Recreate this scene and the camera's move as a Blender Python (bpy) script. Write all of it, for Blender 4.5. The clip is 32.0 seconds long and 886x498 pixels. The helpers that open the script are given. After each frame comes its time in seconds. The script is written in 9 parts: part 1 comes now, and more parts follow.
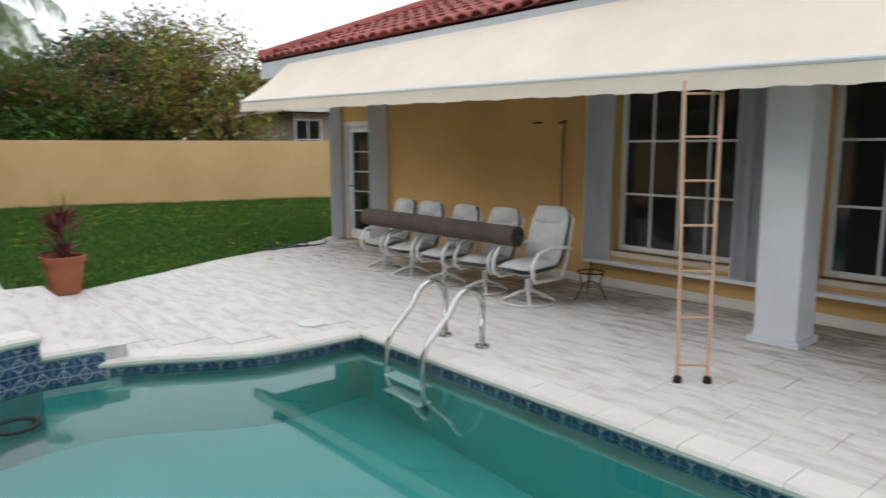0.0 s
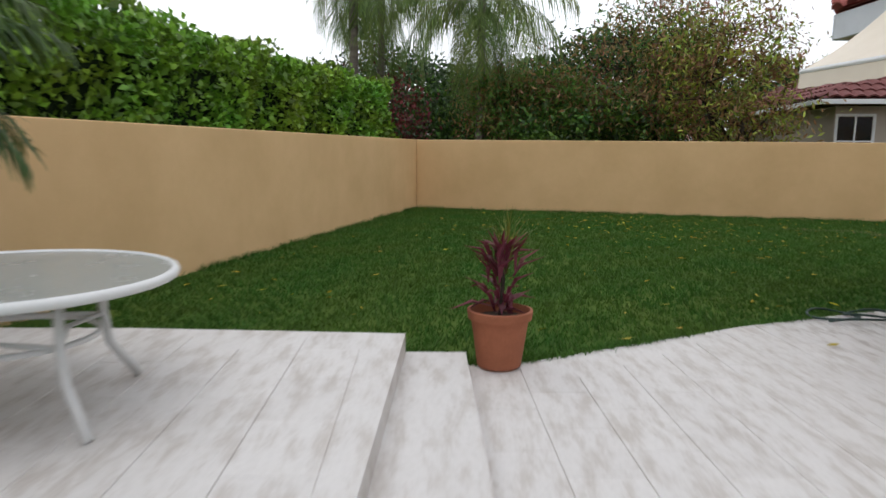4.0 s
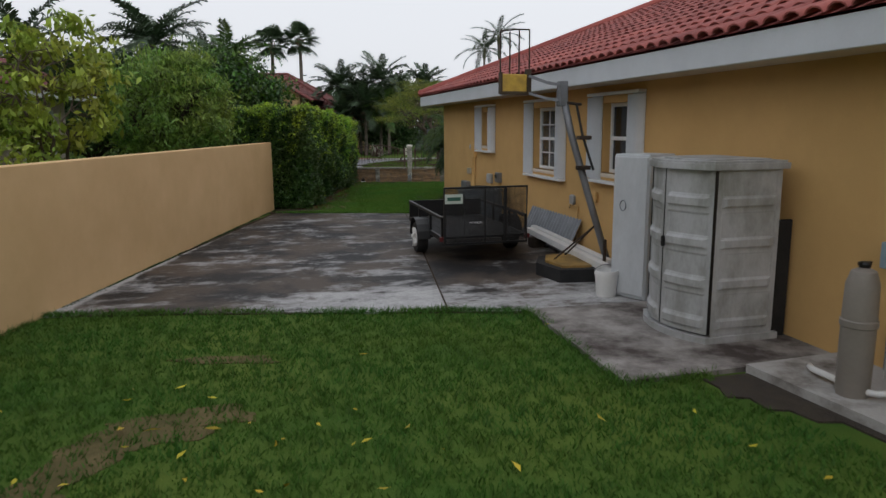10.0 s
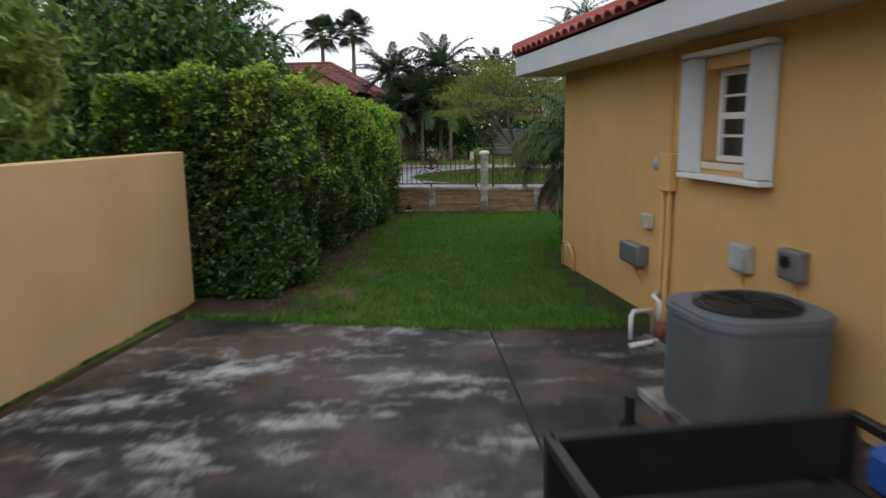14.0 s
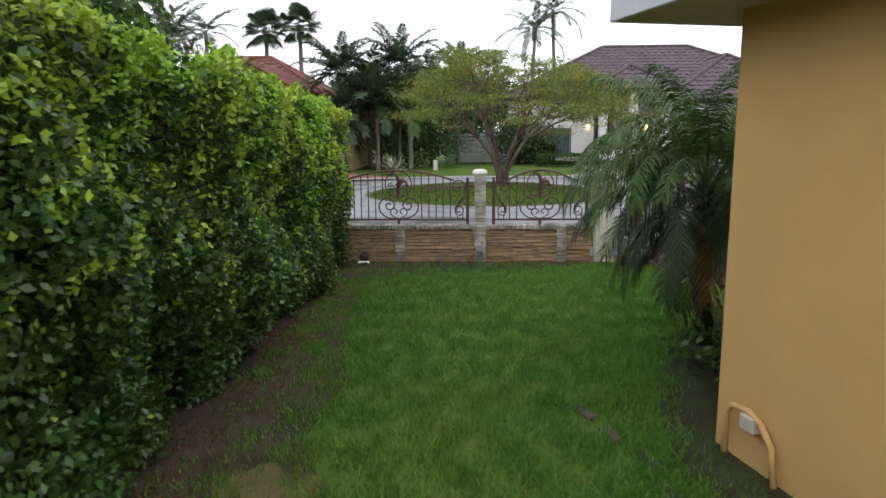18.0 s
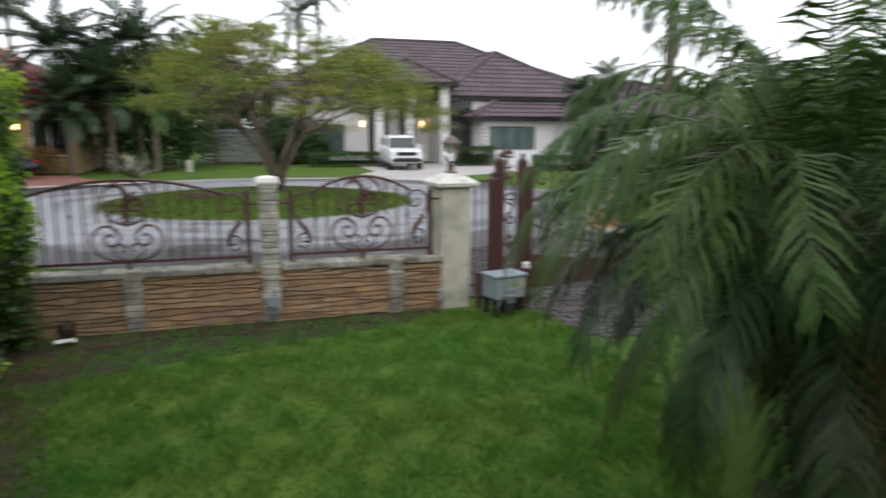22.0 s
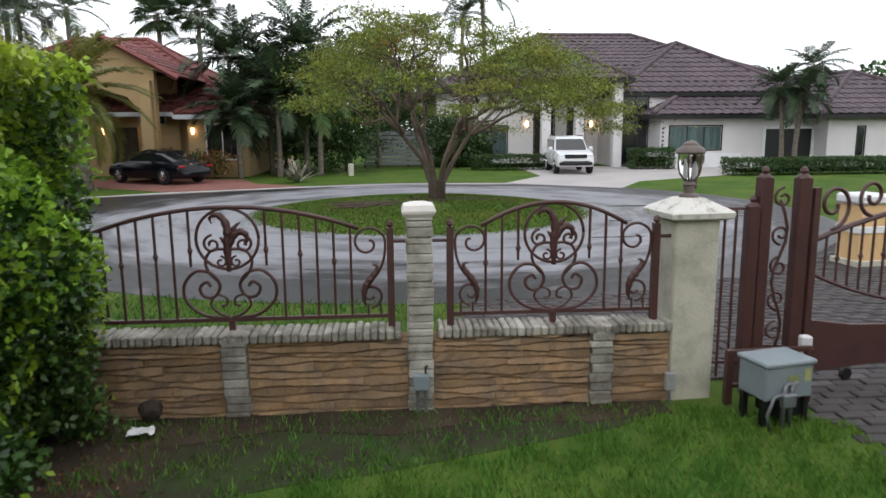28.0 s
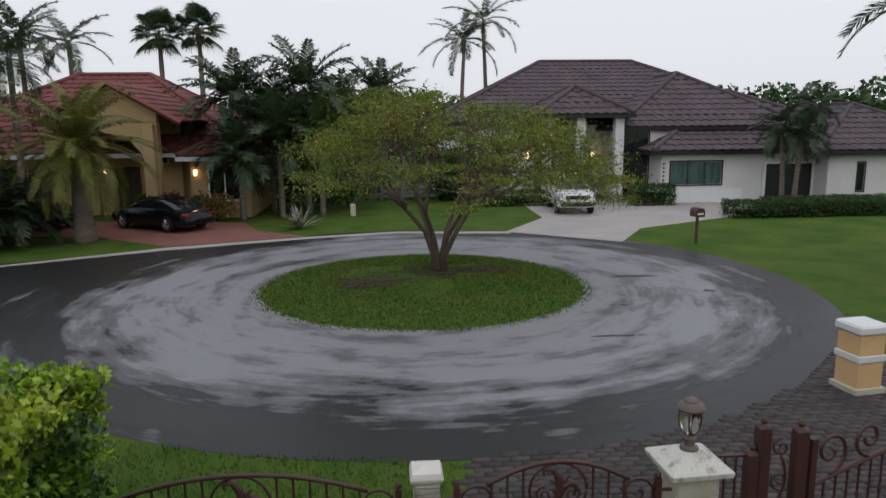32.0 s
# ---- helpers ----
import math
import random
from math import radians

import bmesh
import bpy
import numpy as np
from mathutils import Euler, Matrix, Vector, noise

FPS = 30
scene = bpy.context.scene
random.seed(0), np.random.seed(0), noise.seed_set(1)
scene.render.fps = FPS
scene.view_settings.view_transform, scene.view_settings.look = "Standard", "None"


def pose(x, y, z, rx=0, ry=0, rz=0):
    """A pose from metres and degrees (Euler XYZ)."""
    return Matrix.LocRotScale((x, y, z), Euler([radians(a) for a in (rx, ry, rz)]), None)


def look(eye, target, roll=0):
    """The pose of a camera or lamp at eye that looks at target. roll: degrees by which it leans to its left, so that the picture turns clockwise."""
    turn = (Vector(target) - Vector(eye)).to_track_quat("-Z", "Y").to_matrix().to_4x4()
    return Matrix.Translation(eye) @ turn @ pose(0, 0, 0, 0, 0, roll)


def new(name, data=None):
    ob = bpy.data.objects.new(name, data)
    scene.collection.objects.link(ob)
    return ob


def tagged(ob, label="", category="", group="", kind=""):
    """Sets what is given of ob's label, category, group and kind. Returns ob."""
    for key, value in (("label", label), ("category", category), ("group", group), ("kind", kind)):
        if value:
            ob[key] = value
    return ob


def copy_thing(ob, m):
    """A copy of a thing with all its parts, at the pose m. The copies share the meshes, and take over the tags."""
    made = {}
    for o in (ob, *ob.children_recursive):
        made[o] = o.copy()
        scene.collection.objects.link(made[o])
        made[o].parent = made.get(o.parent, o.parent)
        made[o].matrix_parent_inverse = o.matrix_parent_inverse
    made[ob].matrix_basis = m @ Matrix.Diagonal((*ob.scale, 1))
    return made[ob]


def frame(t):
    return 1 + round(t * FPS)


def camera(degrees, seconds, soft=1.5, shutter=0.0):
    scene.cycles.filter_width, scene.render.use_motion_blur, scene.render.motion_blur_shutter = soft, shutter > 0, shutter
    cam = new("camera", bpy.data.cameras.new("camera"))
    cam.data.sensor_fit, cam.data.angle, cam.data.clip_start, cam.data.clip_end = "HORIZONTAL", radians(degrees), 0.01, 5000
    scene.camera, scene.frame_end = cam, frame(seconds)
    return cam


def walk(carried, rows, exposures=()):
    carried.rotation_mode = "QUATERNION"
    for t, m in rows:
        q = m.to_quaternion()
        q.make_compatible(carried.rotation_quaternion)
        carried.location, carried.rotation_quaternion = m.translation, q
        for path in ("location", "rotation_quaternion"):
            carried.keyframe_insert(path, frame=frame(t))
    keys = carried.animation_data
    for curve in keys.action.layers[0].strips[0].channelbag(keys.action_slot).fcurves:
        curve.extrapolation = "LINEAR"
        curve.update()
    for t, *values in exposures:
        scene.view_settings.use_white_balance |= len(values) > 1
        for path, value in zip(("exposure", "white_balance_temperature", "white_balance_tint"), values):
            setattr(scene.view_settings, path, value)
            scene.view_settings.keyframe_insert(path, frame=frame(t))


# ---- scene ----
cam = camera(65.7, 32.0, soft=1.5, shutter=0.6)
PATH = [
    (0, (22.774, 5.126, 1.704), (20.992, 5.985, 1.409), -0.1),
    (0.5, (22.840, 5.175, 1.717), (20.967, 5.808, 1.416), -0.3),
    (1, (22.790, 5.199, 1.712), (20.865, 5.651, 1.412), -0.1),
    (1.2, (22.724, 5.227, 1.715), (20.784, 5.608, 1.413), -0.0),
    (1.5, (22.560, 5.296, 1.714), (20.611, 5.626, 1.411), -0.0),
    (2, (22.130, 5.392, 1.723), (20.175, 5.680, 1.417), 0.1),
    (2.3, (21.786, 5.469, 1.710), (19.809, 5.420, 1.409), 0.1),
    (2.5, (21.535, 5.472, 1.680), (19.575, 5.207, 1.387), -0.3),
    (4.5, (17.375, 5.265, 1.632), (15.453, 4.794, 1.345), 0.6),
    (5, (15.939, 5.223, 1.747), (13.978, 4.963, 1.451), 0.2),
    (5.5, (14.436, 5.270, 1.881), (12.463, 5.288, 1.579), 0.0),
    (5.8, (13.300, 5.250, 1.940), (11.350, 5.610, 1.634), -0.3),
    (6, (12.430, 4.720, 2.070), (10.569, 5.373, 1.743), -0.2),
    (6.5, (10.760, 4.500, 2.130), (9.254, 5.774, 1.797), -0.2),
    (7, (8.970, 4.400, 2.190), (7.905, 6.056, 1.852), -0.2),
    (7.5, (7.250, 4.680, 2.230), (6.590, 6.535, 1.892), -0.4),
    (8, (5.776, 5.023, 2.305), (5.473, 6.969, 1.958), -0.5),
    (8.5, (5.351, 5.244, 2.291), (5.045, 7.189, 1.944), -0.4),
    (9, (5.277, 5.367, 2.267), (5.211, 7.336, 1.920), -0.3),
    (9.5, (5.225, 5.401, 2.318), (5.181, 7.369, 1.965), -0.4),
    (10, (5.231, 5.656, 2.321), (5.187, 7.624, 1.967), -0.5),
    (10.5, (5.246, 6.265, 2.312), (5.125, 8.230, 1.959), -0.8),
    (11, (5.272, 7.089, 2.296), (4.866, 9.016, 1.947), -0.9),
    (11.5, (5.236, 8.064, 2.267), (4.828, 9.990, 1.917), -0.7),
    (12, (5.101, 9.431, 2.263), (4.692, 11.357, 1.911), -0.8),
    (12.5, (4.864, 11.046, 2.217), (4.458, 12.972, 1.867), -0.7),
    (13, (4.626, 12.942, 2.172), (4.219, 14.869, 1.825), -0.5),
    (13.5, (4.363, 14.939, 2.151), (4.021, 16.879, 1.803), -0.7),
    (14, (4.100, 16.904, 2.158), (3.882, 18.861, 1.808), -0.7),
    (14.5, (3.785, 18.912, 2.077), (3.569, 20.871, 1.731), -0.1),
    (15, (3.480, 20.916, 2.115), (3.270, 22.874, 1.767), -0.9),
    (15.5, (3.283, 21.859, 2.110), (3.062, 23.817, 1.765), -0.8),
    (17.5, (3.094, 22.800, 2.180), (3.014, 24.770, 1.841), -0.4),
    (18, (3.067, 23.142, 2.189), (2.984, 25.111, 1.849), -0.4),
    (18.5, (3.022, 23.604, 2.158), (2.942, 25.573, 1.819), -0.4),
    (19, (2.992, 24.195, 2.162), (2.913, 26.164, 1.818), -0.2),
    (19.5, (2.976, 24.921, 2.093), (2.896, 26.891, 1.754), -0.5),
    (20, (2.926, 25.631, 2.111), (2.847, 27.600, 1.770), -0.3),
    (20.5, (2.919, 26.563, 2.079), (3.135, 28.521, 1.736), 0.0),
    (21, (2.829, 27.074, 2.075), (3.241, 29.001, 1.732), 0.0),
    (21.5, (2.799, 27.189, 2.053), (3.212, 29.116, 1.710), -0.2),
    (22, (2.842, 27.252, 2.040), (3.426, 29.136, 1.695), 0.2),
    (22.5, (2.823, 27.246, 2.030), (3.763, 28.977, 1.683), 0.1),
    (23, (2.793, 27.184, 2.033), (3.664, 28.950, 1.685), -0.1),
    (23.5, (2.791, 27.134, 2.037), (3.424, 28.999, 1.691), -0.2),
    (24, (2.803, 27.121, 2.033), (3.437, 28.986, 1.687), -0.1),
    (24.5, (2.925, 27.448, 2.011), (3.548, 29.316, 1.667), -0.4),
    (25, (2.904, 27.446, 2.011), (3.313, 29.373, 1.666), -0.4),
    (25.5, (2.909, 27.407, 2.011), (3.052, 29.372, 1.667), -0.6),
    (27.5, (3.028, 29.123, 1.982), (3.167, 31.088, 1.638), -0.4),
    (28, (3.041, 29.734, 2.061), (3.178, 31.699, 1.719), -0.5),
    (28.5, (3.020, 29.956, 2.170), (3.158, 31.920, 1.825), -0.4),
    (29, (3.007, 30.020, 2.326), (3.144, 31.985, 1.981), -0.4),
    (29.5, (3.006, 30.032, 2.493), (3.143, 31.997, 2.147), -0.5),
    (30, (2.984, 29.986, 2.866), (3.119, 31.951, 2.518), -0.5),
    (30.5, (2.978, 29.934, 3.211), (3.113, 31.899, 2.862), -0.5),
    (31, (2.982, 29.931, 3.543), (3.117, 31.896, 3.193), -0.6),
    (31.5, (2.999, 29.938, 3.802), (3.134, 31.902, 3.452), -0.5),
    (32, (3.027, 29.940, 4.040), (3.162, 31.904, 3.691), -0.6),
]
EXPOSURE = [(0, 0.06), (1, -0.12), (2.5, -0.24), (4.5, -0.16), (5.0, -0.08), (5.4, 0.17), (6.2, 0.15), (7, -0.2), (8, -0.48), (9, -0.75), (11.5, -0.62), (13, -0.45), (15, -0.13), (18, 0.24), (20, 0.6), (22, 0.2), (24, 0.22), (25, 0.06), (26, 0.06), (28, 0.1), (30, -0.3), (31, -0.6), (32, -0.76)]
walk(cam, [(t, look(eye, target, roll)) for t, eye, target, roll in PATH], EXPOSURE)

# ---- world and light: a white overcast evening sky ----
world = bpy.data.worlds.new("world")
scene.world = world
world.use_nodes = True
wn = world.node_tree
wn.nodes.clear()
sky = wn.nodes.new("ShaderNodeTexSky")
sky.sky_type = "NISHITA"
sky.sun_disc = False
sky.sun_elevation = radians(32)
sky.sun_rotation = radians(200)
sky.dust_density = 6.0
grey = wn.nodes.new("ShaderNodeHueSaturation")
grey.inputs["Saturation"].default_value = 0.22
lift = wn.nodes.new("ShaderNodeMix")
lift.data_type = "RGBA"
lift.inputs["Factor"].default_value = 0.72
haze = wn.nodes.new("ShaderNodeTexCoord")
up = wn.nodes.new("ShaderNodeSeparateXYZ")
rise = wn.nodes.new("ShaderNodeMapRange")
rise.interpolation_type = "SMOOTHSTEP"
rise.inputs["From Max"].default_value = 0.75
cloud = wn.nodes.new("ShaderNodeMix")
cloud.data_type = "RGBA"
cloud.inputs["A"].default_value = (13.2, 13.6, 14.4, 1)
cloud.inputs["B"].default_value = (11.6, 12.2, 13.4, 1)
wn.links.new(haze.outputs["Generated"], up.inputs[0])
wn.links.new(up.outputs["Z"], rise.inputs["Value"])
wn.links.new(rise.outputs["Result"], cloud.inputs["Factor"])
wn.links.new(cloud.outputs["Result"], lift.inputs["B"])
bg = wn.nodes.new("ShaderNodeBackground")
bg.inputs["Strength"].default_value = 0.13
wout = wn.nodes.new("ShaderNodeOutputWorld")
wn.links.new(sky.outputs["Color"], grey.inputs["Color"])
wn.links.new(grey.outputs["Color"], lift.inputs["A"])
wn.links.new(lift.outputs["Result"], bg.inputs["Color"])
wn.links.new(bg.outputs["Background"], wout.inputs["Surface"])

sun_data = bpy.data.lights.new("sun", "SUN")
sun_data.energy = 0.5
sun_data.angle = radians(50)
sun_data.color = (1.0, 0.96, 0.9)
sun = new("sun", sun_data)
sun.matrix_world = look((0, 0, 30), (-9, -3, 0))

# ---- materials ----


def mat(name, col, rough=0.7, var=0.18, scale=1.5, fine=40.0, bump=0.15, metal=0.0, col2=None, mix=0.5, spec=0.4,
        sharp=0.15, island=0.0, stretch=(1, 1, 1), depth=0.01, obj=0.0):
    """A surface with stains at a large scale, grain at a small one, and fine relief."""
    m = bpy.data.materials.new(name)
    m.use_nodes = True
    nt = m.node_tree
    n, l = nt.nodes, nt.links
    b = n["Principled BSDF"]
    b.inputs["Roughness"].default_value = rough
    b.inputs["Metallic"].default_value = metal
    b.inputs["Specular IOR Level"].default_value = spec
    geo = n.new("ShaderNodeNewGeometry")
    mp = n.new("ShaderNodeMapping")
    mp.inputs["Scale"].default_value = stretch
    l.new(geo.outputs["Position"], mp.inputs["Vector"])
    big = n.new("ShaderNodeTexNoise")
    big.inputs["Scale"].default_value = scale
    big.inputs["Detail"].default_value = 6
    big.inputs["Roughness"].default_value = 0.65
    small = n.new("ShaderNodeTexNoise")
    small.inputs["Scale"].default_value = fine
    small.inputs["Detail"].default_value = 3
    for t in (big, small):
        l.new(mp.outputs["Vector"], t.inputs["Vector"])
    ramp = n.new("ShaderNodeMapRange")
    ramp.inputs["From Min"].default_value = mix - sharp
    ramp.inputs["From Max"].default_value = mix + sharp
    l.new(big.outputs["Fac"], ramp.inputs["Value"])
    c2 = col2 or tuple(c * (1 - 1.6 * var) for c in col)
    mx = n.new("ShaderNodeMix")
    mx.data_type = "RGBA"
    mx.inputs["A"].default_value = (*col, 1)
    mx.inputs["B"].default_value = (*c2, 1)
    l.new(ramp.outputs["Result"], mx.inputs["Factor"])
    val = n.new("ShaderNodeMath")
    val.operation = "MULTIPLY_ADD"
    val.inputs[1].default_value = var * 1.6
    val.inputs[2].default_value = 1 - var * 0.8
    l.new(small.outputs["Fac"], val.inputs[0])
    tint = val.outputs[0]
    for amount, socket in ((island, geo.outputs["Random Per Island"]), (obj, None)):
        if amount:
            if socket is None:
                socket = n.new("ShaderNodeObjectInfo").outputs["Random"]
            r = n.new("ShaderNodeMath")
            r.operation = "MULTIPLY_ADD"
            r.inputs[1].default_value = 2 * amount
            r.inputs[2].default_value = 1 - amount
            l.new(socket, r.inputs[0])
            p = n.new("ShaderNodeMath")
            p.operation = "MULTIPLY"
            l.new(tint, p.inputs[0])
            l.new(r.outputs[0], p.inputs[1])
            tint = p.outputs[0]
    hsv = n.new("ShaderNodeHueSaturation")
    l.new(mx.outputs["Result"], hsv.inputs["Color"])
    l.new(tint, hsv.inputs["Value"])
    l.new(hsv.outputs["Color"], b.inputs["Base Color"])
    rr = n.new("ShaderNodeMapRange")
    rr.inputs["To Min"].default_value = max(0.02, rough - 0.12)
    rr.inputs["To Max"].default_value = min(1, rough + 0.12)
    l.new(big.outputs["Fac"], rr.inputs["Value"])
    l.new(rr.outputs["Result"], b.inputs["Roughness"])
    if bump:
        bp = n.new("ShaderNodeBump")
        bp.inputs["Strength"].default_value = bump
        bp.inputs["Distance"].default_value = depth
        l.new(small.outputs["Fac"], bp.inputs["Height"])
        l.new(bp.outputs["Normal"], b.inputs["Normal"])
    return m


def leaf_mat(name, col, var=0.5, hue=0.03, trans=0.25, rough=0.45, spec=0.35):
    """Leaves that differ one by one in tone and let some light through."""
    m = bpy.data.materials.new(name)
    m.use_nodes = True
    nt = m.node_tree
    n, l = nt.nodes, nt.links
    b = n["Principled BSDF"]
    b.inputs["Roughness"].default_value = rough
    b.inputs["Specular IOR Level"].default_value = spec
    geo = n.new("ShaderNodeNewGeometry")
    noise_t = n.new("ShaderNodeTexNoise")
    noise_t.inputs["Scale"].default_value = 0.9
    l.new(geo.outputs["Position"], noise_t.inputs["Vector"])
    v = n.new("ShaderNodeMapRange")
    v.inputs["To Min"].default_value = 1 - var
    v.inputs["To Max"].default_value = 1 + var
    l.new(geo.outputs["Random Per Island"], v.inputs["Value"])
    h = n.new("ShaderNodeMapRange")
    h.inputs["From Min"].default_value = 0.3
    h.inputs["From Max"].default_value = 0.7
    h.inputs["To Min"].default_value = 0.5 - hue
    h.inputs["To Max"].default_value = 0.5 + hue
    l.new(noise_t.outputs["Fac"], h.inputs["Value"])
    hs = n.new("ShaderNodeHueSaturation")
    hs.inputs["Color"].default_value = (*col, 1)
    l.new(v.outputs["Result"], hs.inputs["Value"])
    l.new(h.outputs["Result"], hs.inputs["Hue"])
    l.new(hs.outputs["Color"], b.inputs["Base Color"])
    if trans:
        tr = n.new("ShaderNodeBsdfTranslucent")
        l.new(hs.outputs["Color"], tr.inputs["Color"])
        ms = n.new("ShaderNodeMixShader")
        ms.inputs[0].default_value = trans
        l.new(b.outputs[0], ms.inputs[1])
        l.new(tr.outputs[0], ms.inputs[2])
        l.new(ms.outputs[0], n["Material Output"].inputs["Surface"])
    return m


def glass_mat(name, tint=(0.8, 0.85, 0.85), rough=0.02):
    m = bpy.data.materials.new(name)
    m.use_nodes = True
    b = m.node_tree.nodes["Principled BSDF"]
    b.inputs["Base Color"].default_value = (*tint, 1)
    b.inputs["Roughness"].default_value = rough
    b.inputs["Transmission Weight"].default_value = 1.0
    b.inputs["IOR"].default_value = 1.45
    return m


def emit_mat(name, col, strength):
    m = bpy.data.materials.new(name)
    m.use_nodes = True
    b = m.node_tree.nodes["Principled BSDF"]
    b.inputs["Base Color"].default_value = (*col, 1)
    b.inputs["Emission Color"].default_value = (*col, 1)
    b.inputs["Emission Strength"].default_value = strength
    return m


class Nodes:
    """Short ways to wire a material's nodes."""

    def __init__(self, name, rough=0.8, spec=0.3):
        self.m = bpy.data.materials.new(name)
        self.m.use_nodes = True
        self.n, self.l = self.m.node_tree.nodes, self.m.node_tree.links
        self.b = self.n["Principled BSDF"]
        self.b.inputs["Roughness"].default_value = rough
        self.b.inputs["Specular IOR Level"].default_value = spec
        self.pos = self.n.new("ShaderNodeNewGeometry").outputs["Position"]

    def put(self, socket, v):
        if isinstance(v, (int, float, tuple)):
            socket.default_value = v
        else:
            self.l.new(v, socket)

    def math(self, op, a, b=0.0, c=0.0):
        q = self.n.new("ShaderNodeMath")
        q.operation = op
        for i, v in enumerate((a, b, c)):
            self.put(q.inputs[i], v)
        return q.outputs[0]

    def place(self, loc=(0, 0, 0), rz=0.0, scale=(1, 1, 1), kind="TEXTURE", vec=None):
        q = self.n.new("ShaderNodeMapping")
        q.vector_type = kind
        q.inputs["Location"].default_value = loc
        q.inputs["Rotation"].default_value = (0, 0, radians(rz))
        q.inputs["Scale"].default_value = scale
        self.l.new(vec or self.pos, q.inputs["Vector"])
        return q.outputs[0]

    def noise(self, vec, scale, detail=6, rough=0.6):
        q = self.n.new("ShaderNodeTexNoise")
        q.inputs["Scale"].default_value = scale
        q.inputs["Detail"].default_value = detail
        q.inputs["Roughness"].default_value = rough
        self.l.new(vec, q.inputs["Vector"])
        return q.outputs["Fac"]

    def ramp(self, v, a, b, lo=0.0, hi=1.0):
        q = self.n.new("ShaderNodeMapRange")
        q.interpolation_type = "SMOOTHSTEP"
        self.put(q.inputs["Value"], v)
        for k, x in (("From Min", a), ("From Max", b), ("To Min", lo), ("To Max", hi)):
            q.inputs[k].default_value = x
        return q.outputs[0]

    def mix(self, f, a, b):
        q = self.n.new("ShaderNodeMix")
        q.data_type = "RGBA"
        self.put(q.inputs["Factor"], f)
        for k, x in (("A", a), ("B", b)):
            self.put(q.inputs[k], (*x, 1) if isinstance(x, tuple) else x)
        return q.outputs["Result"]

    def split(self, vec):
        q = self.n.new("ShaderNodeSeparateXYZ")
        self.l.new(vec, q.inputs[0])
        return q.outputs

    def join(self, x, y, z):
        q = self.n.new("ShaderNodeCombineXYZ")
        for i, v in enumerate((x, y, z)):
            self.put(q.inputs[i], v)
        return q.outputs[0]

    def done(self, colour, height=None, strength=0.3, depth=0.01, rough=None):
        self.put(self.b.inputs["Base Color"], colour)
        if rough is not None:
            self.put(self.b.inputs["Roughness"], rough)
        if height is not None:
            q = self.n.new("ShaderNodeBump")
            q.inputs["Strength"].default_value = strength
            q.inputs["Distance"].default_value = depth
            self.l.new(height, q.inputs["Height"])
            self.l.new(q.outputs["Normal"], self.b.inputs["Normal"])
        return self.m


def stained_concrete(name, bias, pale=(0.52, 0.515, 0.515)):
    """Old slab: black algae over pale cement, worn clean in streaks and along its rear edge and joint."""
    k = Nodes(name, 0.8, 0.25)
    at = k.place((4.80, 27.79, 0), 15.2)
    x, y, z = k.split(at)
    st = k.place((0, 0, 0), 0, (0.85, 1.6, 1), "POINT", at)
    big = k.math("SUBTRACT", k.noise(st, 0.85, 10, 0.72), 0.045)
    mid = k.noise(at, 3.0, 8, 0.7)
    fine = k.noise(at, 45, 4, 0.6)
    rear = k.math("ADD", k.ramp(y, -13.2, -10.6, 0.16, -0.02), k.ramp(x, -7.2, -4.4, -0.20, 0.0))
    seam = k.math("ADD", k.math("MULTIPLY", y, 0.132), 1.72)  # the joint runs aslant to the house
    joint = k.ramp(k.math("ABSOLUTE", k.math("SUBTRACT", x, seam)), 0.05, 1.5, 0.20, 0.0)
    f = k.math("ADD", k.math("MULTIPLY", big, 0.72), k.math("MULTIPLY", mid, 0.46))
    foot = k.ramp(k.split(k.pos)[0], 0.04, 0.22, 0.2, 0.0)  # washed clean along the garden wall
    f = k.math("ADD", k.math("ADD", f, bias), k.math("MAXIMUM", k.math("MAXIMUM", rear, joint), foot))
    clean = k.ramp(f, 0.555, 0.705)
    dark = k.mix(k.ramp(k.noise(at, 0.7, 6, 0.65), 0.42, 0.6), (0.016, 0.015, 0.016), (0.085, 0.064, 0.050))
    c = k.mix(clean, dark, k.mix(k.ramp(mid, 0.35, 0.7), pale, tuple(q * 0.62 for q in pale)))
    c = k.mix(k.ramp(fine, 0.3, 0.75, 0.0, 0.35), c, (0.03, 0.028, 0.027))
    return k.done(c, fine, 0.4, 0.012, k.ramp(clean, 0, 1, 0.62, 0.88))


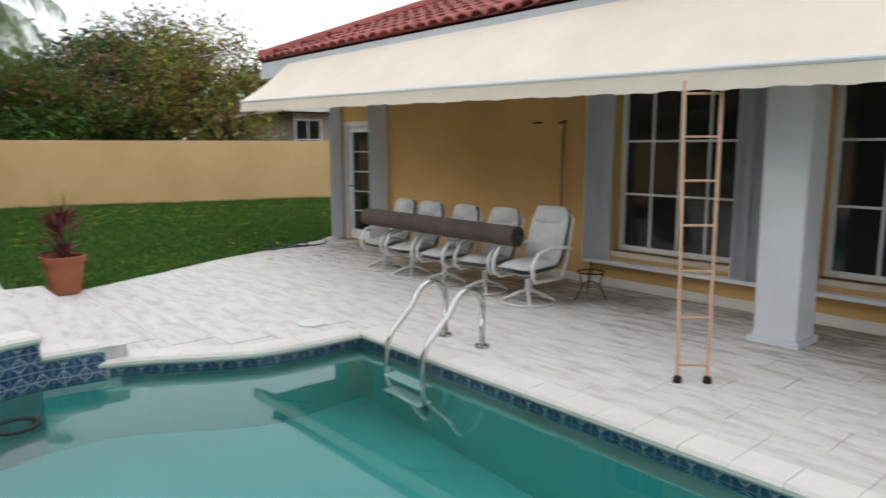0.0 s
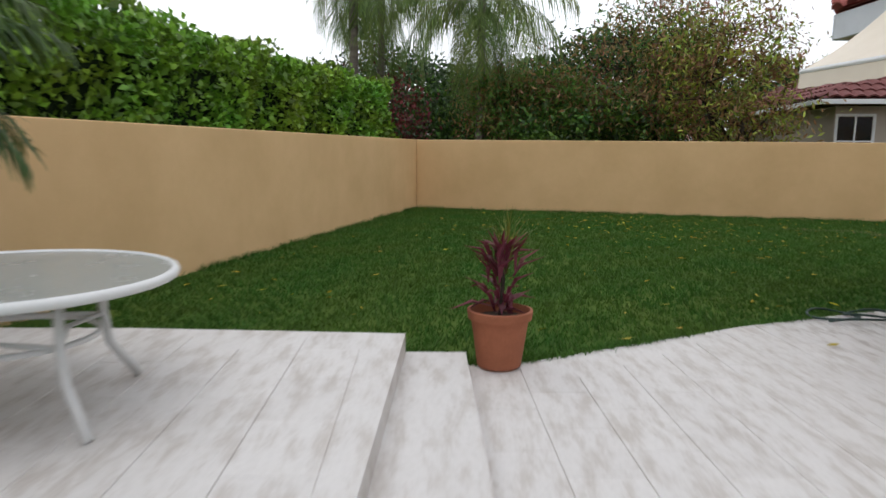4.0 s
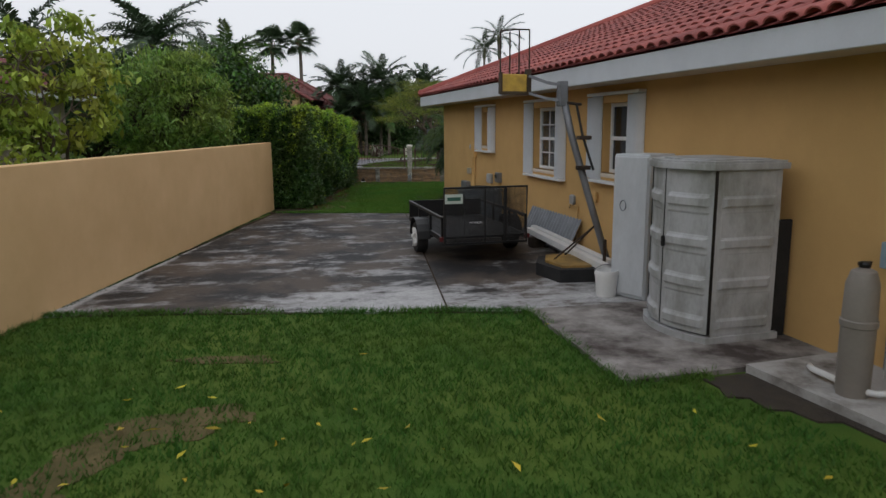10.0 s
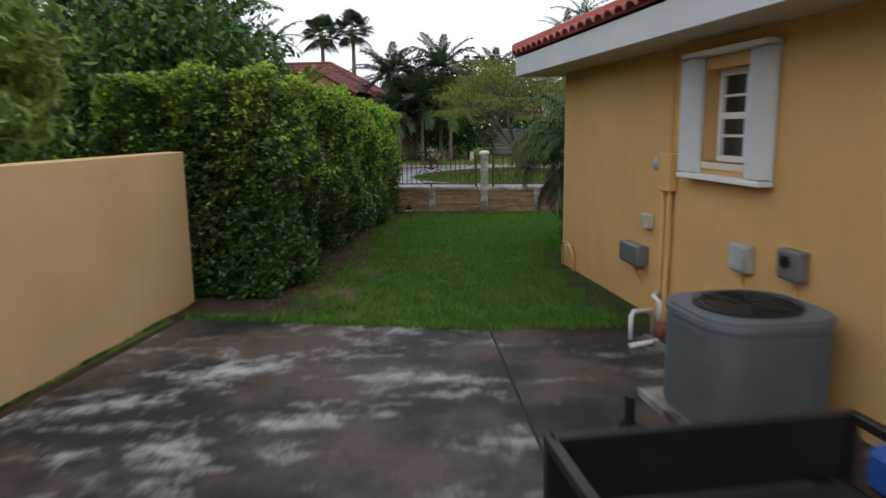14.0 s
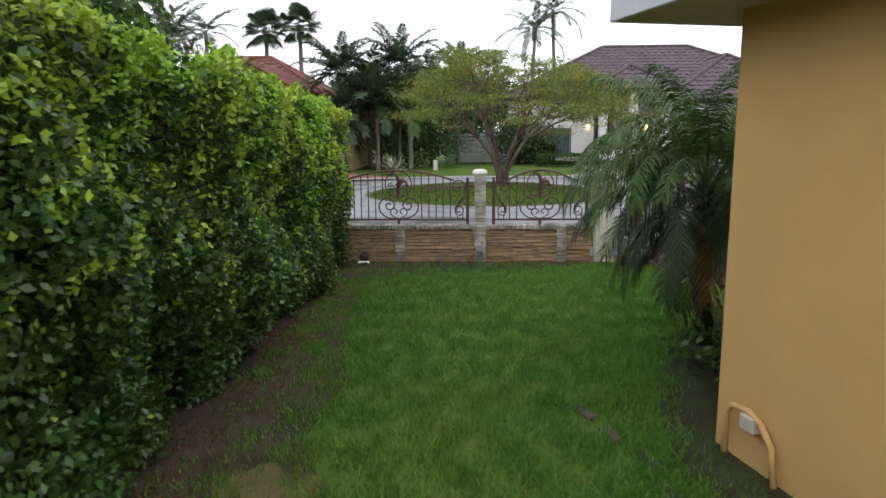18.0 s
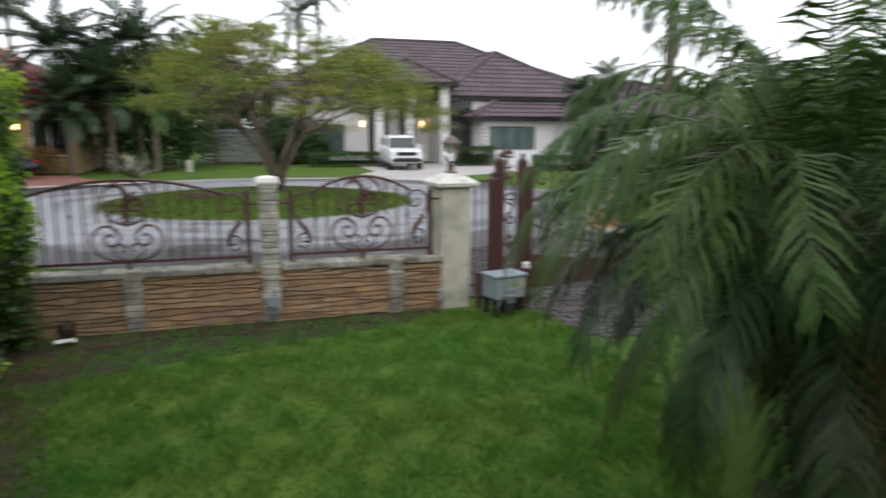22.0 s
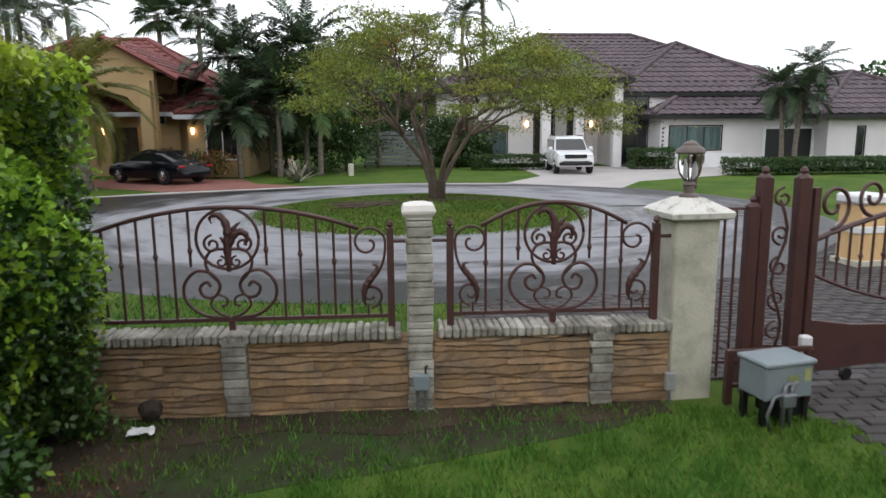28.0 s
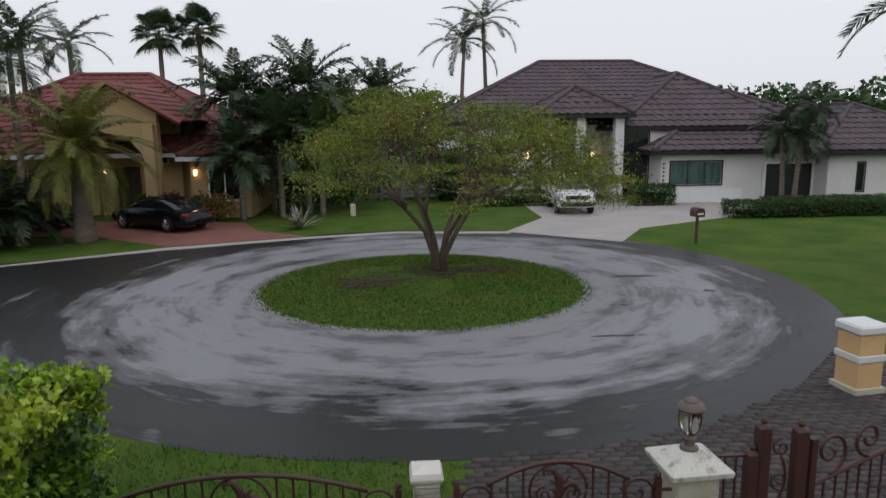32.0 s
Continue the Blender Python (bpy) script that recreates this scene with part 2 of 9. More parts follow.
def stained_travertine(name):
    """Pale veined stone slabs, greyer and streaked brown with age on the side of the house, where the tone also holds
    awning shade.
    """
    k = Nodes(name, 0.55, 0.4)
    at = k.place((4.80, 27.79, 0), 15.2)
    x, y, z = k.split(at)
    vein = k.noise(k.place((0, 0, 0), 0, (1, 3.5, 1), "POINT", at), 2.6, 8, 0.65)
    cloud = k.noise(at, 0.8, 5, 0.6)
    fine = k.noise(at, 32, 3, 0.6)
    tone = k.n.new("ShaderNodeObjectInfo").outputs["Random"]
    c = k.mix(k.ramp(vein, 0.42, 0.68), (0.655, 0.625, 0.60), (0.50, 0.455, 0.415))
    c = k.mix(k.ramp(tone, 0.0, 1.0, 0.0, 0.16), c, (0.48, 0.45, 0.43))
    # brown stain deepens towards the house, also standing in for the awning's shade
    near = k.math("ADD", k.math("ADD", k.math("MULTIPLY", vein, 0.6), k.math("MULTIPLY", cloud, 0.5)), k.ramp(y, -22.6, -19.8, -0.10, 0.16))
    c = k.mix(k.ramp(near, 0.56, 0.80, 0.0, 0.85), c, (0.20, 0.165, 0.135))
    c = k.mix(k.ramp(fine, 0.35, 0.8, 0.0, 0.2), c, (0.36, 0.33, 0.30))
    return k.done(c, fine, 0.12, 0.006, k.ramp(vein, 0.3, 0.7, 0.48, 0.66))


def worn_asphalt(name):
    """Turning circle: pale dry tracks bent round its middle, dark damp rim."""
    k = Nodes(name, 0.6, 0.35)
    x, y, z = k.split(k.place((-3.7, -47.5, 0), 0, (1, 1, 1), "POINT"))
    r = k.math("SQRT", k.math("ADD", k.math("MULTIPLY", x, x), k.math("MULTIPLY", y, y)))
    a = k.join(k.math("DIVIDE", k.math("MULTIPLY", x, 2.3), r), k.math("DIVIDE", k.math("MULTIPLY", y, 2.3), r), k.math("MULTIPLY", r, 1.5))
    arcs = k.noise(a, 0.95, 10, 0.66)
    spots = k.noise(k.pos, 0.9, 8, 0.65)
    fine = k.noise(k.pos, 70, 3, 0.6)
    f = k.math("ADD", k.math("MULTIPLY", arcs, 0.75), k.math("MULTIPLY", spots, 0.3))
    f = k.math("ADD", f, k.ramp(r, 6.6, 9.7, 0.11, -0.11))
    c = k.mix(k.ramp(f, 0.495, 0.535), (0.015, 0.0145, 0.0155), (0.112, 0.110, 0.118))
    c = k.mix(k.ramp(f, 0.53, 0.66), c, (0.275, 0.275, 0.295))
    c = k.mix(k.ramp(fine, 0.35, 0.75, 0.0, 0.3), c, (0.03, 0.03, 0.03))
    return k.done(c, fine, 0.35, 0.01, k.ramp(f, 0.42, 0.6, 0.36, 0.55))


M = {
    "stucco": mat("stucco_ochre", (0.59, 0.372, 0.152), 0.9, 0.09, 0.6, 120, 0.35, spec=0.2),
    "wall_paint": mat("stucco_buff", (0.70, 0.47, 0.245), 0.9, 0.07, 0.7, 90, 0.35, col2=(0.62, 0.41, 0.205), spec=0.2),
    "white": mat("white_trim", (0.72, 0.73, 0.74), 0.5, 0.05, 2, 50, 0.05),
    "shutter": mat("white_shutter", (0.62, 0.65, 0.69), 0.5, 0.06, 2, 50, 0.05),
    "fascia": mat("white_fascia", (0.55, 0.58, 0.62), 0.5, 0.06, 1.2, 50, 0.05),
    "soffit": mat("soffit", (0.60, 0.52, 0.42), 0.8, 0.06, 2, 60, 0.1),
    "tile_red": mat("clay_tile_red", (0.30, 0.078, 0.062), 0.75, 0.2, 1.2, 30, 0.2, col2=(0.22, 0.055, 0.05), obj=0.2, island=0.18),
    "tile_brown": mat("clay_tile_brown", (0.092, 0.066, 0.078), 0.75, 0.2, 0.8, 20, 0.2, island=0.2),
    "tile_far": mat("clay_tile_far_red", (0.185, 0.058, 0.052), 0.75, 0.2, 0.5, 8, 0.2, island=0.2),
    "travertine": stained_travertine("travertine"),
    "coping": mat("coping_stone", (0.70, 0.66, 0.61), 0.6, 0.08, 1.5, 30, 0.15),
    "concrete": stained_concrete("weathered_concrete", 0.0),
    "concrete_strip": stained_concrete("weathered_strip_concrete", -0.045),
    "concrete_light": mat("pad_concrete", (0.30, 0.28, 0.262), 0.85, 0.25, 1.1, 30, 0.35, col2=(0.048, 0.036, 0.032), mix=0.50, sharp=0.10),
    "asphalt": worn_asphalt("asphalt"),
    "paver": mat("grey_paver", (0.075, 0.064, 0.063), 0.75, 0.2, 1.5, 30, 0.25, island=0.25, obj=0.2),
    "drive": mat("pale_drive", (0.42, 0.39, 0.375), 0.7, 0.12, 0.5, 30, 0.1),
    "reddrive": mat("red_paver_drive", (0.24, 0.10, 0.08), 0.8, 0.15, 0.8, 30, 0.15),
    "grass": mat("lawn_turf", (0.094, 0.138, 0.024), 0.9, 0.45, 0.5, 60, 0.6, col2=(0.045, 0.098, 0.016), spec=0.1, depth=0.03),
    "soil": mat("bare_soil", (0.065, 0.048, 0.034), 0.95, 0.3, 2, 40, 0.5, spec=0.1, depth=0.03),
    "iron": mat("brown_iron", (0.075, 0.030, 0.027), 0.5, 0.15, 4, 60, 0.1, spec=0.5),
    "stone": mat("panel_stone", (0.35, 0.215, 0.108), 0.85, 0.3, 5.0, 45, 0.8, col2=(0.20, 0.145, 0.10), obj=0.22),
    "stone_grey": mat("pillar_stone", (0.38, 0.36, 0.31), 0.85, 0.25, 4, 40, 0.6, col2=(0.15, 0.135, 0.11), mix=0.52, sharp=0.12, obj=0.2),
    "pillar": mat("pillar_stucco", (0.50, 0.48, 0.39), 0.9, 0.16, 2.6, 60, 0.45, col2=(0.33, 0.315, 0.25), mix=0.55, sharp=0.1),
    "black": mat("black_steel", (0.012, 0.012, 0.013), 0.45, 0.2, 3, 40, 0.1),
    "rubber": mat("black_rubber", (0.016, 0.016, 0.017), 0.8, 0.2, 3, 40, 0.2),
    "steel": mat("polished_steel", (0.55, 0.54, 0.52), 0.25, 0.06, 3, 60, 0.02, metal=1.0),
    "galv": mat("galvanised_steel", (0.22, 0.23, 0.25), 0.5, 0.15, 3, 60, 0.05, metal=0.5),
    "plastic_white": mat("white_plastic", (0.68, 0.68, 0.67), 0.45, 0.06, 3, 40, 0.03),
    "shed": mat("grey_resin", (0.40, 0.405, 0.415), 0.55, 0.16, 2.6, 30, 0.1, col2=(0.22, 0.225, 0.205), mix=0.55, sharp=0.13, stretch=(1, 1, 0.5)),
    "canvas": mat("cream_canvas", (0.70, 0.63, 0.53), 0.85, 0.06, 0.8, 200, 0.1, col2=(0.63, 0.56, 0.46)),
    "terracotta": mat("terracotta", (0.38, 0.13, 0.065), 0.8, 0.15, 4, 50, 0.2),
    "bark": mat("bark", (0.16, 0.125, 0.10), 0.95, 0.3, 3, 30, 0.6, spec=0.1, depth=0.03),
    "bark_dark": mat("bark_dark", (0.065, 0.05, 0.04), 0.95, 0.3, 3, 30, 0.6, spec=0.1, depth=0.03),
    "house_white": mat("white_render", (0.66, 0.64, 0.64), 0.9, 0.05, 0.6, 60, 0.1),
    "house_yellow": mat("yellow_render", (0.40, 0.285, 0.145), 0.9, 0.06, 0.6, 60, 0.1),
    "house_grey": mat("greige_render", (0.42, 0.36, 0.30), 0.9, 0.06, 0.6, 60, 0.1),
    "dark_glass": mat("dark_window_glass", (0.012, 0.014, 0.016), 0.06, 0.1, 1, 5, 0, spec=0.6),
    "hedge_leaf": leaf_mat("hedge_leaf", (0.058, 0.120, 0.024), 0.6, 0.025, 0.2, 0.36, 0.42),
    # lime new growth, which also paints the lit top and outer leaves
    "hedge_tip_lit": leaf_mat("hedge_tip_lit", (0.29, 0.43, 0.042), 0.5, 0.025, 0.35, 0.38, 0.45),
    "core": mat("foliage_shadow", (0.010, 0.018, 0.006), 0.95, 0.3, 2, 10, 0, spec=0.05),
}

# ---- shape helpers ----
HX, HY, HA = 4.80, 27.79, 15.2
HM = pose(HX, HY, 0, 0, 0, HA)  # the house's own axes: x into the house, y to the street, from its front corner
ID = Matrix.Identity(4)


class Shape:
    """Gathers vertices and faces of one mesh."""

    def __init__(self):
        self.v, self.f = [], []

    def add(self, verts, faces, m=None):
        k = len(self.v)
        self.v += [tuple(m @ Vector(p)) for p in verts] if m is not None else [tuple(p) for p in verts]
        self.f += [tuple(i + k for i in f) for f in faces]
        return self

    def box(self, x0, x1, y0, y1, z0, z1, m=None, bev=0.0):
        if bev <= 0:
            v = [(x, y, z) for z in (z0, z1) for y in (y0, y1) for x in (x0, x1)]
            f = [(0, 2, 3, 1), (4, 5, 7, 6), (0, 1, 5, 4), (2, 6, 7, 3), (0, 4, 6, 2), (1, 3, 7, 5)]
            return self.add(v, f, m)
        b = min(bev, (x1 - x0) / 2.01, (y1 - y0) / 2.01, (z1 - z0) / 2.01)
        lo, hi = (x0, y0, z0), (x1, y1, z1)
        v, at = [], {}
        for sx in (0, 1):
            for sy in (0, 1):
                for sz in (0, 1):
                    s = (sx, sy, sz)
                    for a in range(3):
                        p = [(hi[i] if s[i] else lo[i]) if i == a else (hi[i] - b if s[i] else lo[i] + b) for i in range(3)]
                        at[s, a] = len(v)
                        v.append(p)
        f = []
        for a in range(3):
            o = [i for i in range(3) if i != a]
            for side in (0, 1):
                ring = []
                for p, q in ((0, 0), (1, 0), (1, 1), (0, 1)):
                    s = [0, 0, 0]
                    s[a], s[o[0]], s[o[1]] = side, p, q
                    ring.append(at[tuple(s), a])
                flip = (side == 1) == (a != 1)
                f.append(tuple(ring) if flip else tuple(ring[::-1]))
            # the edges that run along axis a
            for p in (0, 1):
                for q in (0, 1):
                    s0, s1 = [0, 0, 0], [0, 0, 0]
                    s0[o[0]] = s1[o[0]] = p
                    s0[o[1]] = s1[o[1]] = q
                    s1[a] = 1
                    s0, s1 = tuple(s0), tuple(s1)
                    f.append((at[s0, o[0]], at[s1, o[0]], at[s1, o[1]], at[s0, o[1]]))
        for sx in (0, 1):
            for sy in (0, 1):
                for sz in (0, 1):
                    s = (sx, sy, sz)
                    f.append((at[s, 0], at[s, 1], at[s, 2]))
        return self.add(v, f, m)

    def prism(self, pts, z0, z1, m=None):
        n = len(pts)
        v = [(x, y, z0) for x, y in pts] + [(x, y, z1) for x, y in pts]
        f = [tuple(range(n))[::-1], tuple(range(n, 2 * n))] + [(i, (i + 1) % n, n + (i + 1) % n, n + i) for i in range(n)]
        return self.add(v, f, m)

    def lathe(self, prof, seg=16, m=None, cap=True):
        v, f = [], []
        for r, z in prof:
            v += [(r * math.cos(2 * math.pi * i / seg), r * math.sin(2 * math.pi * i / seg), z) for i in range(seg)]
        for k in range(len(prof) - 1):
            for i in range(seg):
                j = (i + 1) % seg
                f.append((k * seg + i, k * seg + j, (k + 1) * seg + j, (k + 1) * seg + i))
        if cap:
            f += [tuple(range(seg))[::-1], tuple(range((len(prof) - 1) * seg, len(prof) * seg))]
        return self.add(v, f, m)

    def tube(self, pts, r, seg=8, m=None, square=False):
        """A bar swept along points; r: one radius, or one for each point."""
        pts = [Vector(p) for p in pts]
        rs = r if isinstance(r, (list, tuple)) else [r] * len(pts)
        v, f = [], []
        ref = None
        for i, p in enumerate(pts):
            d = (pts[min(i + 1, len(pts) - 1)] - pts[max(i - 1, 0)]).normalized()
            if ref is None:
                ref = Vector((0, 0, 1)) if abs(d.z) < 0.9 else Vector((1, 0, 0))
            side = d.cross(ref).normalized()
            up = side.cross(d).normalized()
            ref = up
            off = math.pi / 4 if square else 0
            for k in range(seg):
                a = 2 * math.pi * k / seg + off
                v.append(p + rs[i] * (math.cos(a) * side + math.sin(a) * up))
        for i in range(len(pts) - 1):
            for k in range(seg):
                j = (k + 1) % seg
                f.append((i * seg + k, i * seg + j, (i + 1) * seg + j, (i + 1) * seg + k))
        f += [tuple(range(seg)), tuple(range((len(pts) - 1) * seg, len(pts) * seg))[::-1]]
        return self.add(v, f, m)

    def sheet(self, rows):
        """A grid of points as faces."""
        n = len(rows[0])
        v = [p for row in rows for p in row]
        f = [(a * n + b, a * n + b + 1, (a + 1) * n + b + 1, (a + 1) * n + b) for a in range(len(rows) - 1) for b in range(n - 1)]
        return self.add(v, f)

    def mesh(self, name, material, smooth=False):
        me = bpy.data.meshes.new(name)
        me.from_pydata(self.v, [], self.f)
        if material is not None:
            me.materials.append(material)
        bm = bmesh.new()
        bm.from_mesh(me)
        bmesh.ops.recalc_face_normals(bm, faces=bm.faces)
        bm.to_mesh(me)
        bm.free()
        if smooth:
            me.shade_smooth()
            if smooth is not True:
                me.set_sharp_from_angle(angle=radians(smooth))
        me.update()
        return me


def raw_mesh(name, verts, faces, material, smooth=False):
    """A large mesh straight from arrays of vertices and equal-sided faces."""
    me = bpy.data.meshes.new(name)
    verts = np.asarray(verts, np.float32).reshape(-1, 3)
    faces = np.asarray(faces, np.int32)
    n, k = faces.shape
    me.vertices.add(len(verts))
    me.vertices.foreach_set("co", verts.ravel())
    me.loops.add(n * k)
    me.loops.foreach_set("vertex_index", faces.ravel())
    me.polygons.add(n)
    me.polygons.foreach_set("loop_start", np.arange(0, n * k, k, dtype=np.int32))
    me.materials.append(material)
    if smooth:
        me.polygons.foreach_set("use_smooth", np.ones(n, bool))
    me.update(calc_edges=True)
    return me


def part(name, shape, material=None, parent=None, label="", m=None, smooth=False, kind=""):
    """Links a shape, or a mesh, as one object under a thing or a part."""
    me = shape.mesh(name, material, smooth) if isinstance(shape, Shape) else shape
    ob = new(name, me)
    if parent is not None:
        ob.parent = parent
    if m is not None:
        ob.matrix_basis = m
    return tagged(ob, label, "", "", kind)


def thing(name, label, category, m=ID, group="", kind=""):
    """An Empty at the base of a thing that is made of parts."""
    ob = new(name)
    ob.empty_display_size = 0.1
    ob.matrix_basis = m
    return tagged(ob, label, category, group, kind)


def whole(name, shape, material, label, category="", m=ID, group="", kind="", smooth=False):
    """A thing that is one mesh."""
    me = shape.mesh(name, material, smooth) if isinstance(shape, Shape) else shape
    ob = new(name, me)
    ob.matrix_basis = m
    return tagged(ob, label, category, group, kind)


def bx(*a, bev=0.0, m=None):
    return Shape().box(*a, bev=bev, m=m)


def leaves(centres, size, rng, droop=0.3, narrow=0.5, normals=None, spread=0.9):
    """Arrays of leaves, four-sided and folded at the midrib, at the given centres."""
    c = np.asarray(centres, float)
    n = len(c)
    d = rng.normal(size=(n, 3)) * spread
    if normals is not None:
        d += np.asarray(normals)
    d[:, 2] -= droop
    d /= np.linalg.norm(d, axis=1)[:, None] + 1e-9
    u = np.cross(d, rng.normal(size=(n, 3)))
    u /= np.linalg.norm(u, axis=1)[:, None] + 1e-9
    s = size * rng.uniform(0.6, 1.3, n)[:, None]
    tip, side = d * s, u * s * narrow * 0.5
    w = np.cross(d, u) * s * 0.12
    v = np.stack([c - tip * 0.5, c + side + w, c + tip * 0.5, c - side + w], 1).reshape(-1, 3)
    f = np.arange(4 * n).reshape(n, 4)
    return v, f

# ---- ground, roads, slabs ----


def outline(name, pts, z0, z1, material, label, m=ID, kind="structure"):
    return whole(name, Shape().prism(pts, z0, z1), material, label, "", m, kind=kind)


def rounded(pts, times=2):
    """Corners of an open line cut twice, its ends kept."""
    for _ in range(times):
        out = [pts[0]]
        for (a, b), (c, d) in zip(pts, pts[1:]):
            out += [(a * 0.75 + c * 0.25, b * 0.75 + d * 0.25), (a * 0.25 + c * 0.75, b * 0.25 + d * 0.75)]
        pts = out + [pts[-1]]
    return pts


SHORE_LOW = rounded([(5.62, -25.2), (5.75, -24.85), (5.95, -24.55), (6.2, -24.1), (6.24, -23.7), (6.25, -23.1)])
SHORE_UP = rounded([(8.0, -31.0), (6.6, -29.6), (6.2, -28.6), (6.15, -27.6), (6.2, -27.0), (6.05, -26.75), (5.8, -26.3), (5.62, -25.75), (5.6, -25.6)])
POOL = (SHORE_LOW[::-1] + SHORE_UP[::-1] + [(15.5, -31.0), (15.5, -23.15)])[::-1]
g = Shape()
hole = [HM @ Vector((x, y, 0)) for x, y in ((5.2, -22.9), (16.2, -22.9), (16.2, -31.6), (5.2, -31.6))]
R = 900
far = [Vector((-R, R, 0)), Vector((R, R, 0)), Vector((R, -R, 0)), Vector((-R, -R, 0))]
g.add([(p.x, p.y, -0.018) for p in hole + far], [(4, 0, 1, 5), (5, 1, 2, 6), (6, 2, 3, 7), (7, 3, 0, 4)])
ground = whole("ground", g, M["grass"], "mown green lawn with fallen yellow leaves", "lawn", kind="structure")

# cul-de-sac: a ring of worn asphalt round a grassy island, with the road leaving to one side
CX, CY, RO, RI = 3.7, 47.5, 9.7, 4.4
ring = []
for i in range(97):
    a = 2 * math.pi * i / 96
    ring.append((CX + RO * math.cos(a), CY + RO * math.sin(a)))
road = Shape()
v, f = [], []
for i in range(96):
    a = 2 * math.pi * i / 96
    for r in (RI - 0.3, RO):
        v.append((CX + r * math.cos(a), CY + r * math.sin(a), -0.012))
for i in range(96):
    j = (i + 1) % 96
    f.append((2 * i, 2 * j, 2 * j + 1, 2 * i + 1))
road.add(v, f)
whole("road", road, M["asphalt"], "worn grey asphalt turning circle with pale dry streaks", "road", kind="structure")
outline("road_exit", [(CX - 6.5, CY - 7.4), (CX - 6.5, CY + 7.2), (-10, 51.6), (-30, 47), (-90, 40), (-90, 31), (-30, 36.5), (-10, 40.2)], -0.2, -0.016, M["asphalt"],
        "worn grey asphalt street", kind="structure")
isl = Shape()
rows = []
for k in range(9):
    r = RI * (1 - k / 8)
    rows.append([(CX + r * math.cos(2 * math.pi * i / 64), CY + r * math.sin(2 * math.pi * i / 64), -0.05 + 0.32 * (1 - (r / RI) ** 2)) for i in range(65)])
isl.sheet(rows)
whole("island", isl, M["grass"], "round grassy traffic island with bare soil at its middle", "island", kind="structure", smooth=True)
# concrete yard beside the house
outline("soil_yard", [(-8.6, -12.0), (-3.4, -13.3), (-2.4, -13.6), (0.0, -13.62), (0.0, -3.4), (-2.0, -3.35), (-5.4, -2.2)], -0.2, -0.006, M["soil"], "dark soil in the joints of the yard slabs", HM)
outline("pavement_yard", [(-8.30, -12.15), (-5.72, -12.66), (-4.22, -13.10), (-3.30, -13.24), (-2.77, -9.44), (-2.26, -6.40), (-1.96, -3.36), (-3.3, -2.88), (-5.30, -2.2)], -0.2, 0.005, M["concrete"],
        "black-stained weathered concrete yard slab", HM)
outline("pavement_strip", [(-3.27, -13.26), (-2.32, -13.55), (0.0, -13.62), (0.0, -3.55), (-1.93, -3.36), (-2.23, -6.40), (-2.74, -9.44)], -0.2, -0.004, M["concrete_strip"],
        "black-stained concrete strip along the house wall", HM)
outline("pavement_pad", [(-2.38, -16.14), (0.0, -16.08), (0.0, -13.64), (-2.33, -13.57)], -0.2, 0.03, M["concrete_light"], "stained concrete pad under the shed", HM)
outline("pavement_pump_pad", [(-0.94, -18.3), (0.0, -18.3), (0.0, -16.10), (-1.13, -16.16)], -0.2, 0.08, mat("pump_pad_concrete", (0.35, 0.34, 0.325), 0.85, 0.2, 1.4, 35, 0.3, col2=(0.10, 0.085, 0.07), mix=0.60, sharp=0.1), "raised pale concrete pad under the pool pump", HM)
# patio round the pool
LOW = [(0.02, -19.62), (0.35, -20.0), (1.24, -22.3), (2.35, -24.5), (2.5, -25.42), (5.58, -25.42)] + SHORE_LOW + [(15.5, -23.15), (17.0, -23.15), (17.0, -19.62)]
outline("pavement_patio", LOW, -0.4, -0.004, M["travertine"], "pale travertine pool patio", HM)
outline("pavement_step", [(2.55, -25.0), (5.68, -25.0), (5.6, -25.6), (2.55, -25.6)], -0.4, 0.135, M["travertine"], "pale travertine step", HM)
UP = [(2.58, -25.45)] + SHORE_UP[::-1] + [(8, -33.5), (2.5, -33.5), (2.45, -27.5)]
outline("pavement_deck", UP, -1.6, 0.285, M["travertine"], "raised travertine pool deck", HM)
# pool basin and water
basin = Shape()
n = len(POOL)
basin.add([(x, y, 0.0) for x, y in POOL] + [(x, y, -1.5) for x, y in POOL], [tuple(range(n, 2 * n))] + [(i, n + i, n + (i + 1) % n, (i + 1) % n) for i in range(n)])
M["plaster"] = mat("pool_plaster", (0.10, 0.44, 0.42), 0.7, 0.08, 1, 20, 0.1)
whole("pool_basin", basin, M["plaster"], "blue-green plastered pool basin", "pool", HM, kind="structure")
wm = bpy.data.materials.new("pool_water")
wm.use_nodes = True
wb = wm.node_tree.nodes["Principled BSDF"]
wb.inputs["Base Color"].default_value = (0.50, 0.87, 0.84, 1)
wb.inputs["Roughness"].default_value = 0.02
wb.inputs["IOR"].default_value = 1.33
wb.inputs["Transmission Weight"].default_value = 1.0
wt = wm.node_tree.nodes.new("ShaderNodeTexNoise")
wt.inputs["Scale"].default_value = 2.2
wbp = wm.node_tree.nodes.new("ShaderNodeBump")
wbp.inputs["Strength"].default_value = 0.025
wbp.inputs["Distance"].default_value = 0.05
wm.node_tree.links.new(wt.outputs["Fac"], wbp.inputs["Height"])
wm.node_tree.links.new(wbp.outputs["Normal"], wb.inputs["Normal"])
turn = sum(POOL[i][0] * POOL[(i + 1) % n][1] - POOL[(i + 1) % n][0] * POOL[i][1] for i in range(n))
surface = raw_mesh("water", [(x, y, -0.10) for x, y in POOL], [tuple(range(n))[:: 1 if turn > 0 else -1]], wm)
water = whole("water", surface, wm, "still turquoise pool water mirroring the sky", "water", HM, kind="structure")
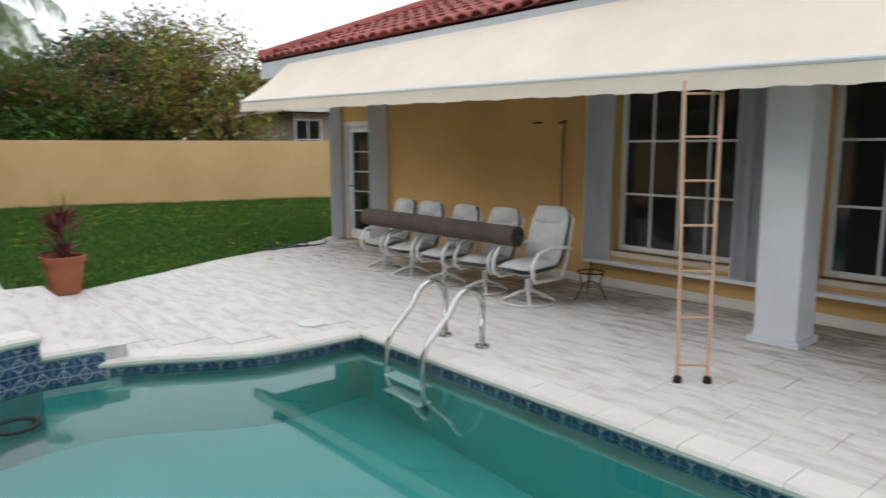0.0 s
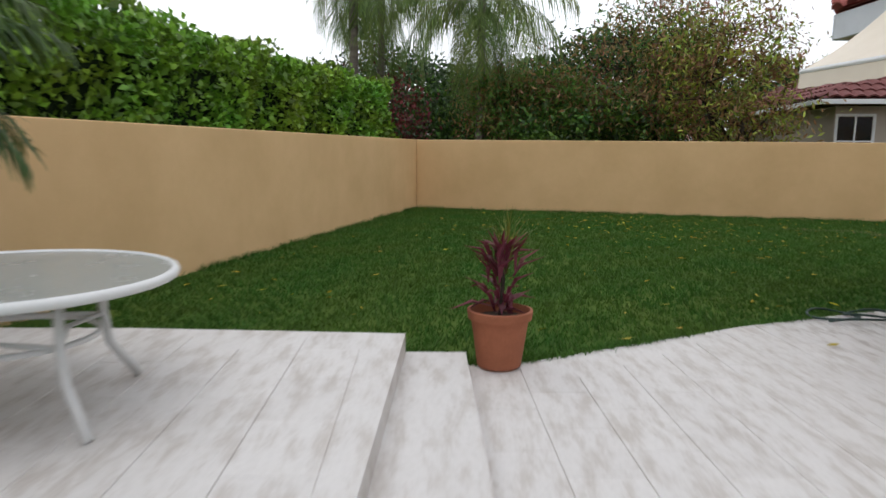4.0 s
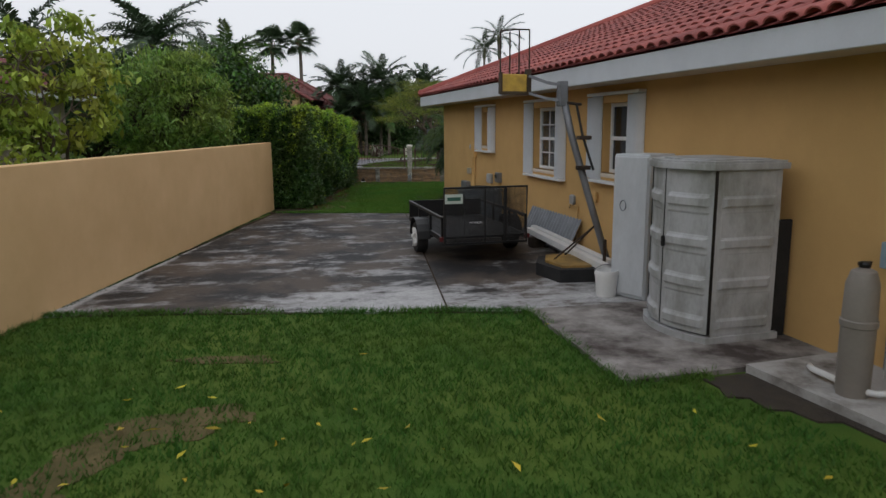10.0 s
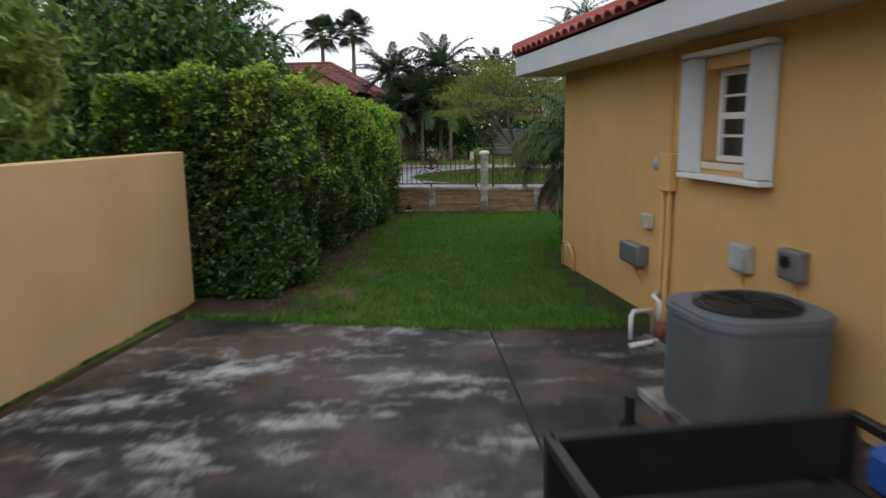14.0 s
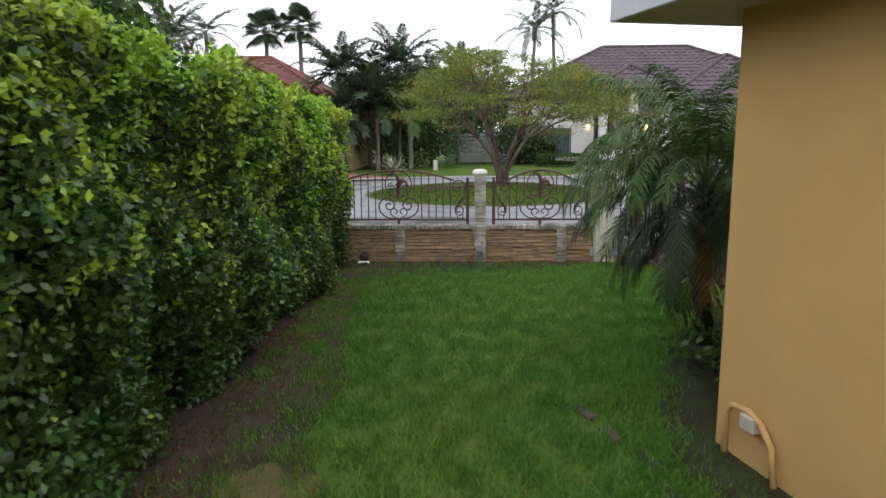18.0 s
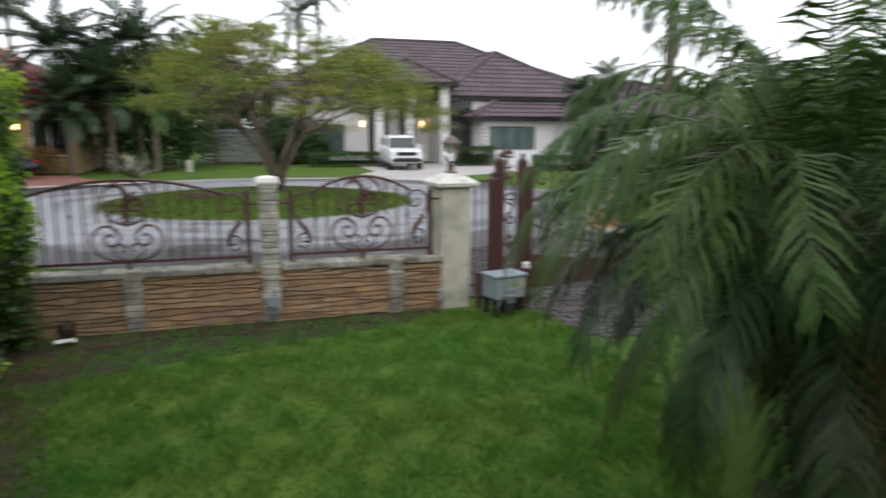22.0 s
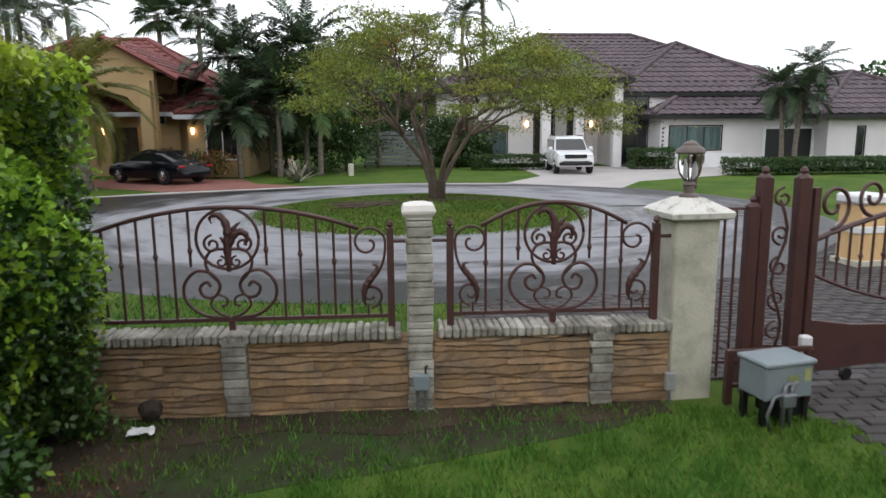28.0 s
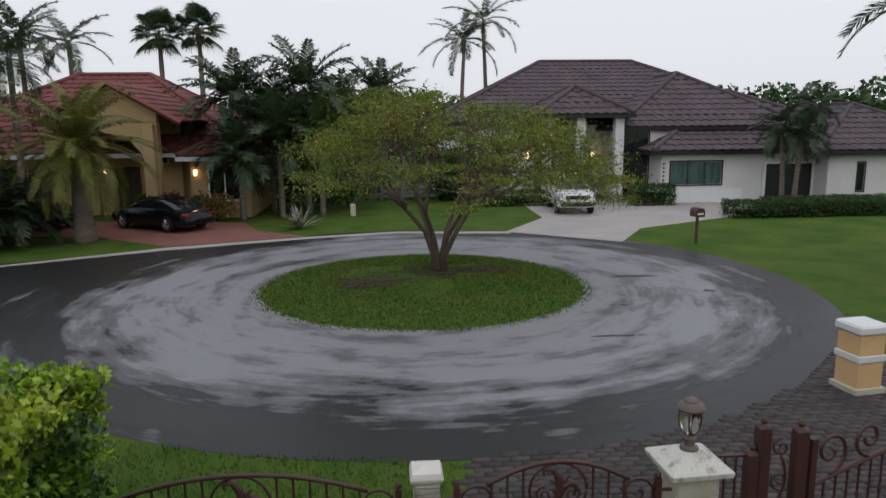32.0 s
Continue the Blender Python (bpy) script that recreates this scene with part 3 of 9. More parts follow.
water.visible_shadow = False

# ---- perimeter wall ----
def long_wall(name, x0, x1, y0, y1, h):
    s = Shape()
    s.box(x0, x1, y0, y1, -0.2, h, bev=0.012)
    return whole(name, s, M["wall_paint"], "buff-painted stucco garden wall, two metres high", "garden wall", kind="structure")


long_wall("wall_side", -0.2, 0.0, 0.0, 25.02, 1.9)
long_wall("wall_back", -0.2, 40.0, -0.2, -0.002, 1.9)

# ---- the house, in its own axes ----
house = thing("house", "single-storey ochre stucco house with red barrel-tile roof", "house", HM)
LX, LY, EZ = 15.0, -19.6, 3.0


def wall_with_openings(name, length, height, holes, thick, m, parent, material, start=0.0):
    """A wall in the plane of its own x and z, with openings (x0, x1, z0, z1) cut through."""
    xs = sorted({start, length, *[h[0] for h in holes], *[h[1] for h in holes]})
    zs = sorted({-0.1, height, *[h[2] for h in holes], *[h[3] for h in holes]})
    v = [(x, y, z) for y in (0, thick) for x in xs for z in zs]
    nz, ny = len(zs), len(xs) * len(zs)
    open_at = lambda i, j: not (0 <= i < len(xs) - 1 and 0 <= j < nz - 1) or any(h[0] < (xs[i] + xs[i + 1]) / 2 < h[1] and h[2] < (zs[j] + zs[j + 1]) / 2 < h[3] for h in holes)
    f = []
    for i in range(len(xs) - 1):
        for j in range(nz - 1):
            if open_at(i, j):
                continue
            a, b, c, d = i * nz + j, (i + 1) * nz + j, (i + 1) * nz + j + 1, i * nz + j + 1
            f += [(a, b, c, d), (a + ny, d + ny, c + ny, b + ny)]
            for (p, q), (di, dj) in (((a, b), (0, -1)), ((b, c), (1, 0)), ((c, d), (0, 1)), ((d, a), (-1, 0))):
                if open_at(i + di, j + dj):
                    f.append((q, p, p + ny, q + ny))
    return part(name, Shape().add(v, f), material, parent, m=m)


# side wall: x = 0, seen from outside; own x runs from the front corner to the rear
SIDE = pose(0, 0, 0, 0, 0, -90)
SIDE_WINS = [(4.10, 4.95, 1.80, 2.66), (7.76, 9.14, 1.42, 2.66), (10.88, 11.86, 1.52, 2.66)]
wall_with_openings("wall", 19.05, 3.1, SIDE_WINS, 0.2, SIDE, house, M["stucco"])
REAR = pose(0, LY, 0, 0, 0, 0)
REAR_WINS = [(0.55, 1.55, 0.0, 2.15), (6.50, 8.02, 0.45, 2.45), (8.86, 10.6, 0.45, 2.45)]
wall_with_openings("wall", LX, 3.1, REAR_WINS, 0.2, REAR, house, M["stucco"], 0.38)
part("wall", Shape().prism([(0.2, -19.05), (0.0, -19.05), (0.0, -19.25), (0.38, -19.25), (0.38, -19.4), (0.58, -19.4), (0.58, -19.05)], -0.1, 3.1), M["stucco"], house)
part("wall", bx(0.2, LX, -0.2, 0, -0.1, 3.1), M["stucco"], house)
part("wall", bx(LX, LX + 0.2, LY, 0, -0.1, 3.1), M["stucco"], house)
OV = 0.62
# hip roof over it all
x0, x1, y0, y1 = -OV, LX + OV, LY - 1.0, OV
zr, pitch = 3.25, 0.40
hw = (x1 - x0) / 2
ridge = zr + hw * pitch
roof = Shape()
roof.add([(x0, y0, zr), (x1, y0, zr), (x1, y1, zr), (x0, y1, zr), (x0 + hw, y0 + hw, ridge), (x0 + hw, y1 - hw, ridge)],
         [(0, 1, 4), (1, 2, 5, 4), (2, 3, 5), (3, 0, 4, 5)])
part("roof", roof, M["tile_red"], house)
for a, b, c, d in ((x0, x0 + 0.04, y0, y1), (x1 - 0.04, x1, y0, y1), (x0 + 0.04, x1 - 0.04, y0, y0 + 0.04), (x0 + 0.04, x1 - 0.04, y1 - 0.04, y1)):
    part("fascia", bx(a, b, c, d, 2.93, 3.22, bev=0.008), M["fascia"], house)
part("soffit", bx(x0 + 0.04, x1 - 0.04, y0 + 0.04, y1 - 0.04, 2.94, 2.97), M["soffit"], house)

# ---- plants ----
M.update({
    "leaf_mid": leaf_mat("leaf_mid", (0.088, 0.178, 0.026), 0.55, 0.03),
    "leaf_dark": leaf_mat("leaf_dark", (0.040, 0.082, 0.021), 0.5, 0.03, 0.2),
    "leaf_lime": leaf_mat("leaf_lime", (0.29, 0.36, 0.05), 0.5, 0.03),
    "leaf_mango": leaf_mat("leaf_mango", (0.25, 0.150, 0.060), 0.6, 0.05, 0.35),
    "leaf_poinciana": leaf_mat("leaf_poinciana", (0.165, 0.200, 0.028), 0.6, 0.035),
    "leaf_round": leaf_mat("leaf_round", (0.165, 0.270, 0.050), 0.5, 0.03),
    "leaf_back": leaf_mat("leaf_back", (0.16, 0.30, 0.030), 0.6, 0.03),
    "leaf_red": leaf_mat("leaf_red", (0.13, 0.025, 0.030), 0.7, 0.03),
    "leaf_weep": leaf_mat("leaf_weep", (0.165, 0.235, 0.060), 0.5, 0.03),
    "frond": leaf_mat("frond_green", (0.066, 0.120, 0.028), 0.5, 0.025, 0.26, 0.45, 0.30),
    # darker copy of frond_green: shade of the lower crown put into the colour
    "frond_shaded": leaf_mat("frond_shaded", (0.024, 0.048, 0.014), 0.4, 0.03, 0.12, 0.45, 0.28),
    "frond_dark": leaf_mat("frond_dark", (0.044, 0.074, 0.034), 0.4, 0.02, 0.15),
    "frond_gold": leaf_mat("frond_gold", (0.150, 0.155, 0.028), 0.4, 0.03, 0.2),
    "frond_old": leaf_mat("frond_old", (0.075, 0.10, 0.022), 0.5, 0.05, 0.2, 0.4, 0.4),
    "frond_dry": leaf_mat("frond_dry", (0.15, 0.078, 0.026), 0.4, 0.03, 0.2),
    "rachis": mat("frond_stem", (0.13, 0.13, 0.045), 0.6, 0.2, 5, 40, 0.1),
    "palm_trunk": mat("palm_trunk", (0.19, 0.16, 0.13), 0.9, 0.25, 2, 18, 0.5, stretch=(1, 1, 4), depth=0.02),
})


def blob_points(rng, n, centre, radii, hollow=0.55):
    """Points in the outer part of an ellipsoid."""
    d = rng.normal(size=(n, 3))
    d /= np.linalg.norm(d, axis=1)[:, None]
    r = rng.uniform(hollow ** 3, 1, n) ** (1 / 3)
    return np.asarray(centre) + d * r[:, None] * np.asarray(radii)


def limb(shape, a, b, r0, r1, rng, wob=0.12, n=7, sag=0.0):
    a, b = Vector(a), Vector(b)
    pts, rs = [], []
    length = (b - a).length
    for i in range(n):
        s = i / (n - 1)
        p = a.lerp(b, s)
        if 0 < i < n - 1:
            p += Vector(rng.normal(size=3)) * wob * length * 0.25
        p.z += sag * math.sin(math.pi * s)
        pts.append(p)
        rs.append(r0 + (r1 - r0) * s)
    shape.tube(pts, rs, 7)
    return pts


def broad_tree(name, label, pos, crown, radii, leafmat, barkmat="bark", seed=1, clusters=60, per=70, leaf=0.14, cr=0.45, trunk_r=0.14,
               fork=1.0, flat=0.0, stems=1, group="", narrow=0.5, droop=0.3, hollow=0.5, second=None, cz=0.6):
    """A tapered trunk that forks into limbs, each ending in uneven clumps of small leaves."""
    rng = np.random.default_rng(seed)
    t = thing(name, label, "tree", pose(*pos), group)
    c = blob_points(rng, clusters, crown, radii, hollow)
    if flat:
        c[:, 2] = np.maximum(c[:, 2], crown[2] - radii[2] * flat)
    wood = Shape()
    nl = 7
    hubs = []
    for s in range(stems):
        off = rng.normal(size=2) * 0.12 * (stems > 1)
        base = (off[0], off[1], -0.1)
        top = (off[0] * 3, off[1] * 3, fork)
        pts = [Vector(base), Vector(((base[0] + top[0]) / 2 + rng.normal() * 0.05, (base[1] + top[1]) / 2, fork / 2)), Vector(top)]
        wood.tube(pts, [trunk_r * 1.5, trunk_r, trunk_r * 0.8], 9)
        hubs.append(Vector(top))
    order = rng.permutation(len(c))
    mids = []
    for k in order[:nl * stems]:
        h = hubs[k % stems]
        e = h.lerp(Vector(c[k]), 0.8)
        mids += limb(wood, h, e, trunk_r * 0.55, trunk_r * 0.16, rng, 0.25)[3:]
    for k in order[nl * stems:]:
        p = Vector(c[k])
        m_ = min(mids, key=lambda q: (q - p).length)
        limb(wood, m_, p, trunk_r * 0.2, trunk_r * 0.05, rng, 0.3, 5)
    part("trunk", wood, M[barkmat], t, smooth=True)
    size = rng.uniform(0.6, 1.25, clusters)
    pts = np.concatenate([p + rng.normal(size=(int(per * s), 3)) * cr * s * np.array([1, 1, cz]) for p, s in zip(c, size)])
    pts = pts[pts[:, 2] > 0.15]
    k = rng.permutation(len(pts))
    cut = int(len(k) * (0.58 if second else 1))
    v, f = leaves(pts[k[:cut]], leaf, rng, droop, narrow)
    part("crown", raw_mesh("crown", v, f, M[leafmat]), None, t, kind="stuff")
    if second:
        v, f = leaves(pts[k[cut:]], leaf, rng, droop, narrow)
        part("crown", raw_mesh("crown", v, f, M[second]), None, t, kind="stuff")
    return t


def frond_mesh(length, e0, bend, n, leaflet, width, rng, vee=0.5, sweep=0.5, hang=0.25, material="frond", stalk=0.12, tipped=1.2):
    """One feather frond: a bowed stem with a row of leaflets on each side, from the origin along +x."""
    pts, p, m_ = [], np.zeros(3), 26
    for i in range(m_ + 1):
        s = i / m_
        a = e0 - bend * s ** tipped
        pts.append(p.copy())
        p = p + np.array([math.cos(a), 0, math.sin(a)]) * length / m_
    pts = np.array(pts)
    V, F = [], []
    for i in range(n):
        s = stalk + (1 - stalk) * (i + 0.5) / n
        q = s * m_
        k = min(int(q), m_ - 1)
        base = pts[k] + (pts[k + 1] - pts[k]) * (q - k)
        tan = pts[k + 1] - pts[k]
        tan /= np.linalg.norm(tan)
        up = np.array([-tan[2], 0, tan[0]])
        size = leaflet * (0.35 + 0.65 * math.sin(math.pi * min(1, 0.18 + s * 0.82)) ** 0.7) * rng.uniform(0.85, 1.1)
        for side in (-1, 1):
            d = np.array([0, side, 0]) * math.cos(vee) + up * math.sin(vee) * rng.uniform(0.6, 1.2) + tan * (sweep + 0.5 * s) * rng.uniform(0.8, 1.2)
            d /= np.linalg.norm(d)
            w = tan * width * 0.5
            a0 = base
            h = hang * rng.uniform(0.3, 1.7)
            a1 = base + d * size * 0.5 + np.array([0, 0, -h * 0.25 * size])
            a2 = base + d * size * 0.92 + np.array([0, 0, -h * size])
            o = len(V)
            V += [a0 - w * 0.5, a0 + w * 0.5, a1 + w, a1 - w, a2 + w * 0.15, a2 - w * 0.15]
            F += [(o, o + 1, o + 2, o + 3), (o + 3, o + 2, o + 4, o + 5)]
    # the stem, a thin three-sided bar
    o = len(V)
    for i, c in enumerate(pts):
        r = (0.011 * (1 - i / (m_ + 4)) + 0.002) * max(0.7, length / 2)
        V += [c + np.array([0, r, 0]), c + np.array([0, -r, 0]), c + np.array([0, 0, -r])]
    for i in range(m_):
        for k in range(3):
            j = (k + 1) % 3
            F.append((o + 3 * i + k, o + 3 * i + j, o + 3 * i + 3 + j, o + 3 * i + 3 + k))
    return raw_mesh("frond", V, F, M[material])


def fan_mesh(radius, stalk, e0, rng, material="frond_dark", n=22):
    """One fan leaf on a stalk, pleated and split at its rim."""
    V, F = [], []
    hub = np.array([math.cos(e0), 0, math.sin(e0)]) * stalk
    axis = hub / np.linalg.norm(hub)
    up = np.array([-axis[2], 0, axis[0]])
    side = np.array([0, 1.0, 0])
    for i in range(n):
        a = radians(-125 + 250 * i / (n - 1))
        r = radius * rng.uniform(0.85, 1.05)
        d = axis * math.cos(a) + side * math.sin(a)
        b = radians(250 / n * 0.42)
        d0 = axis * math.cos(a - b) + side * math.sin(a - b)
        d1 = axis * math.cos(a + b) + side * math.sin(a + b)
        o = len(V)
        V += [hub, hub + d0 * r * 0.6 - up * 0.03, hub + d * r + np.array([0, 0, -0.28 * r]), hub + d1 * r * 0.6 + up * 0.03]
        F.append((o, o + 1, o + 2, o + 3))
    o = len(V)
    V += [np.array([0, 0.02, 0]), np.array([0, -0.02, 0]), hub + [0, -0.012, 0], hub + [0, 0.012, 0]]
    F.append((o, o + 1, o + 2, o + 3))
    return raw_mesh("frond", V, F, M[material])


FRONDS = {}


def palm(name, label, pos, height, trunk_r, length, count, seed=1, material="frond", fan=False, lean=(0, 0), steep=(75, -35), bend=(0.9, 1.5), n=40, leaflet=0.6,
         width=0.085, hang=0.35, vee=0.5, group="", bulge=1.25, skirt=0, old=None, shaft=False):
    """A ringed trunk with a crown of separate fronds, young ones upright and old ones hanging."""
    rng = np.random.default_rng(seed)
    t = thing(name, label, "palm tree", pose(*pos), group)
    tr = Shape()
    pts, rs = [], []
    k = 14
    for i in range(k + 1):
        s = i / k
        pts.append((lean[0] * s * s, lean[1] * s * s, -0.1 + (height + 0.1) * s))
        rs.append(trunk_r * (bulge - (bulge - 0.8) * s) * (1 + 0.06 * (i % 2)))
    tr.tube(pts, rs, 10)
    part("trunk", tr, M["palm_trunk"], t, smooth=True)
    top = Vector(pts[-1])
    if shaft:
        part("crownshaft", Shape().tube([top - Vector((0, 0, 0.1)), top + Vector((0, 0, 0.5)), top + Vector((0, 0, 0.9))], [trunk_r * 0.95, trunk_r * 0.9, trunk_r * 0.4], 10),
             M["rachis"], t, "smooth green crownshaft", smooth=True)
        top = top + Vector((0, 0, 0.75))
    variants = 5
    for i in range(count):
        s = (i + 0.5) / count
        b = min(variants - 1, int(s * variants))
        mt = (old if old and b >= variants - 1 else material)
        key = (length, b, mt, fan, n, leaflet, steep, bend, width, hang, vee)
        if key not in FRONDS:
            e = radians(steep[0] + (steep[1] - steep[0]) * (b + 0.5) / variants)
            FRONDS[key] = fan_mesh(length * 0.5, length * 0.55, e, rng, mt) if fan else frond_mesh(
                length, e, bend[0] + (bend[1] - bend[0]) * b / variants, n, leaflet, width, rng, vee, 0.5, hang, mt)
        yaw = i * 137.5 + rng.uniform(-15, 15)
        sc = rng.uniform(0.85, 1.1)
        part("frond", FRONDS[key], None, t, m=Matrix.Translation(top) @ pose(0, 0, 0, rng.uniform(-8, 8), rng.uniform(-9, 9), yaw) @ Matrix.Scale(sc, 4))
    if skirt:
        c = np.array(top) + np.stack([rng.normal(size=skirt) * 0.25, rng.normal(size=skirt) * 0.25, rng.uniform(-1.2, 0.1, skirt)], 1)
        v, f = leaves(c, 0.7, rng, 2.5, 0.15)
        part("dead_leaves", raw_mesh("dead_leaves", v, f, M["frond_dry"]), None, t, "hanging skirt of dry brown leaves", kind="stuff")
    return t


def clumps(rng, p, size):
    """A smooth random field over points, about -1 to 1, with features of the given size."""
    out = np.zeros(len(p))
    for _ in range(9):
        d = rng.normal(size=3)
        d *= 2 * math.pi / size / np.linalg.norm(d) * rng.uniform(0.6, 1.5)
        out += np.sin(p @ d + rng.uniform(0, 6.283))
    return out / 3.0


def hedge(name, label, x0, x1, y0, y1, h0, h1, seed, material="hedge_leaf", density=520, leaf=0.085, m=ID, wave=0.09, faces="xXyYz", kind="", core="core", tip=None, deep=0.0):
    """A clipped hedge: leaves over a dark inner mass, in clumps with hollows between; its outer leaves may take a
    brighter colour, for new growth and for light on them.
    """
    rng = np.random.default_rng(seed)
    t = thing(name, label, "hedge", m)
    # plain boxes whose near-black colour stands for the shade inside the hedge
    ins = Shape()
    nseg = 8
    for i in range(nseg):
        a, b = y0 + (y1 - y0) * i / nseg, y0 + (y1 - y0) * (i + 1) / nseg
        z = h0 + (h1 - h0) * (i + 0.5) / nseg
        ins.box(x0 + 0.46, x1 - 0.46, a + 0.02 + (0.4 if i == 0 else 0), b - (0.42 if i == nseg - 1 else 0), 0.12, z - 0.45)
    part("inner_mass", ins, M[core], t, "near-black filling in place of the hedge's inner shade")
    P, N, C = [], [], []
    L, Wd = y1 - y0, x1 - x0

    def u(n):
        return rng.uniform(0, 1, n)

    def face(p, nrm, bulge, depth):
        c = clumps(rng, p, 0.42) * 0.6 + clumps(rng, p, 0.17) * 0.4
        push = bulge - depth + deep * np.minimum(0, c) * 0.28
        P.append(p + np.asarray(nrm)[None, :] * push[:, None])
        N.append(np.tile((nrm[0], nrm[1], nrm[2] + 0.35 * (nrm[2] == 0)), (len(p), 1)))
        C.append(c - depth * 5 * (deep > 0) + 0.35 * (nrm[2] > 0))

    for k in faces:
        if k in "xX":
            n_ = int(density * L * (h0 + h1) / 2)
            y = y0 + L * u(n_)
            top = h0 + (h1 - h0) * (y - y0) / L
            z = 0.02 + (top - 0.02) * u(n_)
            s_ = -1 if k == "x" else 1
            bulge = wave * (np.sin(y * 2.1 + seed) + np.sin(y * 5.3 + z * 3.1) * 0.6 + np.sin(z * 4 + y)) - 0.14 * np.maximum(0, 1 - z / 0.7)
            face(np.stack([np.full(n_, x0 if k == "x" else x1), y, z], 1), (s_, 0, 0), bulge, 0.24 * u(n_) ** 1.5)
        elif k in "yY":
            n_ = int(density * Wd * (h0 if k == "y" else h1))
            x = x0 + Wd * u(n_)
            z = 0.02 + ((h0 if k == "y" else h1) - 0.02) * u(n_)
            s_ = -1 if k == "y" else 1
            face(np.stack([x, np.full(n_, y0 if k == "y" else y1), z], 1), (0, s_, 0), wave * np.sin(x * 3 + z * 2.5), 0.18 * u(n_) ** 2)
        else:
            n_ = int(density * 0.8 * Wd * L)
            x, y = x0 + Wd * u(n_), y0 + L * u(n_)
            face(np.stack([x, y, h0 + (h1 - h0) * (y - y0) / L], 1), (0, 0, 1), wave * 0.8 * (np.sin(y * 3 + x * 2) + np.sin(x * 7 + y * 5)), 0.12 * u(n_))
    P, N, C = np.concatenate(P), np.concatenate(N), np.concatenate(C)
    P += rng.normal(size=P.shape) * 0.025
    # bright share rises outward, upward and along y: new growth plus painted light
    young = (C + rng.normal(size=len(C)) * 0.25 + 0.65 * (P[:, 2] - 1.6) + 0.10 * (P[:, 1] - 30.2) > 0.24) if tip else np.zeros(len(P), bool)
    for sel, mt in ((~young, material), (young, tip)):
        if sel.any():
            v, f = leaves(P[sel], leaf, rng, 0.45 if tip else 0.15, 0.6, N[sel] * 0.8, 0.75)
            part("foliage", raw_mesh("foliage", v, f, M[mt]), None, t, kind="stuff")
    return t


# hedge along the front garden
hedge("hedge", "tall clipped ficus hedge with glossy bright green leaves", -1.25, 1.06, 25.25, 34.4, 2.85, 2.52, 3, density=3300, leaf=0.062, wave=0.11, tip="hedge_tip_lit", deep=1.0)
# hedge standing over the back wall
hedge("hedge", "bushy green hedge rising above the back garden wall", 1.2, 24.0, -2.0, -0.30, 3.2, 3.2, 5, "leaf_back", 400, 0.14, wave=0.16, faces="xYz")
# trees over the side wall
broad_tree("mango_tree", "mango tree with bronze young leaves behind the wall", (-4.2, 2.6, 0), (0, 0, 2.9), (2.0, 2.0, 1.7), "leaf_mid", "bark_dark", 11, 90, 150, 0.19, 0.42, 0.12, 1.2, narrow=0.3, droop=0.6, second="leaf_mango")
broad_tree("mango_tree", "tall loose mango tree with bronze young leaves", (-4.4, 6.6, 0), (0, 0, 3.8), (2.3, 2.6, 2.6), "leaf_mango", "bark_dark", 12, 95, 120, 0.19, 0.42, 0.13, 1.4, narrow=0.3, droop=0.6, second="leaf_mid")
broad_tree("mango_tree", "tall loose mango tree with pale shoots", (-2.5, 8.5, 0), (0, 0, 3.5), (1.4, 1.8, 2.7), "leaf_mango", "bark_dark", 13, 90, 85, 0.19, 0.42, 0.12, 1.4, narrow=0.3, droop=0.6, second="leaf_lime")
broad_tree("shrub", "dense dark green shrub behind the garden wall", (-3.4, 4.8, 0), (0, 0, 1.7), (1.4, 3.6, 1.3), "leaf_mid", "bark_dark", 14, 90, 150, 0.17, 0.42, 0.06, 0.5, second="leaf_dark")
broad_tree("shrub", "dense dark green shrub behind the garden wall", (-6.8, 1.6, 0), (0, 0, 2.4), (1.6, 4.6, 2.2), "leaf_dark", "bark_dark", 15, 110, 160, 0.2, 0.45, 0.06, 0.5, second="leaf_mid")
broad_tree("red_shrub", "dark red cordyline shrub behind the wall", (-1.6, -1.0, 0), (0, 0, 2.6), (0.9, 0.8, 1.0), "leaf_red", "bark_dark", 16, 24, 60, 0.17, 0.3, 0.05, 0.8, second="leaf_dark")
broad_tree("blossom_tree", "tree with dark red foliage and open crown", (-9.0, -4.5, 0), (0, 0, 4.6), (1.6, 1.6, 1.6), "leaf_red", "bark_dark", 17, 40, 40, 0.15, 0.4, 0.09, 2.4, second="leaf_dark")


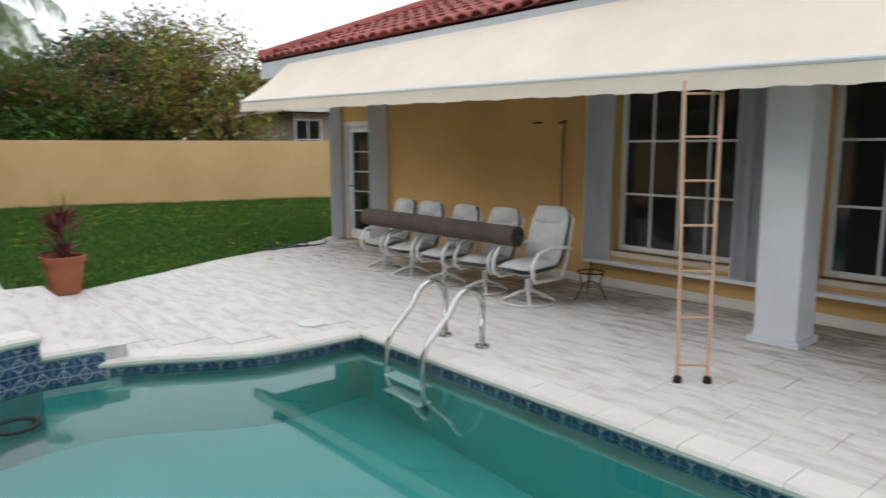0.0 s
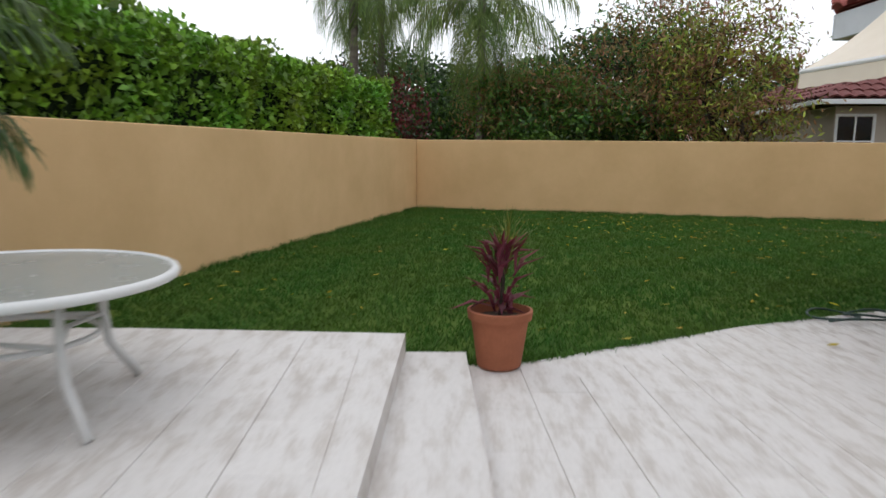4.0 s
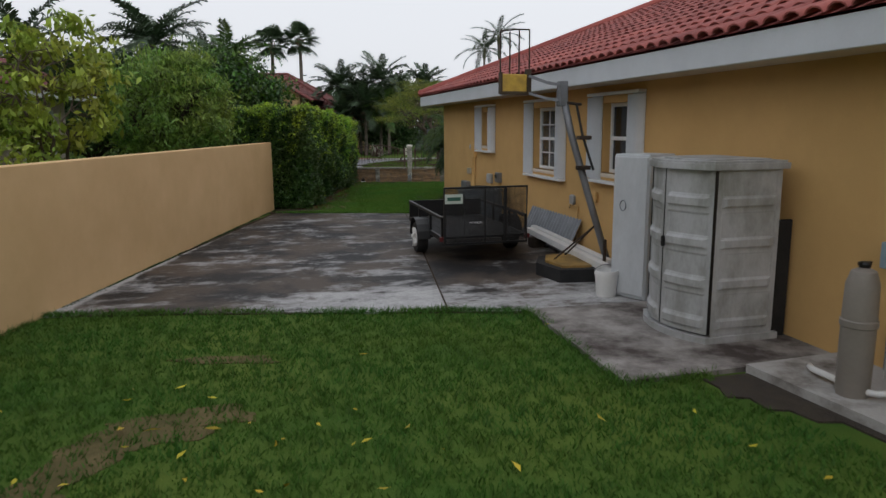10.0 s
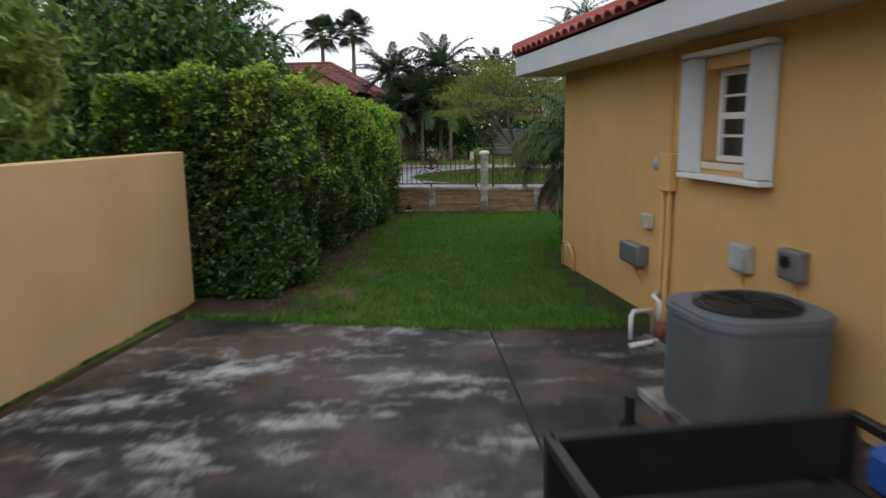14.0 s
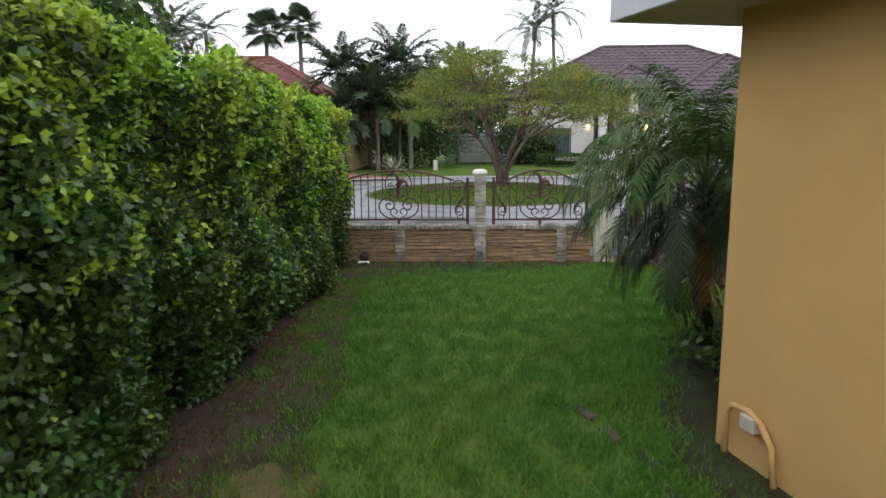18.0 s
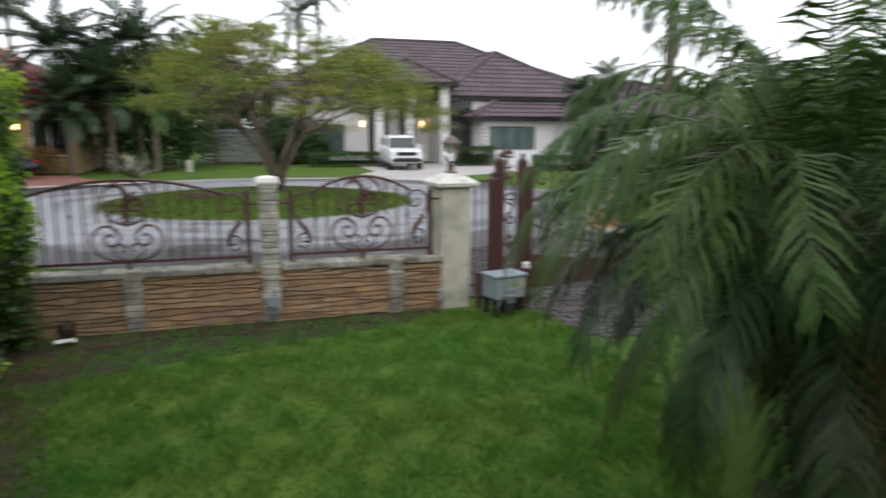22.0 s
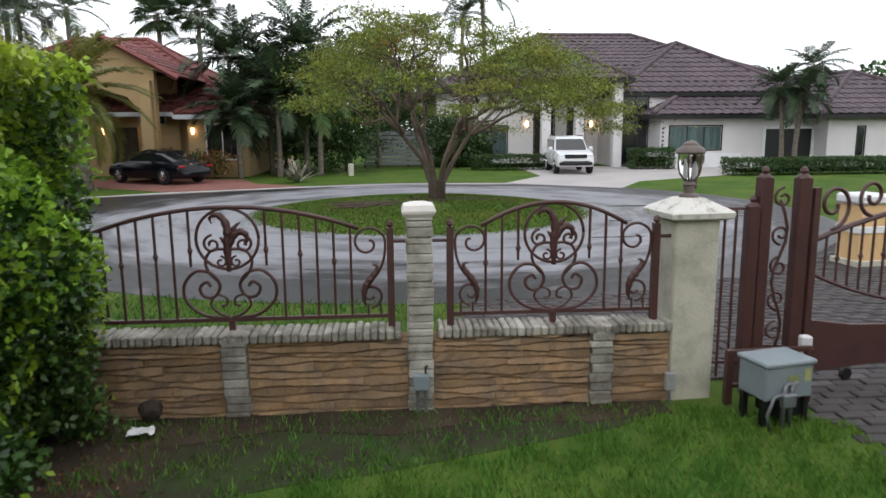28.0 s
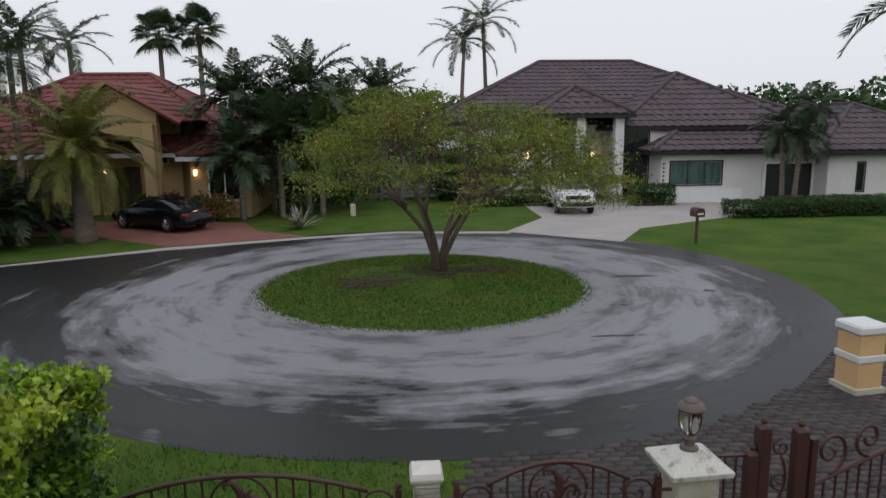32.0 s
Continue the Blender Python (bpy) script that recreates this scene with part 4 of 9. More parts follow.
def weeping_tree(pos, h, r, seed, strands=240, droop=(1.2, 3.4)):
    rng = np.random.default_rng(seed)
    t = thing("weeping_tree", "tall weeping tree with long hanging olive-green strands", "tree", pose(*pos))
    w = Shape()
    w.tube([(0, 0, -0.1), (0.1, 0.05, h * 0.5), (0, 0.1, h * 0.95)], [0.3, 0.22, 0.1], 9)
    P = []
    for i in range(strands):
        a, q = rng.uniform(0, 2 * math.pi), r * math.sqrt(rng.uniform(0.02, 1))
        x, y, z = q * math.cos(a), q * math.sin(a), h * (1.05 - 0.25 * (q / r) ** 2) + rng.normal() * 0.2
        ln = rng.uniform(*droop)
        m_ = int(ln * 17)
        s = np.linspace(0, 1, m_)
        P.append(np.stack([x + 0.15 * s * math.cos(a) + rng.normal(size=m_) * 0.07, y + 0.15 * s * math.sin(a) + rng.normal(size=m_) * 0.07, z - ln * s], 1))
        if i % 8 == 0:
            limb(w, (0, 0, h * rng.uniform(0.5, 0.9)), (x, y, z), 0.09, 0.02, rng, 0.15)
    part("trunk", w, M["bark"], t, smooth=True)
    P = np.concatenate(P)
    v, f = leaves(P, 0.24, rng, 2.2, 0.26)
    part("crown", raw_mesh("crown", v, f, M["leaf_weep"]), None, t, kind="stuff")
    return t


for x_, y_, h_, l_, c_, sd_ in ((-3.4, 1.15, 6.3, 3.3, 34, 21), (-2.75, -2.9, 7.8, 3.0, 24, 22), (-7.5, -3.6, 7.4, 3.2, 28, 19)):
    palm("queen_palm", "tall palm with long drooping feathery olive-green fronds", (x_, y_, 0), h_, 0.15, l_, c_, sd_, "leaf_weep", steep=(72, -55), bend=(1.3, 2.0), n=60, leaflet=0.75, width=0.034, hang=1.1, vee=0.1, bulge=1.2)
broad_tree("dark_tree", "dark evergreen tree far behind the garden wall", (-13, 5.5, 0), (0, 0, 4.2), (3.0, 5.0, 2.6), "leaf_dark", "bark_dark", 23, 110, 170, 0.26, 0.6, 0.15, 1.5)
broad_tree("dark_tree", "dark evergreen tree far behind the garden wall", (-14, -5.5, 0), (0, 0, 3.8), (3.0, 5.0, 2.3), "leaf_dark", "bark_dark", 24, 110, 170, 0.26, 0.6, 0.15, 1.5)
# unseen trees added behind the pool garden to keep sky light off the rear wall
for i, (x_, y_, h_) in enumerate(((15.5, -5.0, 5.4), (20.5, -5.6, 6.2), (25.8, -5.0, 5.6), (31.5, -1.0, 6.0), (32.5, 5.5, 5.6))):
    broad_tree("dark_tree", "unseen evergreen tree added to shade the house's rear wall", (x_, y_, 0), (0, 0, h_), (2.9, 2.6, 3.2), "leaf_mid", "bark_dark", 150 + i, 90, 110, 0.30, 0.62, 0.2, 1.8, second="leaf_dark")
# garden of the house next door
broad_tree("lime_tree", "small tree with loose yellow-green leaves beside the neighbour's house", (-2.9, 19.3, 0), (0, 0, 3.1), (1.25, 1.5, 1.55), "leaf_lime", "bark", 31, 70, 46, 0.22, 0.17, 0.08, 1.3, narrow=0.40, droop=1.1)
broad_tree("round_tree", "dense round tree with drooping fine green leaves", (-1.9, 22.9, 0), (0, 0, 2.75), (1.35, 1.55, 1.55), "leaf_round", "bark_dark", 33, 210, 95, 0.19, 0.19, 0.12, 1.0, narrow=0.20, droop=1.0, hollow=0.72)
broad_tree("dark_tree", "dark leafy tree beside the clipped hedge", (-3.6, 31.0, 0), (0, 0, 3.1), (2.2, 2.8, 2.0), "leaf_dark", "bark_dark", 34, 120, 190, 0.18, 0.42, 0.12, 1.0, hollow=0.6, second="leaf_mid")
broad_tree("shrub", "green shrub against the neighbour's wall", (-2.2, 14.2, 0), (0, 0, 1.35), (0.6, 0.9, 0.75), "leaf_mid", "bark_dark", 35, 24, 60, 0.15, 0.3, 0.05, 0.5)
broad_tree("shrub", "green shrub against the neighbour's wall", (-2.4, 16.6, 0), (0, 0, 1.5), (0.7, 0.9, 0.8), "leaf_lime", "bark_dark", 36, 20, 60, 0.15, 0.3, 0.05, 0.5)
palm("palm_tree", "feather palm with dark arching fronds above the trees", (-7.0, 34.0, 0), 5.6, 0.16, 2.6, 26, 41, "frond_dark")
palm("palm_tree", "feather palm with dark arching fronds above the trees", (-8.5, 37.5, 0), 6.0, 0.16, 2.6, 26, 42, "frond_dark")
palm("palm_tree", "feather palm with dark arching fronds above the trees", (-6.2, 40.5, 0), 5.4, 0.16, 2.4, 26, 43, "frond")
palm("palm_tree", "feather palm with dark arching fronds above the trees", (-10.5, 31.0, 0), 5.2, 0.16, 2.4, 24, 44, "frond_dark")
broad_tree("dark_tree", "dark evergreen tree behind the neighbour's garden", (-9.5, 33.5, 0), (0, 0, 3.4), (2.6, 3.4, 1.9), "leaf_dark", "bark_dark", 45, 90, 180, 0.22, 0.5, 0.12, 1.0)
broad_tree("dark_tree", "dark evergreen tree behind the neighbour's garden", (-6.5, 38.0, 0), (0, 0, 2.8), (2.2, 2.8, 1.9), "leaf_dark", "bark_dark", 46, 90, 180, 0.22, 0.5, 0.12, 1.0)
# date palms at the house's front corner: a heart of bare curved stalks, fronds arching out and hanging
def date_palm(label, pos, height, length, rings, seed, n=58):
    """rings: (count, rise in degrees, bow in radians, share of the full length, material)."""
    rng = np.random.default_rng(seed)
    t = thing("date_palm", label, "palm tree", pose(*pos))
    k = 16
    part("trunk", Shape().tube([(0.05 * math.sin(i * 0.4), 0.03 * i / k, -0.1 + (height + 0.05) * i / k) for i in range(k + 1)], [0.062 * (1 + 0.22 * (i % 2)) * (1.25 - 0.3 * i / k) for i in range(k + 1)], 10), M["trunk_dark"], t, smooth=True)
    top = Vector((0.05 * math.sin(k * 0.4), 0.03, height))
    part("heart", Shape().lathe([(0.055, -0.22), (0.10, -0.10), (0.115, 0.02), (0.08, 0.12), (0.02, 0.18)], 12, Matrix.Translation(top)), M["trunk_dark"], t, "fibrous dark crown heart", smooth=True)
    yaw = rng.uniform(0, 360)
    for cnt, rise, bow_, share, mt in rings:
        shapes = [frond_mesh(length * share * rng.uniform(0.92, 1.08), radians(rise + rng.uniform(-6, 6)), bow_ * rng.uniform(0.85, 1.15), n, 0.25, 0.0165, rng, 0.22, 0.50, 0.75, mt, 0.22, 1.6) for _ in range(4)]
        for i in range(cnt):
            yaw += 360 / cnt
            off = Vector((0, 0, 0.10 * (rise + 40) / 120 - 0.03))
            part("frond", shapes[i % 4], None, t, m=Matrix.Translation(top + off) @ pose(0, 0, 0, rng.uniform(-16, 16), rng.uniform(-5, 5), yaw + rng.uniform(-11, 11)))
        yaw += 67
    for i in range(26):
        a_, e_ = rng.uniform(0, 6.283), rng.uniform(-0.2, 0.9)
        d = Vector((math.cos(a_) * math.cos(e_), math.sin(a_) * math.cos(e_), math.sin(e_)))
        part("leaf_base", Shape().tube([top + d * 0.05, top + d * 0.16, top + d * 0.27 - Vector((0, 0, 0.03))], [0.02, 0.014, 0.006], 5), M["rachis_old"], t, "cut grey leaf base")
    return t


M["trunk_dark"] = mat("date_palm_trunk", (0.050, 0.038, 0.030), 0.95, 0.3, 6, 40, 0.6, spec=0.1, depth=0.02)
M["rachis_old"] = mat("old_leaf_stalk", (0.17, 0.14, 0.10), 0.8, 0.2, 5, 40, 0.2)
# the lower green rings take the darker copy, shade painted into their colour
RINGS = [(6, 80, 1.4, 1.08, "frond"), (9, 70, 2.0, 1.0, "frond"), (12, 52, 2.2, 1.04, "frond"), (13, 34, 2.1, 1.02, "frond"), (12, 14, 1.9, 0.92, "frond_shaded"), (9, -12, 1.5, 0.78, "frond_shaded"), (6, -36, 0.95, 0.72, "frond_shaded"), (2, -48, 0.7, 0.62, "frond_dry"), (3, -22, 1.2, 0.85, "frond_old")]
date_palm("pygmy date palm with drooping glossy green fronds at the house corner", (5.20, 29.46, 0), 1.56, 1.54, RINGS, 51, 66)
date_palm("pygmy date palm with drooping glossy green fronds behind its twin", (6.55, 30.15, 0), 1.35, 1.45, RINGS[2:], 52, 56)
# two dark shrubs added to block light behind and below the palm crown
broad_tree("shrub", "added dark shrub blocking light between the date palms and the house", (6.75, 29.2, 0), (0, 0, 1.0), (0.85, 0.6, 0.95), "leaf_dark", "bark_dark", 54, 60, 80, 0.11, 0.24, 0.03, 0.3)
broad_tree("shrub", "added low dark shrub that deepens the shade under the date palm", (5.5, 28.75, 0), (0, 0, 0.42), (0.50, 0.45, 0.36), "leaf_dark", "bark_dark", 53, 26, 60, 0.10, 0.16, 0.02, 0.2)
broad_tree("shrub", "dark leafy shrub with a few red flowers beside the date palms", (7.1, 31.2, 0), (0, 0, 0.85), (0.8, 1.1, 0.75), "leaf_dark", "bark_dark", 56, 40, 60, 0.11, 0.22, 0.03, 0.3)
# palm whose drooping fronds reach over the deck table
palm("palm_tree", "feather palm with drooping fronds beside the raised deck", (*[round(q, 3) for q in (HM @ Vector((3.0, -29.4, 0)))[:2]], 0.28), 1.75, 0.10, 1.7, 30, 55, "frond", n=60, leaflet=0.42, width=0.03, hang=0.7, steep=(75, -40), bend=(1.2, 1.8), vee=0.25)

# ---- the street: island tree, neighbours' houses, their planting and cars ----
def umbrella_tree(name, label, pos, rx, ry, top, fall, leafmat, seed, pads=175, per=105):
    """Thin stems that spread from one root into a wide flat crown of layered leafy pads, open between them."""
    rng = np.random.default_rng(seed)
    t = thing(name, label, "tree", pose(*pos))
    a, r = rng.uniform(0, 2 * math.pi, pads), np.sqrt(rng.uniform(0.015, 1, pads))
    edge = 1 + 0.13 * np.sin(3 * a + 1.0) + 0.08 * np.sin(7 * a)
    layer = np.where(rng.uniform(0, 1, pads) < 0.3, rng.uniform(0.35, 0.9, pads), 0.0)
    c = np.stack([rx * r * edge * np.cos(a), ry * r * edge * np.sin(a), top - fall * r ** 2.2 - layer * (1.15 - 0.5 * r) + rng.normal(size=pads) * 0.16], 1)
    # two leafy mounds with a thin, open middle between them
    c[:, 0] += 0.45
    c[:, 2] += np.where(c[:, 0] < 0, 0.35 - 0.1 * (c[:, 0] + 2.2) ** 2, -0.12)
    size = rng.uniform(0.55, 1.2, pads) * np.where(np.abs(c[:, 0] - 0.35) < 1.1, 0.5, 1.0)
    wood = Shape()
    mids = []
    n = 6
    for s in range(n):
        q = 2 * math.pi * (s + rng.uniform(-0.25, 0.25)) / n
        d = Vector((math.cos(q), math.sin(q), 0))
        lean = rng.uniform(0.8, 1.25)
        pts = [d * 0.10 + Vector((0, 0, -0.1)), d * 0.15 * lean + Vector((0, 0, 0.45)), d * 0.42 * lean + Vector((rng.normal() * 0.06, rng.normal() * 0.06, 1.05)),
               d * 0.85 * lean + Vector((rng.normal() * 0.1, rng.normal() * 0.1, 1.7)), d * 1.45 * lean + Vector((rng.normal() * 0.15, rng.normal() * 0.15, 2.35))]
        wood.tube(pts, [0.12, 0.08, 0.065, 0.052, 0.042], 9)
        ahead = sorted(range(pads), key=lambda k: -(Vector(c[k]).xy.normalized().dot(d.xy)) + 0.25 * rng.uniform(0, 1))[:24]
        for k in ahead[::5]:
            h = pts[3] if k % 2 else pts[4]
            mids += limb(wood, h, h.lerp(Vector(c[k]), 0.85), 0.048, 0.016, rng, 0.22, 8, 0.18)[2:]
    for p in c:
        p = Vector(p)
        m_ = min(mids, key=lambda q: (q - p).length)
        limb(wood, m_, p, 0.018, 0.006, rng, 0.3, 5, -0.05)
    part("trunk", wood, M["bark"], t, smooth=True)
    pts = np.concatenate([p + rng.normal(size=(int(per * s), 3)) * 0.44 * s * np.array([1, 1, 0.2]) for p, s in zip(c, size)])
    v, f = leaves(pts, 0.088, rng, 0.1, 0.35)
    part("crown", raw_mesh("crown", v, f, M[leafmat]), None, t, kind="stuff")
    return t


isl_tree = umbrella_tree("poinciana_tree", "spreading flat-topped tree with thin yellow-green foliage on the island", (4.17, 48.04, 0.22), 4.1, 4.1, 4.55, 2.1, "leaf_poinciana", 61, 270, 225)
M["blossom"] = leaf_mat("orange_blossom", (0.55, 0.075, 0.020), 0.4, 0.02, 0.3)
bl_ = np.random.default_rng(62)
v, f = leaves(bl_.normal(size=(70, 3)) * (0.16, 0.2, 0.10) + (-1.2, -0.9, 3.98), 0.10, bl_, 0.1, 0.6)
part("blossom", raw_mesh("blossom", v, f, M["blossom"]), None, isl_tree, "orange-red blossom cluster", kind="stuff")


def hip(shape, x0, x1, y0, y1, z, pitch, over=0.5):
    """The four slopes of a hip roof over a rectangle."""
    x0, x1, y0, y1 = x0 - over, x1 + over, y0 - over, y1 + over
    h = min(x1 - x0, y1 - y0) / 2
    if x1 - x0 >= y1 - y0:
        a, b = (x0 + h, (y0 + y1) / 2), (x1 - h, (y0 + y1) / 2)
        faces = [(0, 1, 5, 4), (1, 2, 5), (2, 3, 4, 5), (3, 0, 4)]
    else:
        a, b = ((x0 + x1) / 2, y0 + h), ((x0 + x1) / 2, y1 - h)
        faces = [(0, 1, 4), (1, 2, 5, 4), (2, 3, 5), (3, 0, 4, 5)]
    v = [(x0, y0, z), (x1, y0, z), (x1, y1, z), (x0, y1, z), (*a, z + h * pitch), (*b, z + h * pitch)]
    shape.add(v, faces)
    return v, faces


def tile_slope(p, rows_dir, material, parent, du=0.33, dv=0.42, lift=0.07, name="tile_course"):
    """Wavy courses of barrel tiles laid over one roof slope, given by its corners in order, the eave first. Each course is one piece."""
    p = [Vector(q) for q in p]
    e0, e1 = p[0], p[1]
    u = (e1 - e0).normalized()
    n = (e1 - e0).cross(p[-1] - e0).normalized()
    if n.z < 0:
        n = -n
    w = n.cross(u).normalized()
    if w.z < 0:
        w = -w
    flat = [((q - e0).dot(u), (q - e0).dot(w)) for q in p]
    top = max(b for _, b in flat)
    k = int(top / dv)

    def span(v):
        xs = []
        for (a, b), (c, d) in zip(flat, flat[1:] + flat[:1]):
            if (b - v) * (d - v) <= 0 and abs(b - d) > 1e-6:
                xs.append(a + (c - a) * (v - b) / (d - b))
            elif abs(b - v) < 1e-6:
                xs.append(a)
        return (min(xs), max(xs)) if len(xs) > 1 else None

    for i in range(k + 1):
        v0, v1 = i * dv, min((i + 1) * dv, top - 0.01)
        s0, s1 = span(v0 + 0.001), span(v1)
        if not s0 or not s1 or v1 - v0 < 0.05:
            continue
        a, b = max(s0[0], s1[0] - 0.2), min(s0[1], s1[1] + 0.2)
        m_ = max(2, int((b - a) / du))
        rows = [[], []]
        for c in range(m_ * 4 + 1):
            q = a + (b - a) * c / (m_ * 4)
            hgt = (0.0, 0.7, 1.0, 0.7)[c % 4] * lift
            rows[0].append(e0 + u * q + w * (v0 - 0.03) + n * (0.05 + hgt))
            rows[1].append(e0 + u * q + w * (v1 + 0.02) + n * (0.01 + hgt * 0.8))
        rows.insert(0, [r - n * 0.045 for r in rows[0]])
        part(name, Shape().sheet(rows), material, parent)


def roof_over(parent, x0, x1, y0, y1, z, pitch, material, over=0.5, du=0.42, dv=0.5, only=None, lift=0.07, trim="fascia", fh=0.22):
    s = Shape()
    v, faces = hip(s, x0, x1, y0, y1, z, pitch, over)
    r = part("roof", s, material, parent)
    for i, f in enumerate(faces):
        if only is None or i in only:
            tile_slope([v[k] for k in f], None, material, r, du, dv, lift)
    for a, b, c in ((0, 1, 0), (1, 2, 1), (2, 3, 2), (3, 0, 3)):
        if only is None or c in only:
            p, q = Vector(v[a]), Vector(v[b])
            part("fascia", Shape().tube([p - Vector((0, 0, fh / 2)), q - Vector((0, 0, fh / 2))], fh * 0.62, 4, square=True), M[trim], parent)
    # ridge and hip caps
    for a, b in ((4, 5), (0, 4), (1, 5 if x1 - x0 >= y1 - y0 else 4), (2, 5), (3, 4 if x1 - x0 >= y1 - y0 else 5)):
        p, q = Vector(v[a]), Vector(v[b])
        if (q - p).length > 0.3:
            part("ridge_cap", Shape().tube([p + Vector((0, 0, 0.08)), q + Vector((0, 0, 0.08))], 0.13, 7), material, parent)


def window(parent, x0, x1, z0, z1, y, panes=2, rows=1, frame_m="black", depth=0.1, face=-1, t=0.07, glass="dark_glass", m=None):
    """A framed window in a wall that faces -y."""
    w = Shape()
    yf = y + face * 0.03
    a, b = min(y, yf), max(y, yf) + depth
    for q in ((x0, x1, z0, z0 + t), (x0, x1, z1 - t, z1), (x0, x0 + t, z0 + t, z1 - t), (x1 - t, x1, z0 + t, z1 - t)):
        w.box(q[0], q[1], a, b, q[2], q[3])
    win = part("window", w, M[frame_m], parent, m=m)
    iw, ih = (x1 - x0 - 2 * t), (z1 - z0 - 2 * t)
    for i in range(panes):
        for k in range(rows):
            part("pane", bx(x0 + t + iw * i / panes + 0.015, x0 + t + iw * (i + 1) / panes - 0.015, y - 0.004, y + 0.01,
                            z0 + t + ih * k / rows + 0.015, z0 + t + ih * (k + 1) / rows - 0.015), M[glass], win)
    for i in range(1, panes):
        part("mullion", bx(x0 + t + iw * i / panes - 0.025, x0 + t + iw * i / panes + 0.025, a, y + 0.02, z0 + t, z1 - t), M[frame_m], win)
    for k in range(1, rows):
        part("mullion", bx(x0 + t, x1 - t, a, y + 0.021, z0 + t + ih * k / rows - 0.02, z0 + t + ih * k / rows + 0.02), M[frame_m], win)
    return win


# the large white house: portico, wing with a wide window, garage wing
wh = thing("white_house", "large white single-storey house with brown barrel-tile hip roofs", "house")
part("wall", bx(5.6, 27.0, 70.5, 86, -0.1, 4.2), M["house_white"], wh)
part("wall", bx(15.2, 25.0, 66.9, 84, -0.1, 3.9), M["house_white"], wh)
part("wall", bx(16.95, 29.8, 65.2, 86, -0.1, 2.65), M["house_white"], wh)
part("wall", bx(25.3, 33.2, 64.0, 80, -0.1, 2.6), M["house_white"], wh)
part("plinth", bx(17.1, 21.3, 65.05, 65.19, -0.1, 0.72), M["white"], wh)
roof_over(wh, 5.6, 27.0, 70.5, 85.5, 4.3, 0.50, M["tile_brown"], 0.6, 0.5, 0.6, (0, 1, 3), trim="black")
roof_over(wh, 15.5, 25.2, 67.2, 88, 3.95, 0.587, M["tile_brown"], 0.5, 0.5, 0.6, (0, 1, 3), trim="black")
roof_over(wh, 16.9, 30.06, 65.3, 90, 2.72, 0.46, M["tile_brown"], 0.6, 0.5, 0.6, (0, 1, 3), trim="black")
roof_over(wh, 24.94, 33.3, 64.0, 80, 2.68, 0.50, M["tile_brown"], 0.6, 0.5, 0.6, (0, 1, 3), trim="black")
roof_over(wh, 11.0, 15.3, 66.5, 72, 4.65, 0.58, M["tile_brown"], 0.45, 0.5, 0.6, (0, 1, 3), trim="black")
for cx in (11.18, 13.0, 15.08):
    part("column", bx(cx - 0.24, cx + 0.24, 66.4, 66.88, -0.1, 4.6, bev=0.02), M["house_white"], wh, "square white portico column")
# pale teal reflection painted into the panes as uneven colour
M["teal_glass"] = mat("teal_reflection_glass", (0.085, 0.135, 0.135), 0.12, 0.25, 1.6, 5, 0, col2=(0.04, 0.065, 0.07), spec=0.6, stretch=(3, 1, 0.5))
window(wh, 17.4, 20.3, 0.86, 2.2, 65.2, 3, 1, glass="teal_glass")
window(wh, 8.0, 9.8, 0.5, 2.3, 70.5, 2, 1, glass="teal_glass")
window(wh, 15.42, 16.93, 0.0, 3.84, 66.9, 2, 2)
window(wh, 11.3, 12.6, 0.1, 3.3, 70.5, 2, 2)
window(wh, 13.3, 14.4, 0.1, 3.3, 70.5, 2, 2)
window(wh, 26.85, 27.35, 0.5, 2.1, 64.0, 1, 1)
window(wh, 28.6, 29.1, 0.5, 2.1, 64.0, 1, 1)
for i in range(7):
    part("vent_block", bx(17.04, 17.14, 65.17, 65.198, 0.72 + 0.21 * i, 0.82 + 0.21 * i), M["black"], wh, "small dark wall vent")
part("door_surround", Shape().box(22.45, 22.6, 65.06, 65.19, -0.05, 2.1).box(25.12, 25.27, 65.06, 65.19, -0.05, 2.1).box(22.6, 25.12, 65.06, 65.19, 1.97, 2.1), M["white"], wh, "white garage door surround")
gd = part("garage_door", bx(22.61, 25.11, 65.1, 65.19, -0.05, 1.96), M["black"], wh, "dark brown garage door")
for i in range(1, 4):
    part("door_groove", bx(22.63, 25.09, 65.085, 65.1, 0.49 * i - 0.01, 0.49 * i + 0.01), M["rubber"], gd)
M["glow"] = emit_mat("lit_lamp", (1.0, 0.62, 0.30), 9.0)
for lx, ly, lz in ((10.9, 70.42, 2.35), (14.75, 70.42, 2.35)):
    part("wall_lamp", Shape().lathe([(0.03, -0.16), (0.07, -0.1), (0.08, 0.1), (0.03, 0.15)], 8, Matrix.Translation((lx, ly, lz))), M["glow"], wh, "lit wall lantern")

# the yellow house with the entrance gable
yh = thing("yellow_house", "yellow rendered house with red tile roof and arched entrance gable", "house")
part("wall", bx(-18.5, -3.8, 64.6, 78, -0.1, 2.85), M["house_yellow"], yh)
roof_over(yh, -20.4, -4.0, 63.6, 76.2, 3.0, 0.58, M["tile_far"], 0.6, 0.45, 0.5, (0, 1, 3))
part("wall", bx(-6.4, -3.7, 62.5, 66, -0.1, 2.72), M["house_yellow"], yh)
roof_over(yh, -6.3, -3.6, 62.5, 68, 2.85, 0.5, M["tile_far"], 0.5, 0.45, 0.5, (0, 1, 3))
window(yh, -5.62, -4.08, 0.75, 2.45, 62.5, 2, 1, "white")
gab = Shape()
